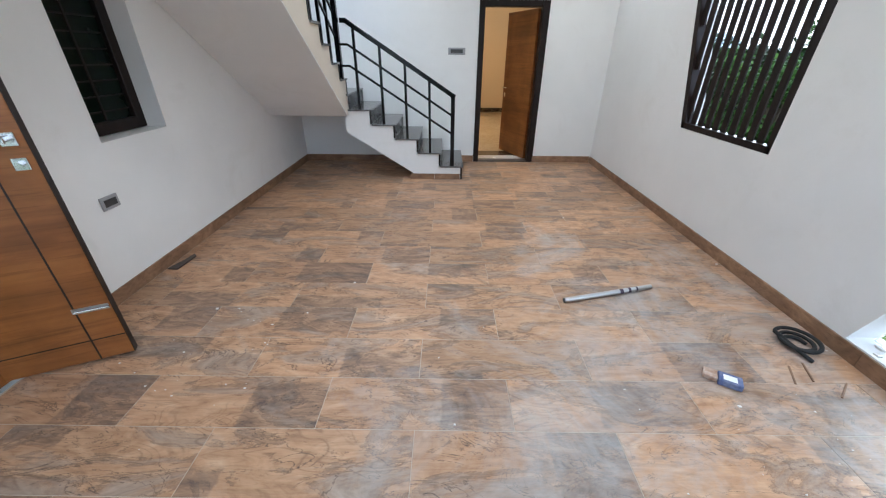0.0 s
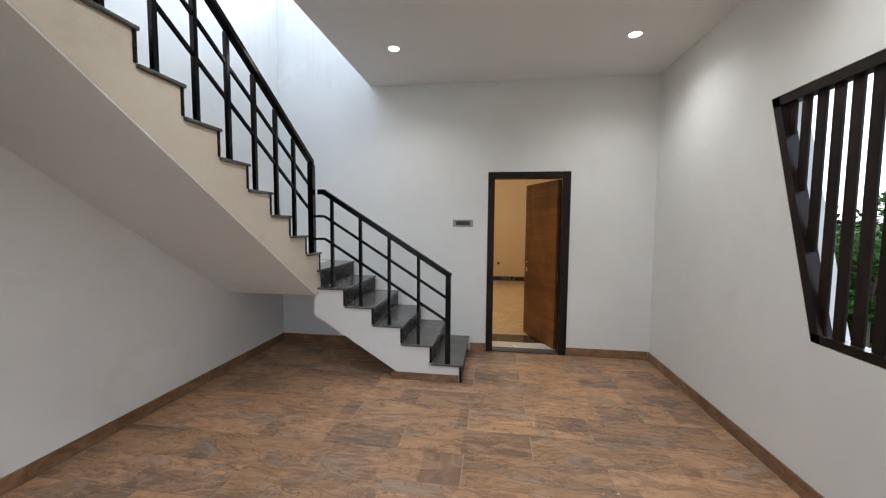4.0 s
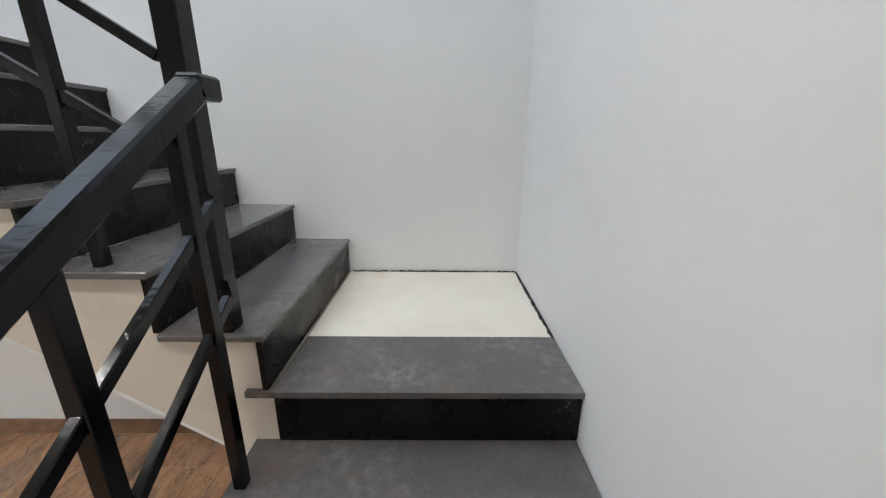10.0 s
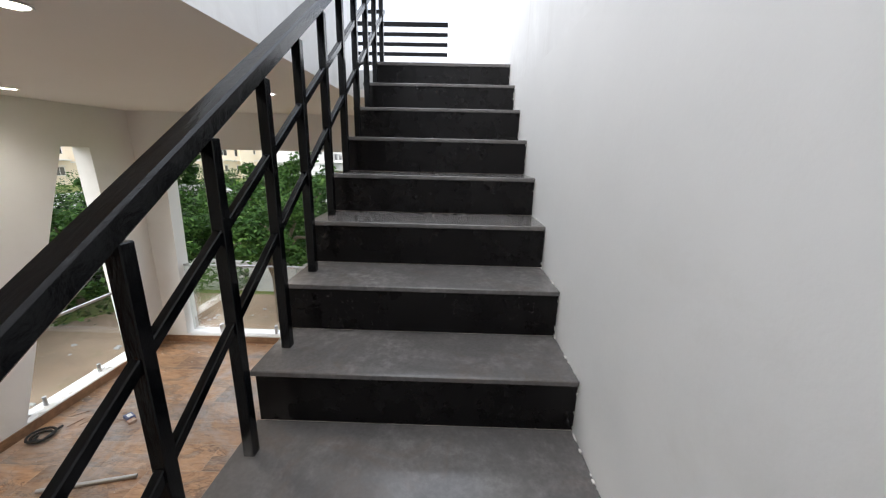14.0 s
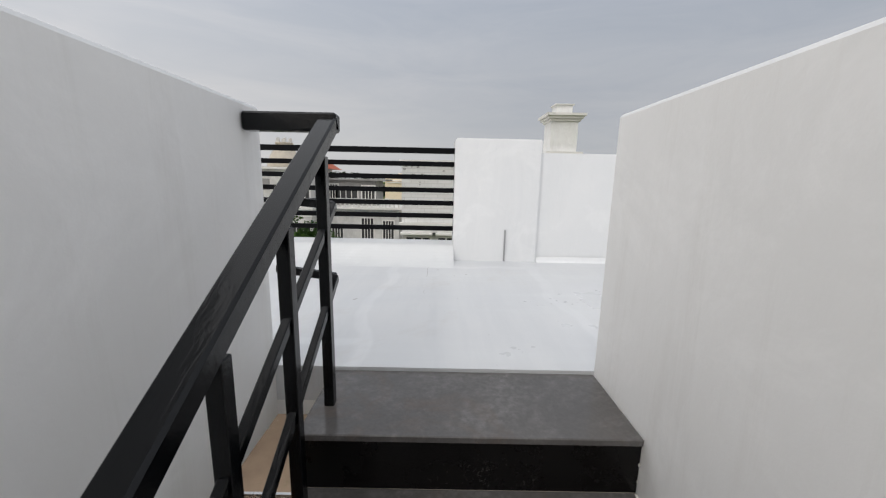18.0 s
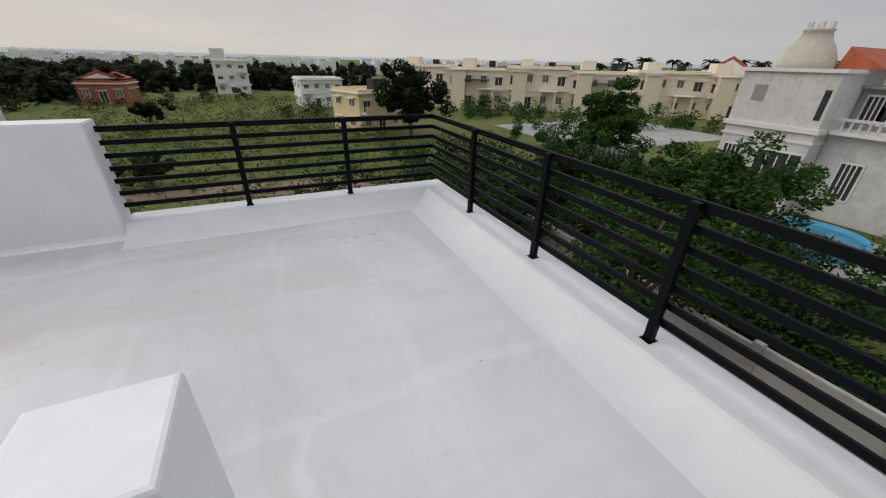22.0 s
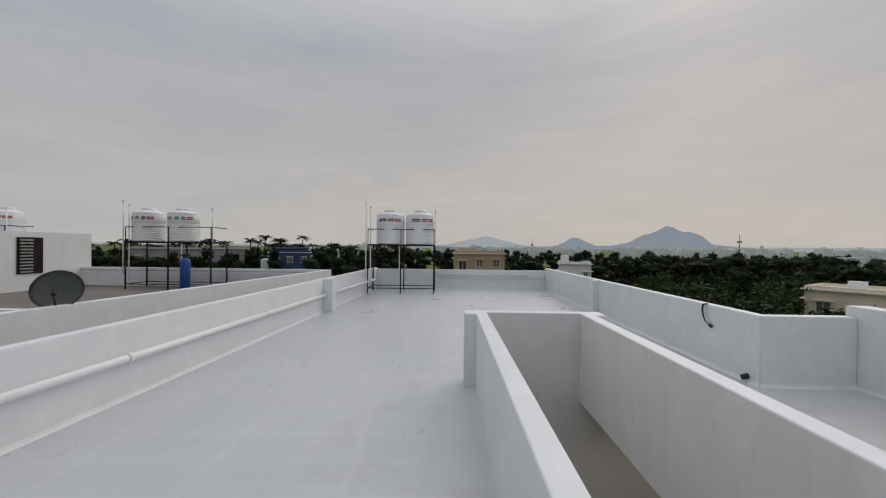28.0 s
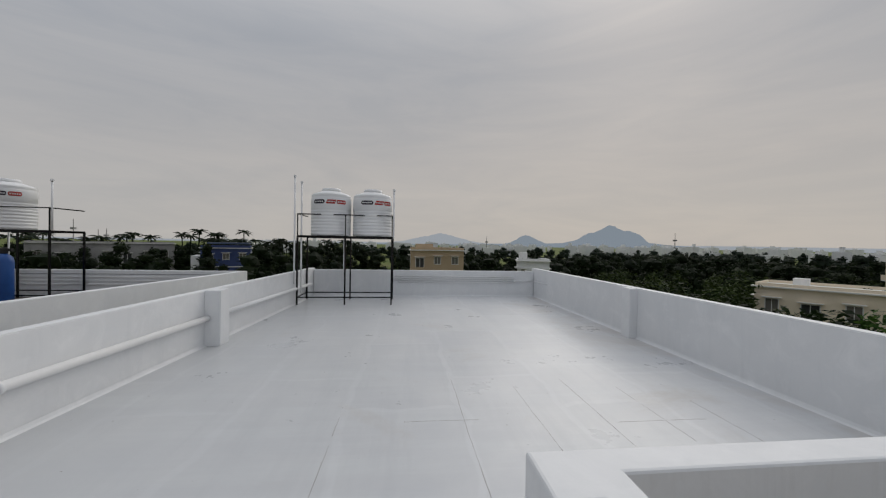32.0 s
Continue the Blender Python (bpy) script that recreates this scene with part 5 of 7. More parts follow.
# water tanks on their stands
def tank_stand(at, width, depth, bands, extra=False):
    """A steel stand with two ribbed tanks; the corner at the origin is the front left foot."""
    s = thing("tank_stand", "black steel angle stand on the white roof", "stand", at)
    xs = [0.0, width * 0.5, width]
    deck, guard = 1.78, 2.36
    o = Vector((0, 0, 0))
    def leg(n, p, q, w=0.04):
        bm = bmesh.new()
        bar(bm, o + Vector(p), o + Vector(q), w, w, (0, 1, 0) if abs(q[2] - p[2]) > 0.1 else (0, 0, 1))
        part(n, bm, M_BLACK, s)
    for x in xs:
        for y in (0.0, depth):
            leg("leg", (x, y, 0), (x, y, deck))
    for x in xs:
        leg("guard_post", (x, 0, deck), (x, 0, guard), 0.025)
    for y in (0.0, depth):
        leg("deck_beam", (0, y, deck), (width, y, deck), 0.06)
        leg("tie_bar", (0, y, 0.20), (width, y, 0.20), 0.03)
    for i in range(9):
        x = width * i / 8
        leg("deck_bar", (x, 0, deck + 0.01), (x, depth, deck + 0.01), 0.035)
    leg("tie_bar", (0, 0, 0.20), (0, depth, 0.20), 0.03)
    leg("tie_bar", (width, 0, 0.20), (width, depth, 0.20), 0.03)
    leg("guard_rail", (0, 0, guard), (width, 0, guard), 0.028)
    leg("guard_rail", (0, 0, guard), (0, depth, guard), 0.028)
    leg("guard_rail", (width, 0, guard), (width, depth, guard), 0.028)
    for i, cx in enumerate((width * 0.15, width * 0.57) if extra and width > 3 else (width * 0.31, width * 0.77)):
        tk = thing("water_tank", "white ribbed plastic water tank with printed band", "water tank", (at[0] + cx, at[1] + depth * 0.5, at[2] + deck + 0.03), "roof water tanks")
        prof, r = [(0.50, 0.0)], 0.53
        z = 0.02
        while z < 0.56:
            prof += [(r - 0.012, z), (r, z + 0.02), (r, z + 0.045), (r - 0.012, z + 0.062)]
            z += 0.075
        prof += [(r, 0.62), (r, 0.86), (r - 0.01, 0.90), (r - 0.02, 0.93), (r - 0.005, 0.96), (r - 0.05, 1.00), (0.30, 1.06), (0.27, 1.07)]
        bm = bmesh.new()
        lathe(bm, prof, 40)
        part("shell", bm, M_PVC, tk, "", True)
        tk.scale = (1, 1, 1.12)
        bm = bmesh.new()
        lathe(bm, [(0.25, 1.068), (0.25, 1.12), (0.23, 1.145), (0.05, 1.155)], 28)
        part("lid", bm, M_PVC, tk, "round screw lid", True)
        for k, (mat, a, wdt, slant) in enumerate(bands):
            aa = a + (0.25 if i else 0)
            bm = bmesh.new()
            n = 10
            lo, hi = [], []
            for j in range(n + 1):
                th = aa + wdt * (j / n - 0.5)
                edge = abs(j / n - 0.5) > 0.4
                zl, zh = (0.775, 0.81) if edge and not slant else (0.745, 0.84)
                ds = slant * 0.04
                lo.append(bm.verts.new(((r + 0.004) * math.sin(th - ds), -(r + 0.004) * math.cos(th - ds), zl)))
                hi.append(bm.verts.new(((r + 0.004) * math.sin(th + ds), -(r + 0.004) * math.cos(th + ds), zh)))
            for j in range(n):
                bm.faces.new((lo[j], lo[j + 1], hi[j + 1], hi[j]))
            bmesh.ops.solidify(bm, geom=bm.faces[:], thickness=0.002)
            lb = part("printed_patch", bm, mat, tk)
            for j in range(5):
                bm = bmesh.new()
                th = aa + wdt * ((j + 1) / 6 - 0.5)
                c = Vector(((r + 0.0075) * math.sin(th), -(r + 0.0075) * math.cos(th), 0.792))
                t_ = Vector((math.cos(th), math.sin(th), 0)) * (wdt * r * 0.05)
                bar(bm, c - t_, c + t_, 0.002, 0.03)
                part("print_bar", bm, M_PVC, lb)
    for x, y, h, z0 in ((-0.07, -0.02, 3.30, 0.55), (0.08, 0.06, 3.16, 0.3), (width + 0.04, 0.02, 3.02, 1.8)):
        pipe_run("white plastic pipe rising past the tanks", [(at[0] + x, at[1] + y, at[2] + z0), (at[0] + x, at[1] + y, at[2] + h)], 0.022)
        bm = bmesh.new()
        tube(bm, (at[0] + x, at[1] + y, at[2] + h), (at[0] + x, at[1] + y, at[2] + h + 0.05), 0.036, n=12)
        solid("vent_cap", bm, M_PVC, "white plastic vent cap on a pipe", "pipe cap")
    pipe_run("white plastic outlet pipe from the tank", [(at[0] + width * 0.42, at[1] + depth + 0.05, at[2] + 1.75), (at[0] + width * 0.42, at[1] + depth + 0.05, at[2] + 0.62), (at[0] + width * 0.5, at[1] + depth + 0.05, at[2] + 0.60)], 0.02)
    return s
BANDS = [(M_NAVY, -0.45, 0.62, 0), (M_RED, 0.17, 0.42, 1), (M_RED, 0.68, 0.5, 0)]
tank_stand((-3.47, 8.68, ROOF), 2.42, 0.98, BANDS)

# small roof things
cab = [Vector((RIGHT_X + 0.02, 1.0, 4.25)), Vector((RIGHT_X - 0.03, 1.03, 4.235)), Vector((RIGHT_X - 0.05, 1.02, 4.15)), Vector((RIGHT_X - 0.05, 1.0, 4.06)), Vector((RIGHT_X - 0.045, 0.96, 3.99)), Vector((RIGHT_X - 0.03, 0.90, 3.95))]
tail = thing("cable_tail", "black cables hanging over the parapet", "cable")
for off in (0, 0.03):
    bm = bmesh.new()
    sweep(bm, [p + Vector((0, off * (1 - k / 5), 0)) for k, p in enumerate(cab)], 0.008)
    part("cable", bm, M_RUBBER, tail, "", True)
bm = bmesh.new()
tube(bm, cab[-1], cab[-1] + Vector((0.0, -0.05, -0.02)), 0.022, n=10)
part("connector", bm, M_RUBBER, tail)
bm = bmesh.new()
tube(bm, (RIGHT_X - 0.07, 0.22, 3.40), (RIGHT_X + 0.01, 0.22, 3.42), 0.035, n=14)
solid("drain_spout", bm, M_RUBBER, "short black drain pipe stub at the wall foot", "pipe")
bm = boxes((0.02, -6.279, 3.345, 0.032, -6.268, 3.62))
solid("wire_conduit", bm, M_SWITCH, "thin grey conduit on the pier", "conduit")

# ---- house next door ----
def nb_x(y):
    return -5.28 - 0.13 * (10.0 - y)
nbh = thing("neighbour_house", "white flat-roofed house next door with parapets", "house")
bm = bmesh.new()
prism(bm, [(-26, -2.6), (nb_x(-2.6), -2.6), (nb_x(10.1), 10.1), (-26, 10.1)], GROUND, 3.34, "z")
part("wall", bm, M_WHITE, nbh)
bm = bmesh.new()
prism(bm, [(-25.9, -2.5), (nb_x(-2.5) - 0.1, -2.5), (nb_x(10.0) - 0.1, 10.0), (-25.9, 10.0)], 3.341, 3.345, "z")
part("roof_screed", bm, M_SCREED, nbh, "damp grey cement screed")
for pts in ([(nb_x(10.1), 10.1), (nb_x(-2.6), -2.6), (nb_x(-2.6) - 0.16, -2.6), (nb_x(10.1) - 0.16, 10.1)],
            [(nb_x(10.1) - 0.17, 10.1), (-26, 10.1), (-26, 9.95), (nb_x(9.95) - 0.17, 9.95)],
            [(nb_x(0.6) - 0.17, 0.6), (-8.6, 0.6), (-8.6, 0.45), (nb_x(0.45) - 0.17, 0.45)]):
    bm = bmesh.new()
    prism(bm, pts, 3.346, 4.1, "z")
    rounded(bm, 0.012, 2)
    part("parapet", bm, M_WHITE, nbh)
for i in range(3):
    part("water_pipe", boxes((-13.5, 9.90, 3.70 + i * 0.1, -6.0, 9.945, 3.73 + i * 0.1)), M_PVC, nbh)
part("groove_band", boxes((-26, 9.93, 3.98, -6.2, 9.948, 4.0)), M_SWITCH, nbh)
part("stair_head", boxes((-22, 4.0, 3.346, -15.5, 10.4, 5.12)), M_WHITE, nbh, "white stair head room")
for q in ((-15.62, 4.0, -15.5, 10.4), (-22, 4.0, -21.88, 10.4), (-21.88, 4.0, -15.62, 4.12), (-21.88, 10.28, -15.62, 10.4)):
    part("parapet", boxes((q[0], q[1], 5.12, q[2], q[3], 5.45)), M_WHITE, nbh)
fr = part("window", boxes((-15.5, 7.75, 3.95, -15.46, 8.55, 5.25)), M_FRAME, nbh, "dark louvred window")
for i in range(11):
    part("louvre", boxes((-15.455, 7.8, 4.0 + i * 0.113, -15.42, 8.2, 4.05 + i * 0.113)), M_STEEL, fr)
part("roof_pier", boxes((-15.48, 6.3, 3.346, -15.1, 6.6, 4.15)), M_WHITE, nbh)

BANDS2 = [(M_RED, -0.62, 0.45, 0), (M_GREENP, -0.05, 0.25, 0), (M_NAVY, 0.35, 0.25, 0), (M_RED, 0.75, 0.45, 0)]
tank_stand((-12.65, 8.85, 3.346), 3.25, 0.98, BANDS2, True)
tank_stand((-20.16, 9.22, 3.36), 2.42, 0.98, BANDS, True)
fv = thing("filter_vessel", "blue fibreglass water filter vessel on the roof", "filter", (-10.3, 8.75, 3.346))
bm = bmesh.new()
lathe(bm, [(0.15, 0), (0.17, 0.03), (0.17, 1.02), (0.15, 1.12), (0.09, 1.20), (0.06, 1.22)], 24)
part("vessel", bm, M_BLUE, fv, "", True)
bm = bmesh.new()
lathe(bm, [(0.06, 1.22), (0.07, 1.24), (0.07, 1.34), (0.04, 1.38)], 16)
bar(bm, (-0.16, 0, 1.30), (0.18, 0, 1.32), 0.06, 0.07)
part("valve_head", bm, M_RUBBER, fv, "black valve head")

ds = thing("satellite_dish", "grey satellite dish on a bracket", "satellite dish", (-6.72, 1.06, 3.346))
bm = bmesh.new()
rings = []
for r, dz in ((0.0, 0.0), (0.09, 0.006), (0.18, 0.026), (0.255, 0.052), (0.31, 0.08)):
    rings.append([Vector((r * math.cos(a), r * 1.08 * math.sin(a), dz)) for a in np.linspace(0, math.tau, 28, endpoint=False)] if r else [Vector((0, 0, 0))])
rot = Matrix.Rotation(radians(40), 3, "Z") @ Matrix.Rotation(radians(62), 3, "X")
vv = [[bm.verts.new(rot @ p + Vector((0, 0, 0.95))) for p in ring] for ring in rings]
for i in range(28):
    bm.faces.new((vv[0][0], vv[1][i], vv[1][(i + 1) % 28]))
for a, b in zip(vv[1:], vv[2:]):
    for i in range(28):
        bm.faces.new((a[i], b[i], b[(i + 1) % 28], a[(i + 1) % 28]))
bmesh.ops.solidify(bm, geom=bm.faces[:], thickness=0.012)
part("reflector", bm, M_DISH, ds, "", True)
bm = bmesh.new()
tube(bm, (0, 0, 0), (0, 0, 0.75), 0.025)
tube(bm, (0, 0, 0.75), (0.0, 0.0, 0.95), 0.04)
part("mast", bm, M_DISH, ds)
bm = bmesh.new()
tip = rot @ Vector((0.0, -0.20, 0.36)) + Vector((0, 0, 0.95))
tube(bm, rot @ Vector((0, -0.29, 0.075)) + Vector((0, 0, 0.95)), tip, 0.012)
tube(bm, tip, tip + rot @ Vector((0, 0.10, -0.05)), 0.03)
part("feed_arm", bm, M_RUBBER, ds, "dark feed horn on its arm")

# ---- ground, field, boundary wall ----
def field_mat():
    m, nt, b = shader("field", 0.95, 0, 0.2)
    geo = nt.nodes.new("ShaderNodeNewGeometry")
    v = geo.outputs["Position"]
    c = ramp(nt, noise_of(nt, v, 0.05, 8, 0.7, 0.5), [(0.30, (0.060, 0.088, 0.022)), (0.44, (0.105, 0.145, 0.036)), (0.56, (0.150, 0.170, 0.052)), (0.70, (0.190, 0.165, 0.085))])
    c = mixed(nt, ramp(nt, noise_of(nt, v, 0.9, 6, 0.7), [(0.48, (0, 0, 0)), (0.72, (0.6, 0.6, 0.6))]), c, (0.040, 0.060, 0.016))
    nt.links.new(c, b.inputs["Base Color"])
    bumped(nt, b, noise_of(nt, v, 1.5, 8, 0.7), 0.9, 0.4)
    return m
M_FIELD = field_mat()
M_SOIL = paint("bare_soil", (0.16, 0.11, 0.075), (0.26, 0.19, 0.13), 0.95, 0.6, 6, 0.6, (0.09, 0.10, 0.04))
bm = bmesh.new()
vs = [bm.verts.new(p) for p in ((-4000, -4000, GROUND), (4000, -4000, GROUND), (4000, 4000, GROUND), (-4000, 4000, GROUND))]
bm.faces.new(vs)
solid("ground", bm, M_FIELD, "overgrown green field and scrub", "ground", kind="structure")
bm = bmesh.new()
prism(bm, [(4.75, -3), (12.5, -3), (14.0, -12), (11, -15.5), (2, -15.6), (0, -7), (4.75, -7)], GROUND - 0.1, GROUND + 0.03, "z")
solid("building_plot", bm, M_SOIL, "bare earth plot with rubble beside the house", "ground", kind="structure")
bm = bmesh.new()
prism(bm, [(25, -13), (28, -13), (34, 30), (31, 30)], GROUND - 0.1, GROUND + 0.03, "z")
solid("dirt_track", bm, M_SOIL, "reddish dirt track through the field", "path", kind="structure")
# the house below the terrace
bm = boxes((left_x(0), FRONT - 0.2, GROUND, W + 0.2, FAR_Y, -0.31), (0.4, RAIL_Y - 0.12, SLAB - 0.02, RAIL_X + 0.12, FRONT - 0.21, SLAB - 0.002))
solid("house_base", bm, M_WHITE, "white painted lower storey of the house", "house wall", kind="structure")

bw = thing("boundary_wall", "stained grey cement boundary wall", "wall")
for i in range(14):
    x = -14 + i * 3.0
    part("panel", boxes((x + 0.13, -16.1, GROUND, x + 2.87, -15.95, -2.0 + 0.04 * (i % 3)), round_by=0.01), M_CONCRETE, bw)
    part("pillar", boxes((x - 0.13, -16.16, GROUND, x + 0.13, -15.9, -1.85), round_by=0.01), M_CONCRETE, bw)
bm = bmesh.new()
rg = random.Random(9)
for i in range(120):
    x, y, s = rg.uniform(5.2, 12), rg.uniform(-15.0, -4.5), rg.uniform(0.03, 0.12)
    ico = bmesh.ops.create_icosphere(bm, subdivisions=1, radius=s, matrix=Matrix.Translation((x, y, GROUND + s * 0.3)) @ Matrix.Diagonal((1, rg.uniform(.5, 1), rg.uniform(.4, .8), 1)))
solid("rubble", bm, M_CONCRETE, "grey rubble heaped on the bare plot", "rubble", kind="stuff")
bar_ = thing("plastic_barrel", "blue plastic barrel standing on the plot", "barrel", (7.2, -9.6, GROUND + 0.03))
bm = bmesh.new()
lathe(bm, [(0.26, 0), (0.29, 0.05), (0.30, 0.4), (0.29, 0.8), (0.26, 0.88)], 20)
part("shell", bm, M_BLUE, bar_, "", True)

# ---- trees ----
def leaf_mesh(name, centres, radii, per, size, seed, mat, squash=0.8, core=False):
    """Many small leaves, each a bent pair of triangles, scattered over clumps."""
    r = np.random.RandomState(seed)
    c = np.repeat(np.asarray(centres, float), per, 0)
    rad = np.repeat(np.asarray(radii, float), per)
    d = r.normal(size=(len(c), 3))
    d /= np.linalg.norm(d, axis=1)[:, None]
    pos = c + d * (rad * r.uniform(0.35, 1.05, len(c)) ** 0.6)[:, None] * np.array((1, 1, squash))
    u = r.normal(size=(len(c), 3))
    u[:, 2] *= 0.5
    u /= np.linalg.norm(u, axis=1)[:, None]
    nrm = d + r.normal(size=d.shape) * 0.6 + np.array((0, 0, 0.5))
    w = np.cross(nrm, u)
    w /= np.linalg.norm(w, axis=1)[:, None] + 1e-9
    s = size * r.uniform(0.6, 1.4, len(c))[:, None]
    p = np.stack([pos - u * s, pos - w * s * 0.45 + np.array((0, 0, 0.08)) * s, pos + u * s, pos + w * s * 0.45], 1).reshape(-1, 3)
    n = len(c)
    f = np.arange(4 * n).reshape(n, 4).tolist()
    if core:
        g = bmesh.new()
        bmesh.ops.create_icosphere(g, subdivisions=1, radius=1.0)
        g.verts.index_update()
        iv = np.array([w_.co[:] for w_ in g.verts])
        it = [[w_.index for w_ in t_.verts] for t_ in g.faces]
        g.free()
        cc, cr = np.asarray(centres, float), np.asarray(radii, float)
        base = len(p)
        p = np.concatenate([p, (cc[:, None, :] + iv[None] * (cr[:, None] * r.uniform(0.60, 0.95, (len(cc), len(iv))))[..., None] * np.array((1, 1, squash))).reshape(-1, 3)])
        f += [[base + k_ * len(iv) + i_ for i_ in t_] for k_ in range(len(cc)) for t_ in it]
    me = bpy.data.meshes.new(name)
    me.from_pydata(p.tolist(), [], f)
    me.materials.append(mat)
    return me


def leaf_mat(name, lo, mid, hi):
    m, nt, b = shader(name, 0.6, 0, 0.12)
    geo = nt.nodes.new("ShaderNodeNewGeometry")
    c = ramp(nt, geo.outputs["Random Per Island"], [(0.0, lo), (0.55, mid), (1.0, hi)])
    c2 = mixed(nt, ramp(nt, noise_of(nt, coords(nt), 0.9, 3), [(0.4, (0, 0, 0)), (0.62, (0.6, 0.6, 0.6))]), c, lo)
    nt.links.new(c2, b.inputs["Base Color"])
    tr = nt.nodes.new("ShaderNodeBsdfTranslucent")
    nt.links.new(c2, tr.inputs["Color"])
    mx = nt.nodes.new("ShaderNodeMixShader")
    mx.inputs[0].default_value = 0.3
    nt.links.new(b.outputs[0], mx.inputs[1])
    nt.links.new(tr.outputs[0], mx.inputs[2])
    nt.links.new(mx.outputs[0], nt.nodes["Material Output"].inputs["Surface"])
    return m
M_LEAFA = leaf_mat("bright_leaves", (0.014, 0.038, 0.007), (0.042, 0.098, 0.018), (0.095, 0.170, 0.036))
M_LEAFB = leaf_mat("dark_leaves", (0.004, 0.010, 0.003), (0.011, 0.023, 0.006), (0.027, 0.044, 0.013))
# far haze is mixed into this leaf colour
M_LEAFH = leaf_mat("haze_tinted_leaves", (0.014, 0.023, 0.015), (0.023, 0.035, 0.023), (0.036, 0.051, 0.033))
# darker copy of the leaves, with dusk dimness put into the colour
M_LEAFG = leaf_mat("dusk_dimmed_leaves", (0.006, 0.012, 0.004), (0.013, 0.023, 0.008), (0.028, 0.042, 0.015))
M_LEAFE = leaf_mat("dry_grass_blades", (0.060, 0.085, 0.020), (0.105, 0.140, 0.036), (0.165, 0.170, 0.060))
# garden leaves again, with shade put into their colour
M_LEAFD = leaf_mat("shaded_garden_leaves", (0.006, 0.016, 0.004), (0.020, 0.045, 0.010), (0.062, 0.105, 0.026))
M_LEAFC = leaf_mat("scrub_leaves", (0.014, 0.026, 0.007), (0.038, 0.058, 0.015), (0.075, 0.100, 0.030))


def tree(at, height, spread, seed, mat, clumps=34, per=110, leaf=0.16, label="leafy green tree with an uneven crown"):
    r = random.Random(seed)
    t = thing("tree", label, "tree", at)
    bm = bmesh.new()
    th = height * 0.34
    tube(bm, (0, 0, -0.05), (0.1, 0.05, th), 0.05 * height ** 0.8, 0.028 * height ** 0.8, 10)
    tips = []
    for i in range(8):
        a, e = i * 0.8 + r.uniform(-.3, .3), r.uniform(0.35, 1.0)
        p = Vector((0.1, 0.05, th * r.uniform(0.75, 1.0)))
        q = Vector((math.cos(a) * spread * 0.62 * r.uniform(.6, 1), math.sin(a) * spread * 0.62 * r.uniform(.6, 1), th + (height - th) * e * 0.75))
        mid = p.lerp(q, 0.5) + Vector((0, 0, 0.12 * height))
        tube(bm, p, mid, 0.022 * height ** 0.8, 0.014 * height ** 0.8, 7)
        tube(bm, mid, q, 0.014 * height ** 0.8, 0.006 * height ** 0.8, 6)
        tips += [mid, q]
    part("trunk", bm, M_BARK, t)
    cs, rs = [], []
    for i in range(clumps):
        base = r.choice(tips)
        c = base + Vector((r.gauss(0, spread * 0.28), r.gauss(0, spread * 0.28), r.gauss(0.06 * height, height * 0.09)))
        c.z = min(max(c.z - r.uniform(0, 0.22) * height, height * 0.30), height * 0.95)
        cs.append(c)
        rs.append(spread * r.uniform(0.13, 0.28))
    ob = new("crown", leaf_mesh("crown", cs, rs, per, leaf, seed, mat))
    ob.parent = t
    return t

tree((6.3, -13.2, GROUND), 5.7, 2.9, 3, M_LEAFA, 40, 260, 0.085, "bright green broad-leaved tree beyond the balcony")
tree((12.6, -9.6, GROUND), 5.4, 2.2, 5, M_LEAFA, 34, 240, 0.085, "bright green broad-leaved tree beside the house")
tree((14.5, -14.0, GROUND), 4.6, 2.6, 7, M_LEAFA, 34, 220, 0.10)
tree((11.0, -18.5, GROUND), 5.0, 2.8, 11, M_LEAFA, 34, 220, 0.11)
tree((17.5, -20.0, GROUND), 4.8, 3.0, 13, M_LEAFA, 34, 220, 0.12)
tree((42.5, -20.0, GROUND), 8.2, 4.2, 17, M_LEAFB, 60, 200, 0.22, "tall dark green tree by the yellow house")
tree((19.6, -26.0, GROUND), 7.8, 2.1, 19, M_LEAFA, 80, 240, 0.12, "round-crowned green garden tree")
tree((15.0, 9.6, GROUND), 6.0, 2.6, 23, M_LEAFA, 36, 220, 0.11, "green tree against the cream house")
tree((9.4, -21.6, GROUND), 5.9, 3.2, 37, M_LEAFA, 96, 260, 0.11, "dark green broad-leaved garden tree")
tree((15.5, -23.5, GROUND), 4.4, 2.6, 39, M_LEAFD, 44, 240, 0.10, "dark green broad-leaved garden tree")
tree((58.0, 8.0, GROUND), 3.4, 2.2, 29, M_LEAFB, 30, 120, 0.2)
tree((30.5, 3.0, GROUND), 2.6, 2.0, 31, M_LEAFC, 22, 80, 0.18, "low green bush in the field")

def woods(label, spots, mat, leaf, per, seed, rise=(2.5, 6.0), rad=(1.2, 2.6), core=False):
    r = random.Random(seed)
    cs, rs = [], []
    for x, y, sx, sy, n in spots:
        for i in range(n):
            px, py, h = x + r.uniform(-sx, sx), y + r.uniform(-sy, sy), r.uniform(*rise)
            k = r.uniform(*rad)
            for z in np.arange(0.6, h, k * 0.9):
                cs.append((px + r.gauss(0, 0.5), py + r.gauss(0, 0.5), GROUND + z))
                rs.append(k * r.uniform(0.7, 1.1))
    ob = new("woods", leaf_mesh("woods", cs, rs, per, leaf, seed, mat, 0.8, core))
    return tagged(ob, label, "trees", kind="stuff")
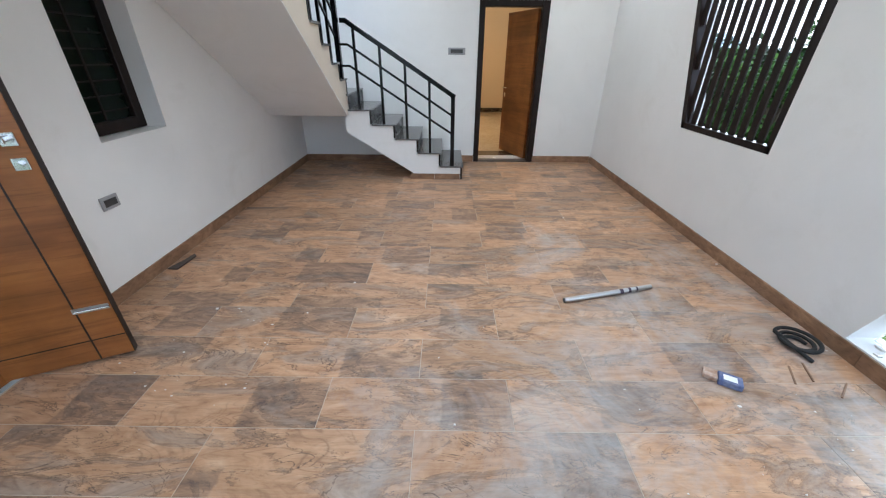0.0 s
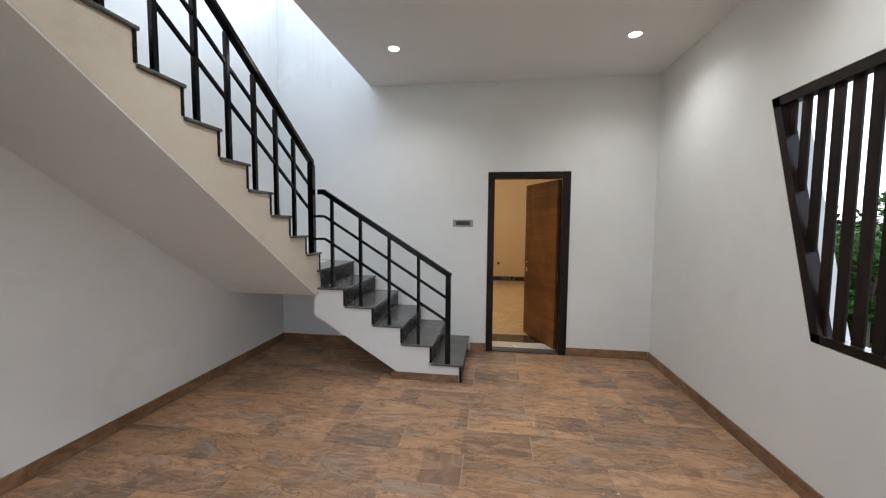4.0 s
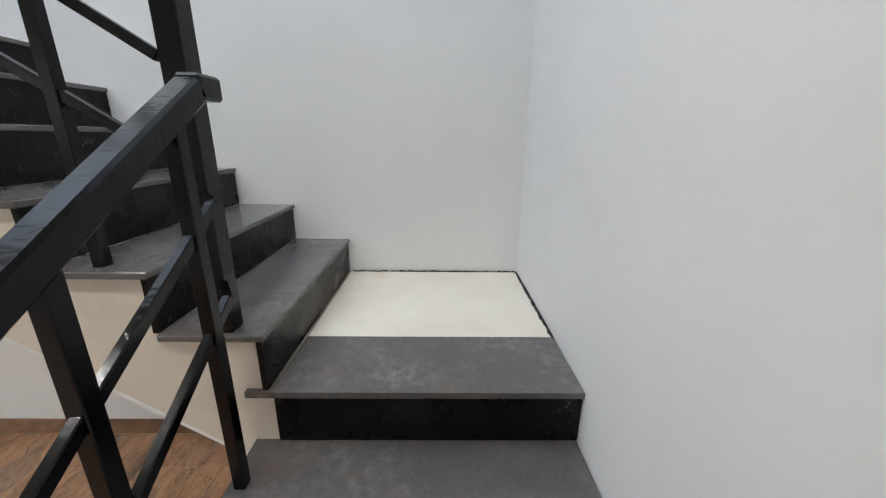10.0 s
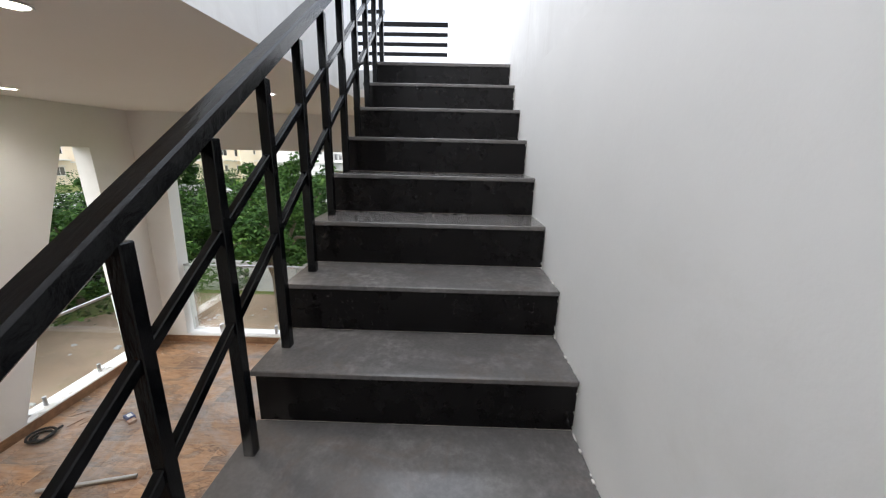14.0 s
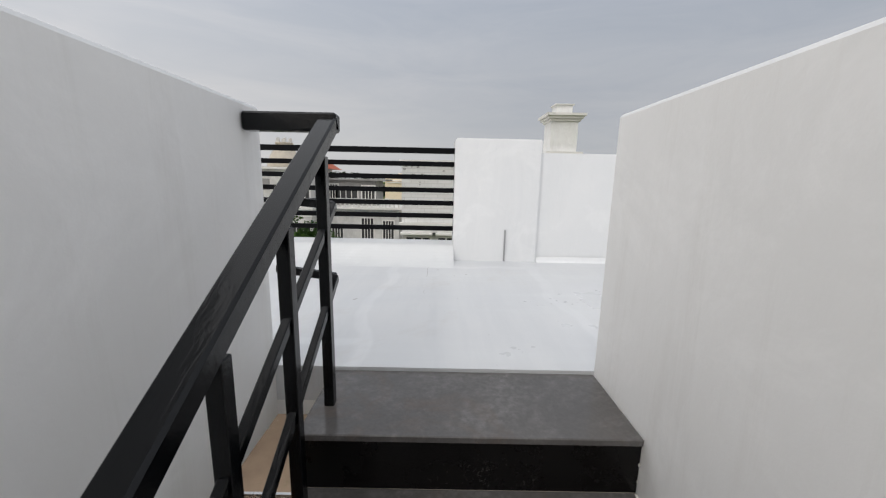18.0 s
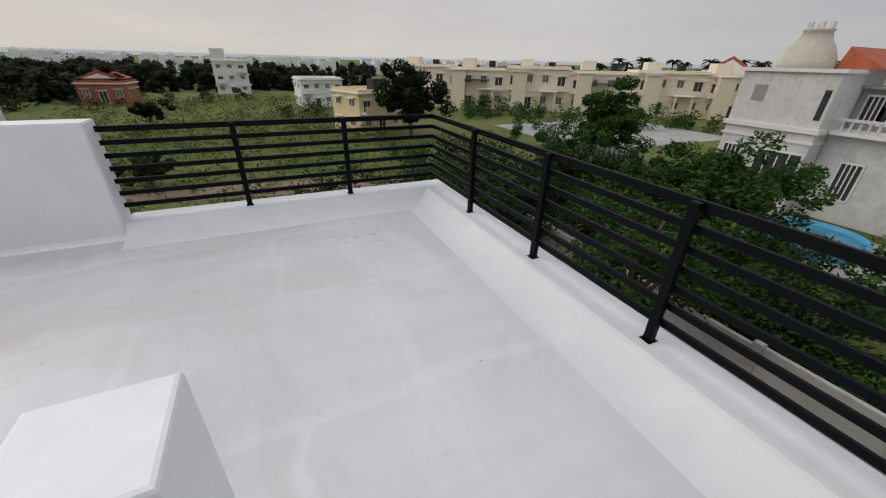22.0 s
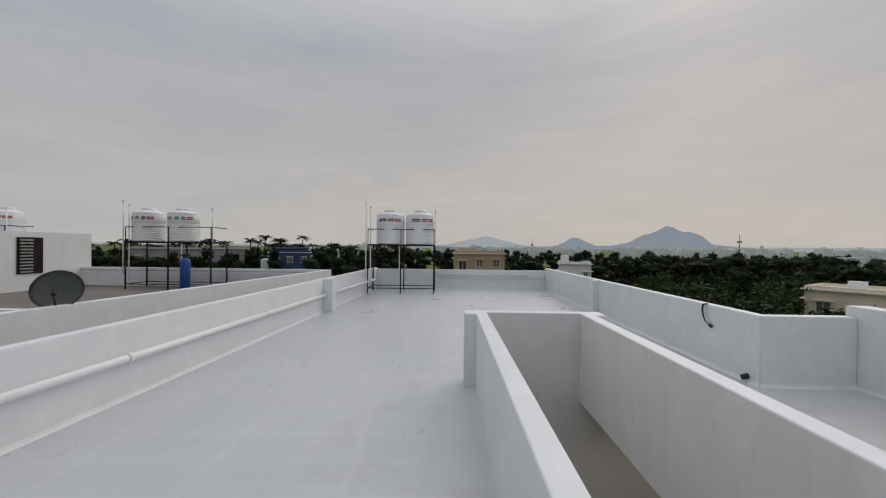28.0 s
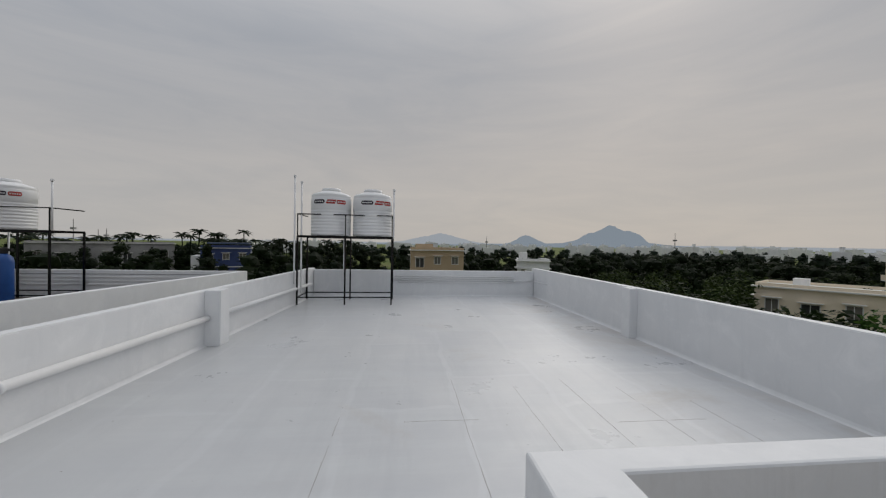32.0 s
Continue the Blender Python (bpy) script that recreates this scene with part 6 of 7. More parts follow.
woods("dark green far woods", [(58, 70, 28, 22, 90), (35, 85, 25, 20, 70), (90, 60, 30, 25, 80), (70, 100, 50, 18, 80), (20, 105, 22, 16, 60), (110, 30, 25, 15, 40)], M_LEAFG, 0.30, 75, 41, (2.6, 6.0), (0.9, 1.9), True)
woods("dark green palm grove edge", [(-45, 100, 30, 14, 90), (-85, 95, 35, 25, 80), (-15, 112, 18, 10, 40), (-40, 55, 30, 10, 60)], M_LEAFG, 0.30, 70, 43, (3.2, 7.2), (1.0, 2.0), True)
woods("green scrub at the field edge", [(40, 45, 14, 12, 60), (50, 28, 8, 6, 26), (28, 34, 10, 8, 36), (60, 42, 10, 8, 40), (78, 36, 10, 8, 36)], M_LEAFC, 0.24, 80, 47, (1.5, 4.6), (1.0, 2.0))
woods("green bushes in the field", [(88, 8, 12, 16, 16), (62, -10, 3, 3, 6), (95, -24, 18, 8, 26)], M_LEAFC, 0.20, 80, 53, (0.8, 2.4), (0.7, 1.5))
woods("green garden trees by the houses", [(48, -44, 10, 7, 22), (38, -58, 8, 6, 16), (58, -40, 6, 5, 12), (24, -40, 8, 5, 8), (34, -36, 8, 6, 8), (18, -26, 5, 4, 14), (-14, -42, 8, 4, 16), (8, -24, 5, 2.5, 12)], M_LEAFA, 0.15, 130, 59, (1.0, 3.0), (0.7, 1.4))
woods("low green shrubs below the terrace", [(9, -17.8, 9, 1.2, 26), (17, -12.5, 4, 4, 22), (2, -18, 5, 1.0, 14), (12.5, -14.5, 1.5, 1.5, 4)], M_LEAFA, 0.11, 140, 61, (0.5, 1.8), (0.5, 1.1))
woods("rough grass tufts in the field", [(42, -3, 20, 14, 420), (70, 4, 24, 18, 380)], M_LEAFE, 0.16, 26, 57, (0.62, 0.70), (0.6, 1.6))
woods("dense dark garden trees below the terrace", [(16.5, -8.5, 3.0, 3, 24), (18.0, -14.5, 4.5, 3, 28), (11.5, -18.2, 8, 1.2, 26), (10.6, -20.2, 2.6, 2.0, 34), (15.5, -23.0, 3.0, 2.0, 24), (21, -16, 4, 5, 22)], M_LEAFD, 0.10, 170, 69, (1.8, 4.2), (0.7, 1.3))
woods("dark trees beside the house", [(18, 18, 5, 7, 30)], M_LEAFB, 0.22, 120, 65, (3.5, 5.4), (0.9, 1.7))
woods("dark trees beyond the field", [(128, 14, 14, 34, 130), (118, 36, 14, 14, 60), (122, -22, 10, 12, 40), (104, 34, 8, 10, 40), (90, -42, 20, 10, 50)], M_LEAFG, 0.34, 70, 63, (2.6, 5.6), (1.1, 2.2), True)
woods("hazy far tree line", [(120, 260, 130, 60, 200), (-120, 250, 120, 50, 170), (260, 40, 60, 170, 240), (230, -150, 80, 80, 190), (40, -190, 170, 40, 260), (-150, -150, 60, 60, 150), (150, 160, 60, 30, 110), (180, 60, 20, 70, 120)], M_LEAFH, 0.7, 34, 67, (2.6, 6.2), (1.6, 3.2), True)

def palms(label, spots, seed):
    """Tall palms: a bent trunk and drooping split fronds."""
    r = random.Random(seed)
    bm = bmesh.new()
    for x, y, h in spots:
        top = Vector((x + r.uniform(-.6, .6), y + r.uniform(-.6, .6), GROUND + h))
        tube(bm, (x, y, GROUND), top, 0.22, 0.14, 6)
        for i in range(19):
            a = i * math.tau / 19 + r.uniform(-.2, .2)
            lift, ln = r.uniform(0.3, 1.5), r.uniform(1.9, 2.7)
            pts = [top + Vector((math.cos(a) * ln * s, math.sin(a) * ln * s, lift * s * 1.5 - 1.7 * s * s)) for s in (0, 0.35, 0.7, 1.0)]
            side = Vector((-math.sin(a), math.cos(a), 0.0))
            for p, q, w0, w1 in zip(pts, pts[1:], (0.06, 0.30, 0.26), (0.30, 0.26, 0.04)):
                for sg in (1, -1):
                    f = [bm.verts.new(v) for v in (p, q, q + side * sg * w1 + Vector((0, 0, -w1 * 0.6)), p + side * sg * w0 + Vector((0, 0, -w0 * 0.6)))]
                    bm.faces.new(f)
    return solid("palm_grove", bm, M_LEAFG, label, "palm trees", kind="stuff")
r = random.Random(71)
palms("row of tall coconut palms behind the houses", [(-20 + 110 * t + r.uniform(-5, 5), -150 + 55 * t * t + r.uniform(-7, 7), r.uniform(7.6, 9.8)) for t in np.linspace(0, 1, 74)] + [(-30 - 50 * t, -130 + 40 * t, r.uniform(7.5, 11)) for t in np.linspace(0, 1, 16)], 73)
palms("grove of tall coconut palms", [(-60 + r.uniform(-8, 8) + 9 * (i % 3), 106 + r.uniform(-6, 6), r.uniform(8, 11)) for i in range(10)] + [(-40 + r.uniform(-20, 26), 116 + r.uniform(-7, 7), r.uniform(6.5, 8.6)) for i in range(40)] + [(-88 + r.uniform(-16, 16), 98 + r.uniform(-8, 8), r.uniform(7, 9.5)) for i in range(14)], 79)

# ---- houses round about ----
M_HCREAM = paint("cream_house_paint", (0.76, 0.655, 0.50), (0.82, 0.715, 0.56), 0.75, 0.2, 3, 0.2, (0.66, 0.56, 0.43))
M_HWHITE = streaked("white_house_paint", (0.72, 0.72, 0.71), (0.80, 0.80, 0.79), (0.58, 0.575, 0.56), 0.75, (1.0, 1.0, 0.4))
def brickwork(name):
    m, nt, b = shader(name, 0.8, 0, 0.3)
    v = coords(nt)
    mp = nt.nodes.new("ShaderNodeMapping")
    mp.inputs["Rotation"].default_value = (radians(90), 0, 0)
    nt.links.new(v, mp.inputs["Vector"])
    br = nt.nodes.new("ShaderNodeTexBrick")
    br.inputs["Scale"].default_value = 1.0
    br.inputs["Brick Width"].default_value, br.inputs["Row Height"].default_value, br.inputs["Mortar Size"].default_value = 0.9, 0.24, 0.02
    br.inputs["Color1"].default_value, br.inputs["Color2"].default_value, br.inputs["Mortar"].default_value = (0.66, 0.66, 0.655, 1), (0.71, 0.71, 0.705, 1), (0.58, 0.58, 0.57, 1)
    nt.links.new(mp.outputs["Vector"], br.inputs["Vector"])
    st_ = ramp(nt, noise_of(nt, coords(nt, (2, 2, 0.4)), 0.7, 7, 0.7), [(0.5, (0, 0, 0)), (0.8, (0.5, 0.5, 0.5))])
    nt.links.new(mixed(nt, st_, br.outputs["Color"], (0.50, 0.495, 0.48)), b.inputs["Base Color"])
    bumped(nt, b, br.outputs["Fac"], -0.4, 0.02)
    return m
M_HALL = brickwork("white_painted_brick")
M_OLD = streaked("mouldy_white_paint", (0.56, 0.55, 0.53), (0.68, 0.67, 0.65), (0.30, 0.295, 0.28), 0.8, (0.9, 0.9, 0.5))
M_DOME = streaked("stained_beige_plaster", (0.46, 0.41, 0.34), (0.58, 0.53, 0.45), (0.24, 0.21, 0.18), 0.8, (1.0, 1.0, 0.4))
M_HYELLOW = paint("yellow_house_paint", (0.74, 0.60, 0.34), (0.80, 0.66, 0.40), 0.75, 0.2, 3, 0.2, (0.5, 0.4, 0.25))
M_HBEIGE = paint("beige_house_paint", (0.42, 0.31, 0.20), (0.50, 0.38, 0.25), 0.75, 0.2, 3, 0.2)
M_HGREY = paint("raw_cement_wall", (0.24, 0.235, 0.23), (0.36, 0.35, 0.34), 0.85, 0.3, 3, 0.3, (0.15, 0.15, 0.15))
M_BRICK = paint("red_brick_wall", (0.30, 0.10, 0.055), (0.40, 0.15, 0.08), 0.85, 0.8, 9, 0.4, (0.22, 0.09, 0.05))
M_REDTILE = paint("red_roof_tile", (0.34, 0.075, 0.035), (0.44, 0.12, 0.06), 0.8, 1.2, 7, 0.5, (0.22, 0.07, 0.04))
M_SLATEBLUE = paint("blue_grey_sheet", (0.05, 0.07, 0.12), (0.07, 0.10, 0.18), 0.6, 0.5, 4, 0.2)
M_BLUEWALL = paint("blue_painted_wall", (0.035, 0.055, 0.15), (0.05, 0.075, 0.20), 0.6, 0.5, 4, 0.2)
# dark window glass, also the colour for shade in open recesses
M_GLASSSHADE = paint("dark_glass_and_shade", (0.035, 0.036, 0.038), (0.065, 0.065, 0.065), 0.15, 1, 3, 0.0)
M_CURTAINED = paint("curtained_window_glass", (0.13, 0.12, 0.11), (0.20, 0.185, 0.165), 0.18, 0.6, 3, 0.0)
M_POOL = paint("pale_blue_paint", (0.06, 0.32, 0.55), (0.09, 0.38, 0.60), 0.4, 2, 20, 0.1)
M_WATER = paint("pool_water", (0.03, 0.18, 0.30), (0.05, 0.24, 0.36), 0.08, 1, 6, 0.2)
M_TRIM = paint("white_trim_paint", (0.70, 0.69, 0.66), (0.76, 0.75, 0.72), 0.7, 0.4, 5, 0.1)

def house(name, at, w, d, top, yaw, mat, label, storeys=2, bays=4, parapet=0.5, extras=(), roof=None, side=True):
    """A flat-roofed house. Its front faces its own -y; top is the height over the sea of this plan's zero."""
    h = thing(name, label, "house", (at[0], at[1], GROUND))
    H = top - GROUND
    part("wall", boxes((-w / 2, -d / 2, 0, w / 2, d / 2, H - parapet)), mat, h)
    part("roof", boxes((-w / 2 - 0.25, -d / 2 - 0.35, H - parapet, w / 2 + 0.25, d / 2 + 0.25, H - parapet + 0.14)), M_TRIM, h, "pale roof slab")
    z = H - parapet + 0.14
    for r_ in ((-w / 2, -d / 2, w / 2, -d / 2 + 0.12), (-w / 2, d / 2 - 0.12, w / 2, d / 2), (-w / 2, -d / 2 + 0.12, -w / 2 + 0.12, d / 2 - 0.12), (w / 2 - 0.12, -d / 2 + 0.12, w / 2, d / 2 - 0.12)):
        part("parapet", boxes((r_[0], r_[1], z, r_[2], r_[3], H)), mat, h)
    sh = (H - parapet) / storeys
    for s in range(storeys):
        zz = s * sh
        if s:
            part("string_course", boxes((-w / 2 - 0.06, -d / 2 - 0.08, zz - 0.08, w / 2 + 0.06, -d / 2, zz + 0.10)), M_TRIM, h)
        for face in ("front", "right", "left") if side else ("front",):
            span, nb = (w, bays) if face == "front" else (d, max(2, bays // 2))
            for i in range(nb):
                c = -span / 2 + span * (i + 0.5) / nb
                ww, wh, wz = min(1.15, span / nb * 0.42), sh * 0.36, zz + sh * 0.38
                big = (i + s) % 3 == 1 and face == "front"
                if big:
                    ww, wh, wz = min(1.7, span / nb * 0.5), sh * 0.6, zz + sh * 0.08
                if face == "front":
                    fr_, pn = (c - ww / 2, -d / 2 - 0.05, wz, c + ww / 2, -d / 2 + 0.02, wz + wh), (c - ww / 2 + 0.08, -d / 2 - 0.07, wz + 0.08, c + ww / 2 - 0.08, -d / 2 - 0.045, wz + wh - 0.08)
                    hood = (c - ww / 2 - 0.2, -d / 2 - 0.45, wz + wh + 0.08, c + ww / 2 + 0.2, -d / 2, wz + wh + 0.16)
                    mul = (c - 0.03, -d / 2 - 0.075, wz + 0.08, c + 0.03, -d / 2 - 0.068, wz + wh - 0.08)
                else:
                    sx = w / 2 if face == "right" else -w / 2
                    o = 1 if face == "right" else -1
                    def X(a, b):
                        return (min(sx + o * a, sx + o * b), max(sx + o * a, sx + o * b))
                    a0, a1 = X(-0.02, 0.05); b0, b1 = X(0.045, 0.07); c0, c1 = X(0, 0.45); e0, e1 = X(0.068, 0.075)
                    fr_, pn = (a0, c - ww / 2, wz, a1, c + ww / 2, wz + wh), (b0, c - ww / 2 + 0.08, wz + 0.08, b1, c + ww / 2 - 0.08, wz + wh - 0.08)
                    hood = (c0, c - ww / 2 - 0.2, wz + wh + 0.08, c1, c + ww / 2 + 0.2, wz + wh + 0.16)
                    mul = (e0, c - 0.03, wz + 0.08, e1, c + 0.03, wz + wh - 0.08)
                win = part("window", boxes(fr_), M_TRIM, h)
                part("pane", boxes(pn), M_GLASSSHADE if big else M_CURTAINED, win, "dark glass" if big else "grey curtained glass")
                part("mullion", boxes(mul), M_TRIM, win)
                part("sunshade", boxes(hood), M_TRIM, h)
                if big and s:
                    part("balcony", boxes((c - ww / 2 - 0.3, -d / 2 - 1.0, zz + 0.02, c + ww / 2 + 0.3, -d / 2 - 0.02, zz + 0.14)), M_TRIM, h)
                    part("balcony_rail", boxes((c - ww / 2 - 0.3, -d / 2 - 1.0, zz + 0.14, c + ww / 2 + 0.3, -d / 2 - 0.93, zz + 0.95)), mat, h)
    for nm, r_, mt in extras:
        part(nm, boxes(r_), mt, h)
    if roof:
        x0, y0, x1, y1, zb, zt = roof
        bm = bmesh.new()
        prism(bm, [(x0 - 0.4, zb), (x1 + 0.4, zb), ((x0 + x1) / 2, zt)], y0 - 0.4, y1 + 0.4, "y")
        part("gable_roof", bm, M_REDTILE, h, "red tiled gable roof")
        bm = bmesh.new()
        prism(bm, [(x0 + 0.5, zb + 0.05), (x1 - 0.5, zb + 0.05), ((x0 + x1) / 2, zt - 0.6)], y0 - 0.46, y0 - 0.41, "y")
        part("gable_end", bm, M_TRIM, h)
        part("wall", boxes((x0, y0, H - parapet, x1, y1, zb)), mat, h)
    h.rotation_euler = (0, 0, radians(yaw))
    return h

HB = lambda w, d, H: [("roof_tank", (w * 0.2, 0, H - 0.36, w * 0.2 + 1.2, 1.2, H + 0.8), M_RUBBER), ("stair_head", (-w * 0.35, 0, H - 0.36, -w * 0.1, d * 0.4, H + 1.2), M_HCREAM),
                      ("bay", (-w * 0.47, -d / 2 - 1.4, 0, -w * 0.20, -d / 2 + 0.02, H - 0.9), M_HCREAM), ("bay_slab", (-w * 0.49, -d / 2 - 1.65, H - 0.9, -w * 0.18, -d / 2, H - 0.74), M_TRIM),
                      ("porch_slab", (w * 0.05, -d / 2 - 2.0, 3.5, w * 0.38, -d / 2, 3.68), M_TRIM), ("porch_post", (w * 0.06, -d / 2 - 1.9, 0, w * 0.06 + 0.3, -d / 2 - 1.6, 3.5), M_HCREAM), ("porch_post", (w * 0.37 - 0.3, -d / 2 - 1.9, 0, w * 0.37, -d / 2 - 1.6, 3.5), M_HCREAM)]
# north
house("house", (4.7, 62), 8.6, 8, 4.4, 0, M_HBEIGE, "beige two-storey house with balconies", 2, 3, 0.5, [("stair_head", (-3.4, -1, 7.2, -0.5, 3, 8.3), M_HBEIGE)])
house("house", (23.5, 66), 5.6, 6, 2.6, -15, M_HWHITE, "small white house among trees", 1, 3, 0.5, [("stair_head", (-2.4, -1, 5.4, -1.0, 2, 7.0), M_HWHITE)])
house("house", (-34.8, 74), 8.0, 8, 4.0, 20, M_BLUEWALL, "blue painted house with a flat hood roof", 2, 3, 0.5, [("roof_slab", (-3.0, -4.3, 7.6, 3.8, 3.0, 7.9), M_SLATEBLUE), ("annexe", (-5.5, -3.6, 0, -4.1, 3, 5.4), M_HWHITE)])
house("warehouse", (-74, 98), 26, 12, 4.2, 35, M_HGREY, "long grey industrial shed", 1, 7, 0.4)
# north-east and east
house("house", (44.5, 29.0), 17.5, 6.0, 1.45, -58, M_HCREAM, "long low cream house", 1, 6, 0.45, [("roof_tank", (-6.0, -1, 4.4, -4.8, 0.2, 5.3), M_HWHITE), ("roof_tank", (3.0, 0, 4.4, 4.0, 1.0, 5.2), M_HWHITE)])
house("house", (63.3, 30.8), 11, 9, 3.0, -105, M_HWHITE, "white modern two-storey house", 2, 4, 0.5, [("tower", (-5.4, -4.6, 0, -1.2, 0, 8.6), M_HWHITE), ("tower", (1.0, -4.9, 0, 3.2, -1, 7.4), M_HGREY)])
house("house", (75.5, 42.0), 9, 8, 4.9, -105, M_HCREAM, "cream two-storey flat-roofed house", 2, 3)
house("house", (90, 19.5), 7.0, 6, 0.6, -95, M_BRICK, "unfinished red brick house", 1, 3, 0.5, roof=(-2.8, -2, 2.8, 2, 4.2, 5.6))
house("house", (111, 0.6), 7, 7, 4.2, -90, M_HWHITE, "white narrow tower-like house", 3, 3, 0.5, [("tower", (-3.4, -3.4, 0, -0.6, 0, 9.6), M_HWHITE)])
house("house", (80, -15.0), 7.5, 7, 1.7, -85, M_HWHITE, "white single house in the field", 2, 4, 0.4)
house("house", (50.3, -17.0), 6.4, 6, 1.7, -70, M_HYELLOW, "yellow house with a dark roof tank", 2, 3, 0.5, [("roof_tank", (0.2, -1.2, 4.6, 1.6, 0.2, 6.0), M_RUBBER)])
# south-east: the long cream terrace
for i, t in enumerate((0.0, 0.2, 0.4, 0.6, 0.8, 1.0)):
    x, y = 78.0 + (44.0 - 78.0) * t, -36.0 + (-82.0 + 36.0) * t
    house("house", (x, y), 11.5, 8.5, (4.3, 3.9, 4.4, 3.8, 4.2, 3.9)[i], -126.5, M_HCREAM, "cream two-storey terrace house", 2, 4, 0.5, HB(9.6, 8.5, 7.6) + ([("awning", (-2.0, -6.0, 5.1, 2.6, -4.3, 5.25), M_SLATEBLUE)] if i in (1, 3) else []))
house("house", (50.0, -90), 9, 8, 4.4, -150, M_HCREAM, "cream house with an orange tiled roof", 2, 3, 0.5, roof=(-3.6, -3.0, 3.6, 3.0, 7.6, 10.2))
house("house", (26, -82), 12, 8, 4.2, -165, M_HCREAM, "cream two-storey flat-roofed house", 2, 4, 0.5, HB(10, 8, 7.6))
house("house", (6.0, -84), 13, 8, 4.5, 180, M_HCREAM, "cream two-storey flat-roofed house", 2, 4, 0.5, HB(12, 8, 7.8))
# south-west: cream houses with a red gable
# dark box at roof level stands for the shade under the gable
house("house", (-23.5, -59), 13.5, 9, 4.4, 157, M_HCREAM, "cream house with a red gable roof", 2, 4, 0.5, [("lattice", (0.6, -4.62, 4.0, 1.8, -4.54, 7.0), M_HGREY), ("terrace_shade", (-2.6, -4.4, 7.85, 4.8, -3.6, 8.5), M_GLASSSHADE), ("side_roof", (-6.4, -3.6, 7.7, -3.4, 2.0, 8.1), M_REDTILE), ("porch_roof", (-3.4, -6.2, 3.3, 1.4, -4.5, 3.7), M_REDTILE)], roof=(-3.2, -3.5, 5.4, 3.5, 8.6, 11.4))
house("house", (-34.8, -51.2), 14.6, 9, 4.2, 142, M_HCREAM, "cream two-storey terrace house", 2, 4, 0.5, HB(11, 9, 7.7))
house("house", (-44.6, -42.0), 13.5, 9, 4.0, 138, M_HCREAM, "cream two-storey terrace house", 2, 4, 0.5, HB(11, 9, 7.5))

# old white mansion with a domed tower
om = thing("old_mansion", "weathered white mansion with a domed stair tower", "house", (0, 0, GROUND))
G = -GROUND
part("wall", boxes((11.3, -38.5, 0, 16.2, -33.2, 4.75 + G)), M_OLD, om)
part("cornice", boxes((11.1, -38.7, 4.75 + G, 16.4, -33.0, 4.95 + G)), M_TRIM, om)
bm = bmesh.new()
lathe(bm, [(1.42, 4.95 + G), (1.36, 5.35 + G), (1.12, 5.95 + G), (0.80, 6.45 + G), (0.66, 6.85 + G), (0.72, 6.9 + G), (0.72, 7.0 + G), (0.55, 7.02 + G)], 16, 14.0, -35.0)
part("dome", bm, M_DOME, om, "stained bell-shaped dome", True)
for i in range(6):
    a = i * math.tau / 6
    part("crown_post", boxes((14.0 + 0.55 * math.cos(a) - 0.09, -35 + 0.55 * math.sin(a) - 0.09, 7.0 + G, 14.0 + 0.55 * math.cos(a) + 0.09, -35 + 0.55 * math.sin(a) + 0.09, 7.35 + G)), M_OLD, om)
bm = bmesh.new()
prism(bm, [(10.4, 4.95 + G), (12.6, 4.95 + G), (12.3, 6.1 + G)], -39.5, -35.2, "y")
part("red_roof", bm, M_REDTILE, om, "red tiled lean-to roof")
part("wall", boxes((4.3, -40, 0, 11.25, -34.6, 1.6 + G)), M_OLD, om)
part("unfinished_storey", boxes((6.5, -40, 1.6 + G, 11.25, -36.2, 4.0 + G)), M_HGREY, om, "grey unfinished upper storey")
part("slab", boxes((4.0, -40.2, 1.6 + G, 11.1, -34.0, 1.8 + G)), M_TRIM, om)
part("slab", boxes((5.6, -40.2, 4.0 + G, 11.25, -35.8, 4.15 + G)), M_HGREY, om)
part("ornament_panel", boxes((14.6, -33.22, 3.1 + G, 15.3, -33.17, 4.0 + G)), M_HGREY, om)
part("cornice", boxes((11.15, -38.65, 1.55 + G, 16.35, -33.02, 1.82 + G)), M_TRIM, om)
part("cornice", boxes((11.22, -38.6, 0.95 + G, 16.28, -33.1, 1.08 + G)), M_TRIM, om)
# dark strip stands for the shaded drain groove at the tower's edge
part("drain_shade", boxes((11.45, -33.22, 2.3 + G, 11.75, -33.18, 3.9 + G)), M_GLASSSHADE, om)
for i in range(18):
    part("baluster", boxes((4.2 + i * 0.38, -34.2, 1.8 + G, 4.3 + i * 0.38, -34.1, 2.35 + G)), M_OLD, om)
part("balustrade_rail", boxes((4.1, -34.25, 2.35 + G, 11.2, -34.05, 2.5 + G)), M_OLD, om)
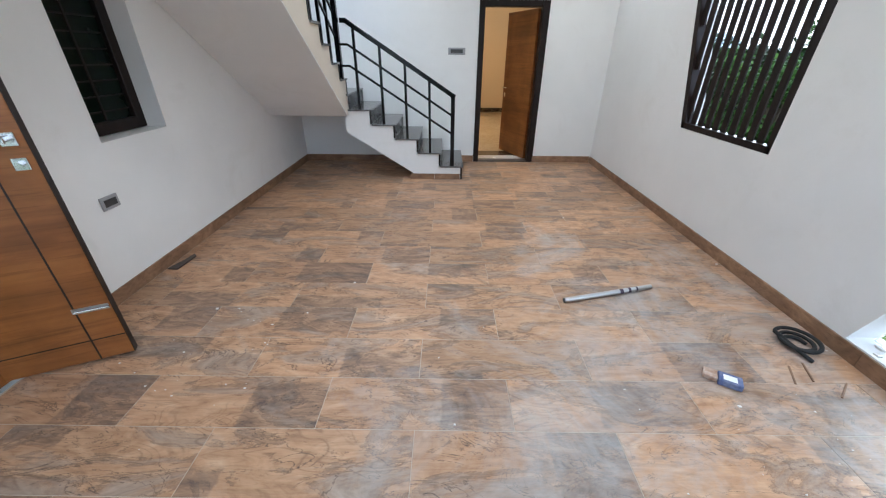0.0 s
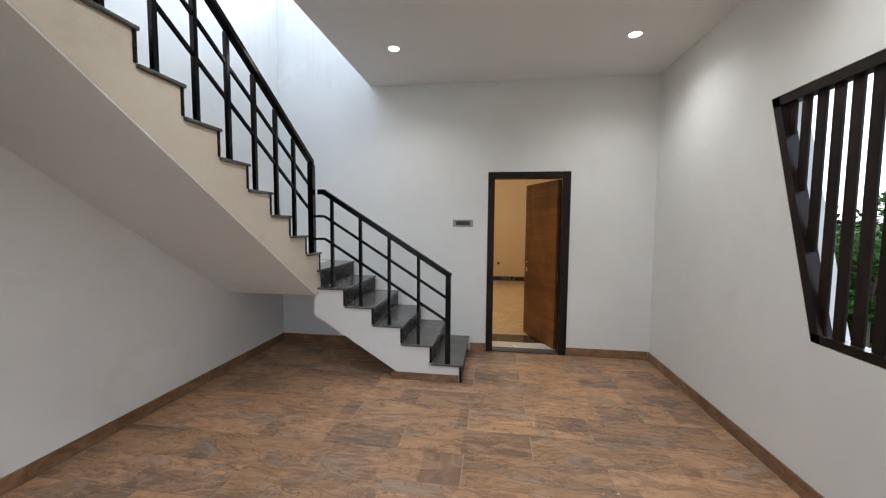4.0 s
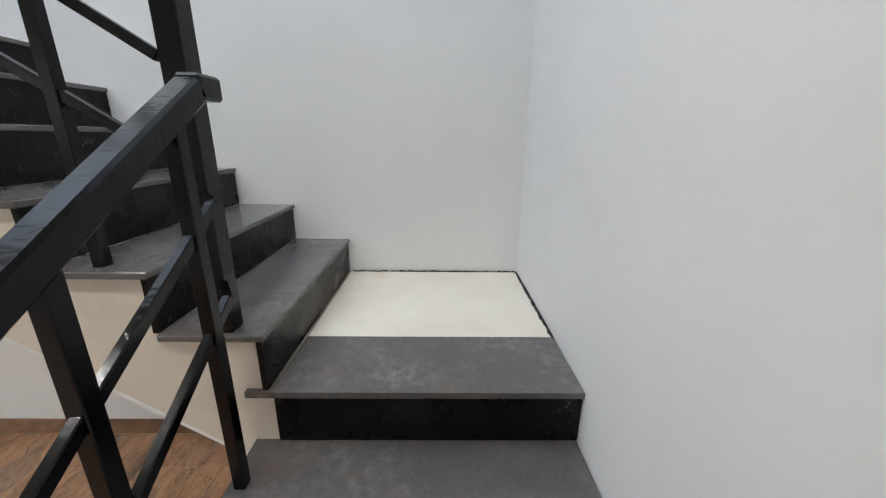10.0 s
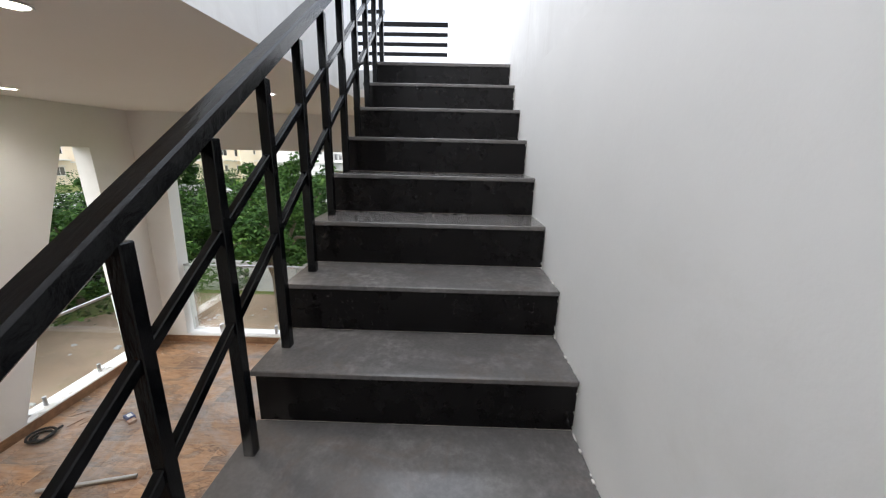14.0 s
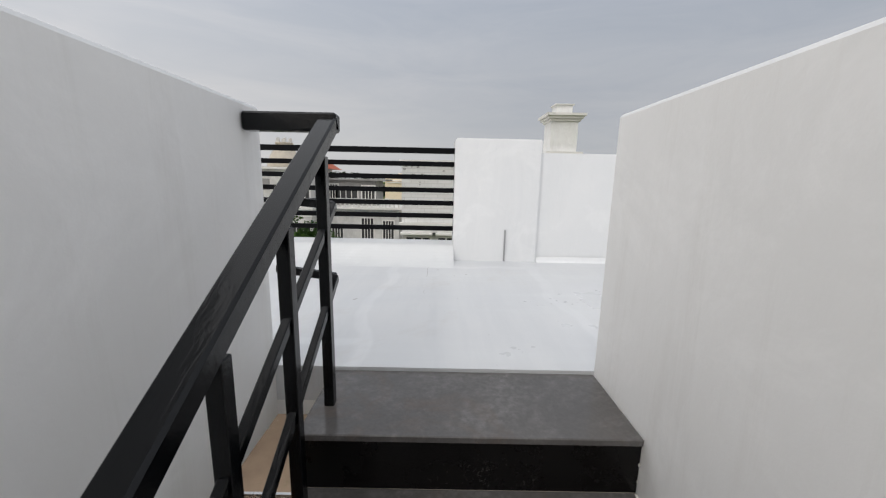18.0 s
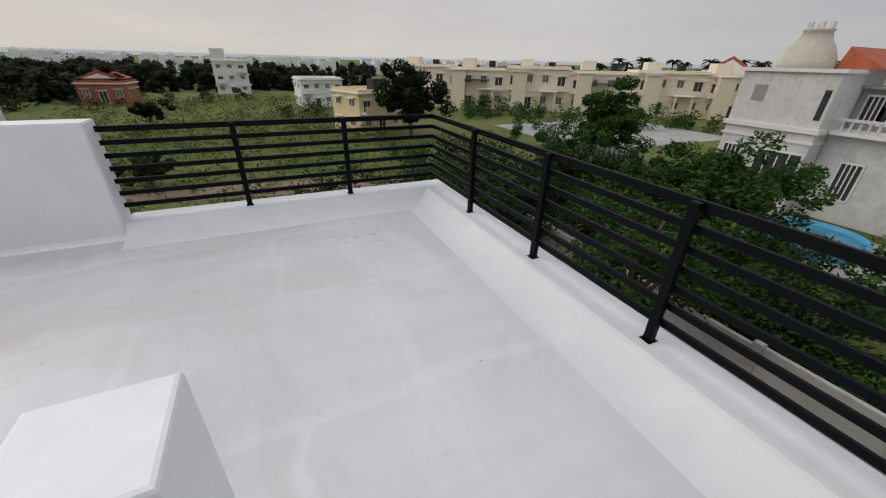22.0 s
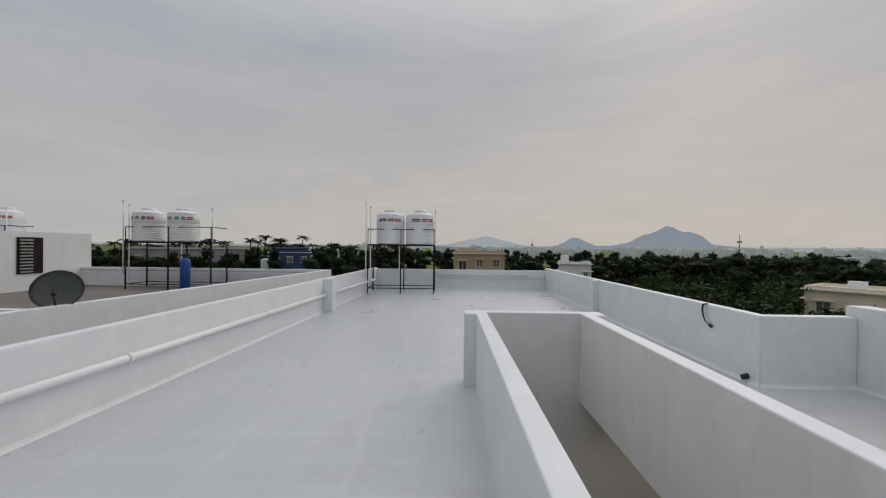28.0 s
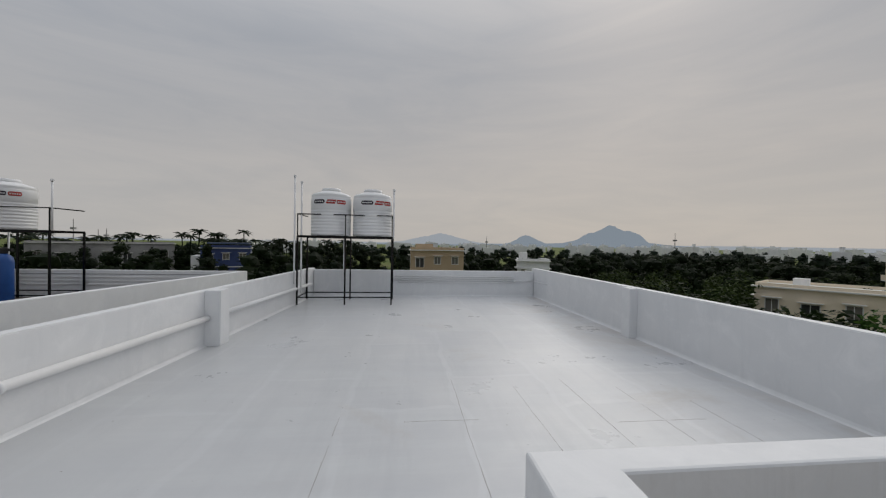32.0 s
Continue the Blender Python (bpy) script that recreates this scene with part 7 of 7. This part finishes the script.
for x, z, w_, h_ in ((7.2, 2.3, 1.1, 1.2), (9.2, 2.2, 2.0, 0.9), (5.2, -1.4, 0.9, 2.0), (7.0, -1.2, 1.0, 2.0), (9.6, -1.9, 0.9, 2.0), (12.6, -1.3, 2.3, 1.6), (15.3, -1.3, 1.0, 1.6), (10.4, 2.3, 0.9, 1.3)):
    y = -36.25 if z > 1.7 else (-34.65 if x < 11.2 else -33.25)
    wn_ = part("window", boxes((x - w_ / 2 - 0.1, y, z + G - 0.1, x + w_ / 2 + 0.1, y + 0.1, z + h_ + G + 0.1)), M_TRIM, om)
    part("pane", boxes((x - w_ / 2, y + 0.08, z + G, x + w_ / 2, y + 0.12, z + h_ + G)), M_GLASSSHADE, wn_)
    for k in range(1, 4):
        part("grille_bar", boxes((x - w_ / 2 + w_ * k / 4 - 0.03, y + 0.121, z + G, x - w_ / 2 + w_ * k / 4 + 0.03, y + 0.14, z + h_ + G)), M_TRIM, wn_)

# windowless white hall with a chimney-like tower
hl = thing("white_hall", "tall white brick hall with a square tower", "house", (0, 0, GROUND))
part("wall", boxes((-7.2, -36, 0, 3.35, -28.2, 5.25 + G)), M_HALL, hl, "white painted brickwork")
part("cornice", boxes((-7.3, -36.1, 5.25 + G, 3.5, -28.0, 5.42 + G)), M_TRIM, hl)
rg = random.Random(15)
for i in range(46):
    x, z = rg.uniform(-7.0, 3.2), 5.15 - rg.random() ** 2.2 * 1.5
    q = rg.uniform(0.03, 0.10)
    part("putlog_hole", boxes((x - q, -28.205, z - 0.05 + G, x + q, -28.19, z + 0.03 + G)), M_HGREY, hl)
part("roof_vent", boxes((-2.4, -32.6, 5.42 + G, -1.7, -31.9, 6.0 + G)), M_HWHITE, hl)
part("roof_vent_cap", boxes((-2.55, -32.75, 6.0 + G, -1.55, -31.75, 6.12 + G)), M_HWHITE, hl)
part("string_course", boxes((-7.3, -28.2, 1.0 + G, 3.5, -27.95, 1.25 + G)), M_TRIM, hl)
for k, x in enumerate((2.2, 0.0, -2.2, -4.4)):
    wn_ = part("window", boxes((x - 0.95, -28.2, -1.6 + G, x + 0.95, -28.1, 0.35 + G)), M_TRIM, hl)
    part("pane", boxes((x - 0.8, -28.12, -1.45 + G, x + 0.8, -28.07, 0.2 + G)), M_GLASSSHADE, wn_)
    for q in (-0.27, 0.27):
        part("mullion", boxes((x + q - 0.05, -28.068, -1.45 + G, x + q + 0.05, -28.03, 0.2 + G)), M_TRIM, wn_)
    part("sunshade", boxes((x - 1.2, -28.2, 0.45 + G, x + 1.2, -27.6, 0.55 + G)), M_TRIM, hl)
tw = part("tower", boxes((-8.6, -30.6, 0, -6.5, -28.6, 6.0 + G)), M_HWHITE, hl)
part("tower_cornice", boxes((-8.8, -30.8, 6.0 + G, -6.3, -28.4, 6.2 + G)), M_TRIM, tw)
part("tower_stage", boxes((-8.45, -30.45, 6.2 + G, -6.65, -28.75, 8.2 + G)), M_HWHITE, tw)
for k, (o, z) in enumerate(((0.12, 8.2), (0.26, 8.36), (0.40, 8.52))):
    part("tower_cornice", boxes((-8.45 - o, -30.45 - o, z + G, -6.65 + o, -28.75 + o, z + 0.16 + G)), M_TRIM, tw)
part("tower_cap", boxes((-8.1, -30.1, 8.68 + G, -7.0, -29.1, 9.3 + G)), M_HWHITE, tw)
part("tower_cap", boxes((-8.2, -30.2, 9.3 + G, -6.9, -29.0, 9.36 + G)), M_TRIM, tw)
for z, s_ in ((4.0, 0.5), (5.4, 0.28)):
    pn_ = part("ornament_panel", boxes((-7.5 - s_, -28.6, z - s_ + G, -7.5 + s_, -28.55, z + s_ + G)), M_HGREY, tw, "carved grey panel")
    bm = bmesh.new()
    for j in range(8):
        a_ = j * math.tau / 8
        c_ = Vector((-7.5 + 0.55 * s_ * math.cos(a_), -28.54, z + G + 0.55 * s_ * math.sin(a_)))
        bmesh.ops.create_icosphere(bm, subdivisions=1, radius=0.26 * s_, matrix=Matrix.Translation(c_) @ Matrix.Diagonal((1, 0.3, 1, 1)))
    part("carving", bm, M_HWHITE, pn_)
bm = boxes((-26, -27.3, GROUND, -7.4, -27.1, -1.4))
solid("shed_fence", bm, M_HGREY, "grey sheet metal fence", "fence")
sf = thing("sheet_fence", "pale corrugated sheet fence by the garden", "fence")
for i in range(16):
    part("sheet", boxes((15.5 + i * 0.28, -23.5 + 0.10 * i, GROUND, 15.74 + i * 0.28, -23.44 + 0.10 * i, 0.5 - 0.04 * (i % 3))), M_HGREY, sf)
sp_ = thing("garden_pool", "round blue pool in a paved court", "pool", (8.2, -29.3, GROUND))
bm = bmesh.new()
lathe(bm, [(2.2, 0.0), (2.2, 0.75), (2.05, 0.75), (2.05, 0.1), (0.0, 0.1)], 32)
part("basin", bm, M_POOL, sp_, "", True)
bm = bmesh.new()
lathe(bm, [(2.04, 0.55), (0.0, 0.552)], 32)
part("water", bm, M_WATER, sp_)
bm = boxes((29.0, -60.0, GROUND - 0.1, 48.0, -35.0, GROUND + 0.03))
solid("paved_yard", bm, M_CONCRETE, "grey concrete yard before the terrace", "pavement", kind="structure")
bm = boxes((4.0, -33.0, GROUND - 0.1, 17.0, -25.5, GROUND + 0.03))
solid("paved_court", bm, M_CONCRETE, "grey paved court round the pool", "pavement", kind="structure")

# ---- far town and hills ----
bm = bmesh.new()
r = random.Random(83)
for i in range(300):
    a = radians(r.uniform(-25, 62)) if i < 170 else radians(r.uniform(62, 130))
    d = r.uniform(230, 620)
    x, y = d * math.sin(a), d * math.cos(a)
    w_, h_ = r.uniform(4, 10), (r.uniform(5, 8.5) if i < 170 else r.uniform(4.5, 7.0)) * (0.85 + d / 1100)
    box(bm, x - w_ / 2, y - w_ / 2, GROUND, x + w_ / 2, y + w_ / 2, GROUND + h_)
    if r.random() < 0.6:
        box(bm, x - w_ * 0.3, y - w_ * 0.3, GROUND + h_, x, y, GROUND + h_ + r.uniform(1, 2.2))
    for k in range(3):
        zz = GROUND + 1.2 + k * 2.6
        if zz + 1.4 < GROUND + h_:
            box(bm, x - w_ * 0.51, y - w_ * 0.51, zz + 1.5, x + w_ * 0.51, y + w_ * 0.51, zz + 1.7)
solid("far_town", bm, M_HWHITE, "far white houses of the town", "houses", kind="stuff")
bm = bmesh.new()
for a, d, h_ in ((38.5, 330, 17), (12.8, 330, 13), (-39.5, 320, 17), (-37.5, 325, 11), (-36.8, 330, 12)):
    x, y = d * math.sin(radians(a)), d * math.cos(radians(a))
    tube(bm, (x, y, GROUND), (x, y, GROUND + h_ + 3), 0.5, 0.15, 5)
    box(bm, x - 1, y - 1, GROUND + h_ * 0.8, x + 1, y + 1, GROUND + h_ * 0.8 + 1.2)
solid("far_masts", bm, M_HGREY, "far telephone masts", "masts", kind="stuff")
# distance haze is put into the hills as a glowing colour
def haze_glow(name, color):
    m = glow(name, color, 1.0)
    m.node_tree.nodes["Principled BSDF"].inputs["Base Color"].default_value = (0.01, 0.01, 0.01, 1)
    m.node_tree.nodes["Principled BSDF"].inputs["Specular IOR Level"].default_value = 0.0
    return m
M_HILL = haze_glow("haze_glow_hills", (0.225, 0.262, 0.300))
M_HILL2 = haze_glow("haze_glow_hills_pale", (0.320, 0.345, 0.372))
def ridge(name, mat, profile, dist, seed):
    """A mountain range: heights along a ring, with ragged crests and sloping flanks."""
    r = random.Random(seed)
    bm = bmesh.new()
    az = np.linspace(profile[0][0], profile[-1][0], 160)
    hs = np.interp(az, [p[0] for p in profile], [p[1] for p in profile])
    rows = []
    for a, h in zip(az, hs):
        n = noise.fractal(Vector((a * 0.9, seed, 0)), 1.0, 2.0, 6) * 0.09 * h
        c, s = math.cos(radians(a)), math.sin(radians(a))
        rows.append([bm.verts.new((s * (dist - 500), c * (dist - 500), GROUND - 5)), bm.verts.new((s * dist, c * dist, max(h + n, 2))), bm.verts.new((s * (dist + 400), c * (dist + 400), GROUND - 5))])
    for p, q in zip(rows, rows[1:]):
        bm.faces.new((p[0], q[0], q[1], p[1]))
        bm.faces.new((p[1], q[1], q[2], p[2]))
    return solid(name, bm, mat, "hazy blue hills on the horizon", "hills", kind="structure")
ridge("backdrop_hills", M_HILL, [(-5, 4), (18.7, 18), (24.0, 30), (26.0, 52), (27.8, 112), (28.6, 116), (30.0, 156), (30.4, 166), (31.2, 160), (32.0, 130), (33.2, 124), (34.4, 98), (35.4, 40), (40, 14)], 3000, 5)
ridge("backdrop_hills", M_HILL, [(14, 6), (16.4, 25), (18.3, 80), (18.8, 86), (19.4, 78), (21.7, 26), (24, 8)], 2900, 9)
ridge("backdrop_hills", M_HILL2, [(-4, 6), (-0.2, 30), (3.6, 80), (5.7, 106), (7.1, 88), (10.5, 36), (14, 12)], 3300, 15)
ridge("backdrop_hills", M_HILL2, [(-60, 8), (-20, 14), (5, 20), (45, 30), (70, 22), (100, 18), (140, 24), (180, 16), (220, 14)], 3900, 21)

# ---- floor tiles, last ----
TW, TD = 0.90, 0.2955
meshes = {}
y_top = -3.784 + TD * 13
j = 0
y = y_top
while y > FRONT:
    y0, y1 = max(y - TD, FRONT + 0.0125), min(y, -0.0125)
    x = 2.05 - TW * 3 + (TW / 2 if j % 2 else 0)
    while x < W:
        x0, x1 = max(x, 0.0125), min(x + TW, W - 0.0125)
        if x1 - x0 > 0.03 and y1 - y0 > 0.03:
            key = (round(x1 - x0, 3), round(y1 - y0, 3))
            if key not in meshes:
                hw, hd = key[0] / 2 - 0.0012, key[1] / 2 - 0.0012
                bm = bmesh.new()
                lo = [bm.verts.new((sx * hw, sy * hd, -0.010)) for sx, sy in ((-1, -1), (1, -1), (1, 1), (-1, 1))]
                mi = [bm.verts.new((sx * hw, sy * hd, -0.0012)) for sx, sy in ((-1, -1), (1, -1), (1, 1), (-1, 1))]
                hi = [bm.verts.new((sx * (hw - 0.0012), sy * (hd - 0.0012), 0.0)) for sx, sy in ((-1, -1), (1, -1), (1, 1), (-1, 1))]
                bm.faces.new(hi)
                for a, b in ((lo, mi), (mi, hi)):
                    for i in range(4):
                        bm.faces.new((a[i], a[(i + 1) % 4], b[(i + 1) % 4], b[i]))
                meshes[key] = made("tile", bm, M_TILE)
            t = new("tile", meshes[key])
            t.location = ((x0 + x1) / 2, (y0 + y1) / 2, 0.0)
            t.parent = floor
        x += TW
    y -= TD
    j += 1
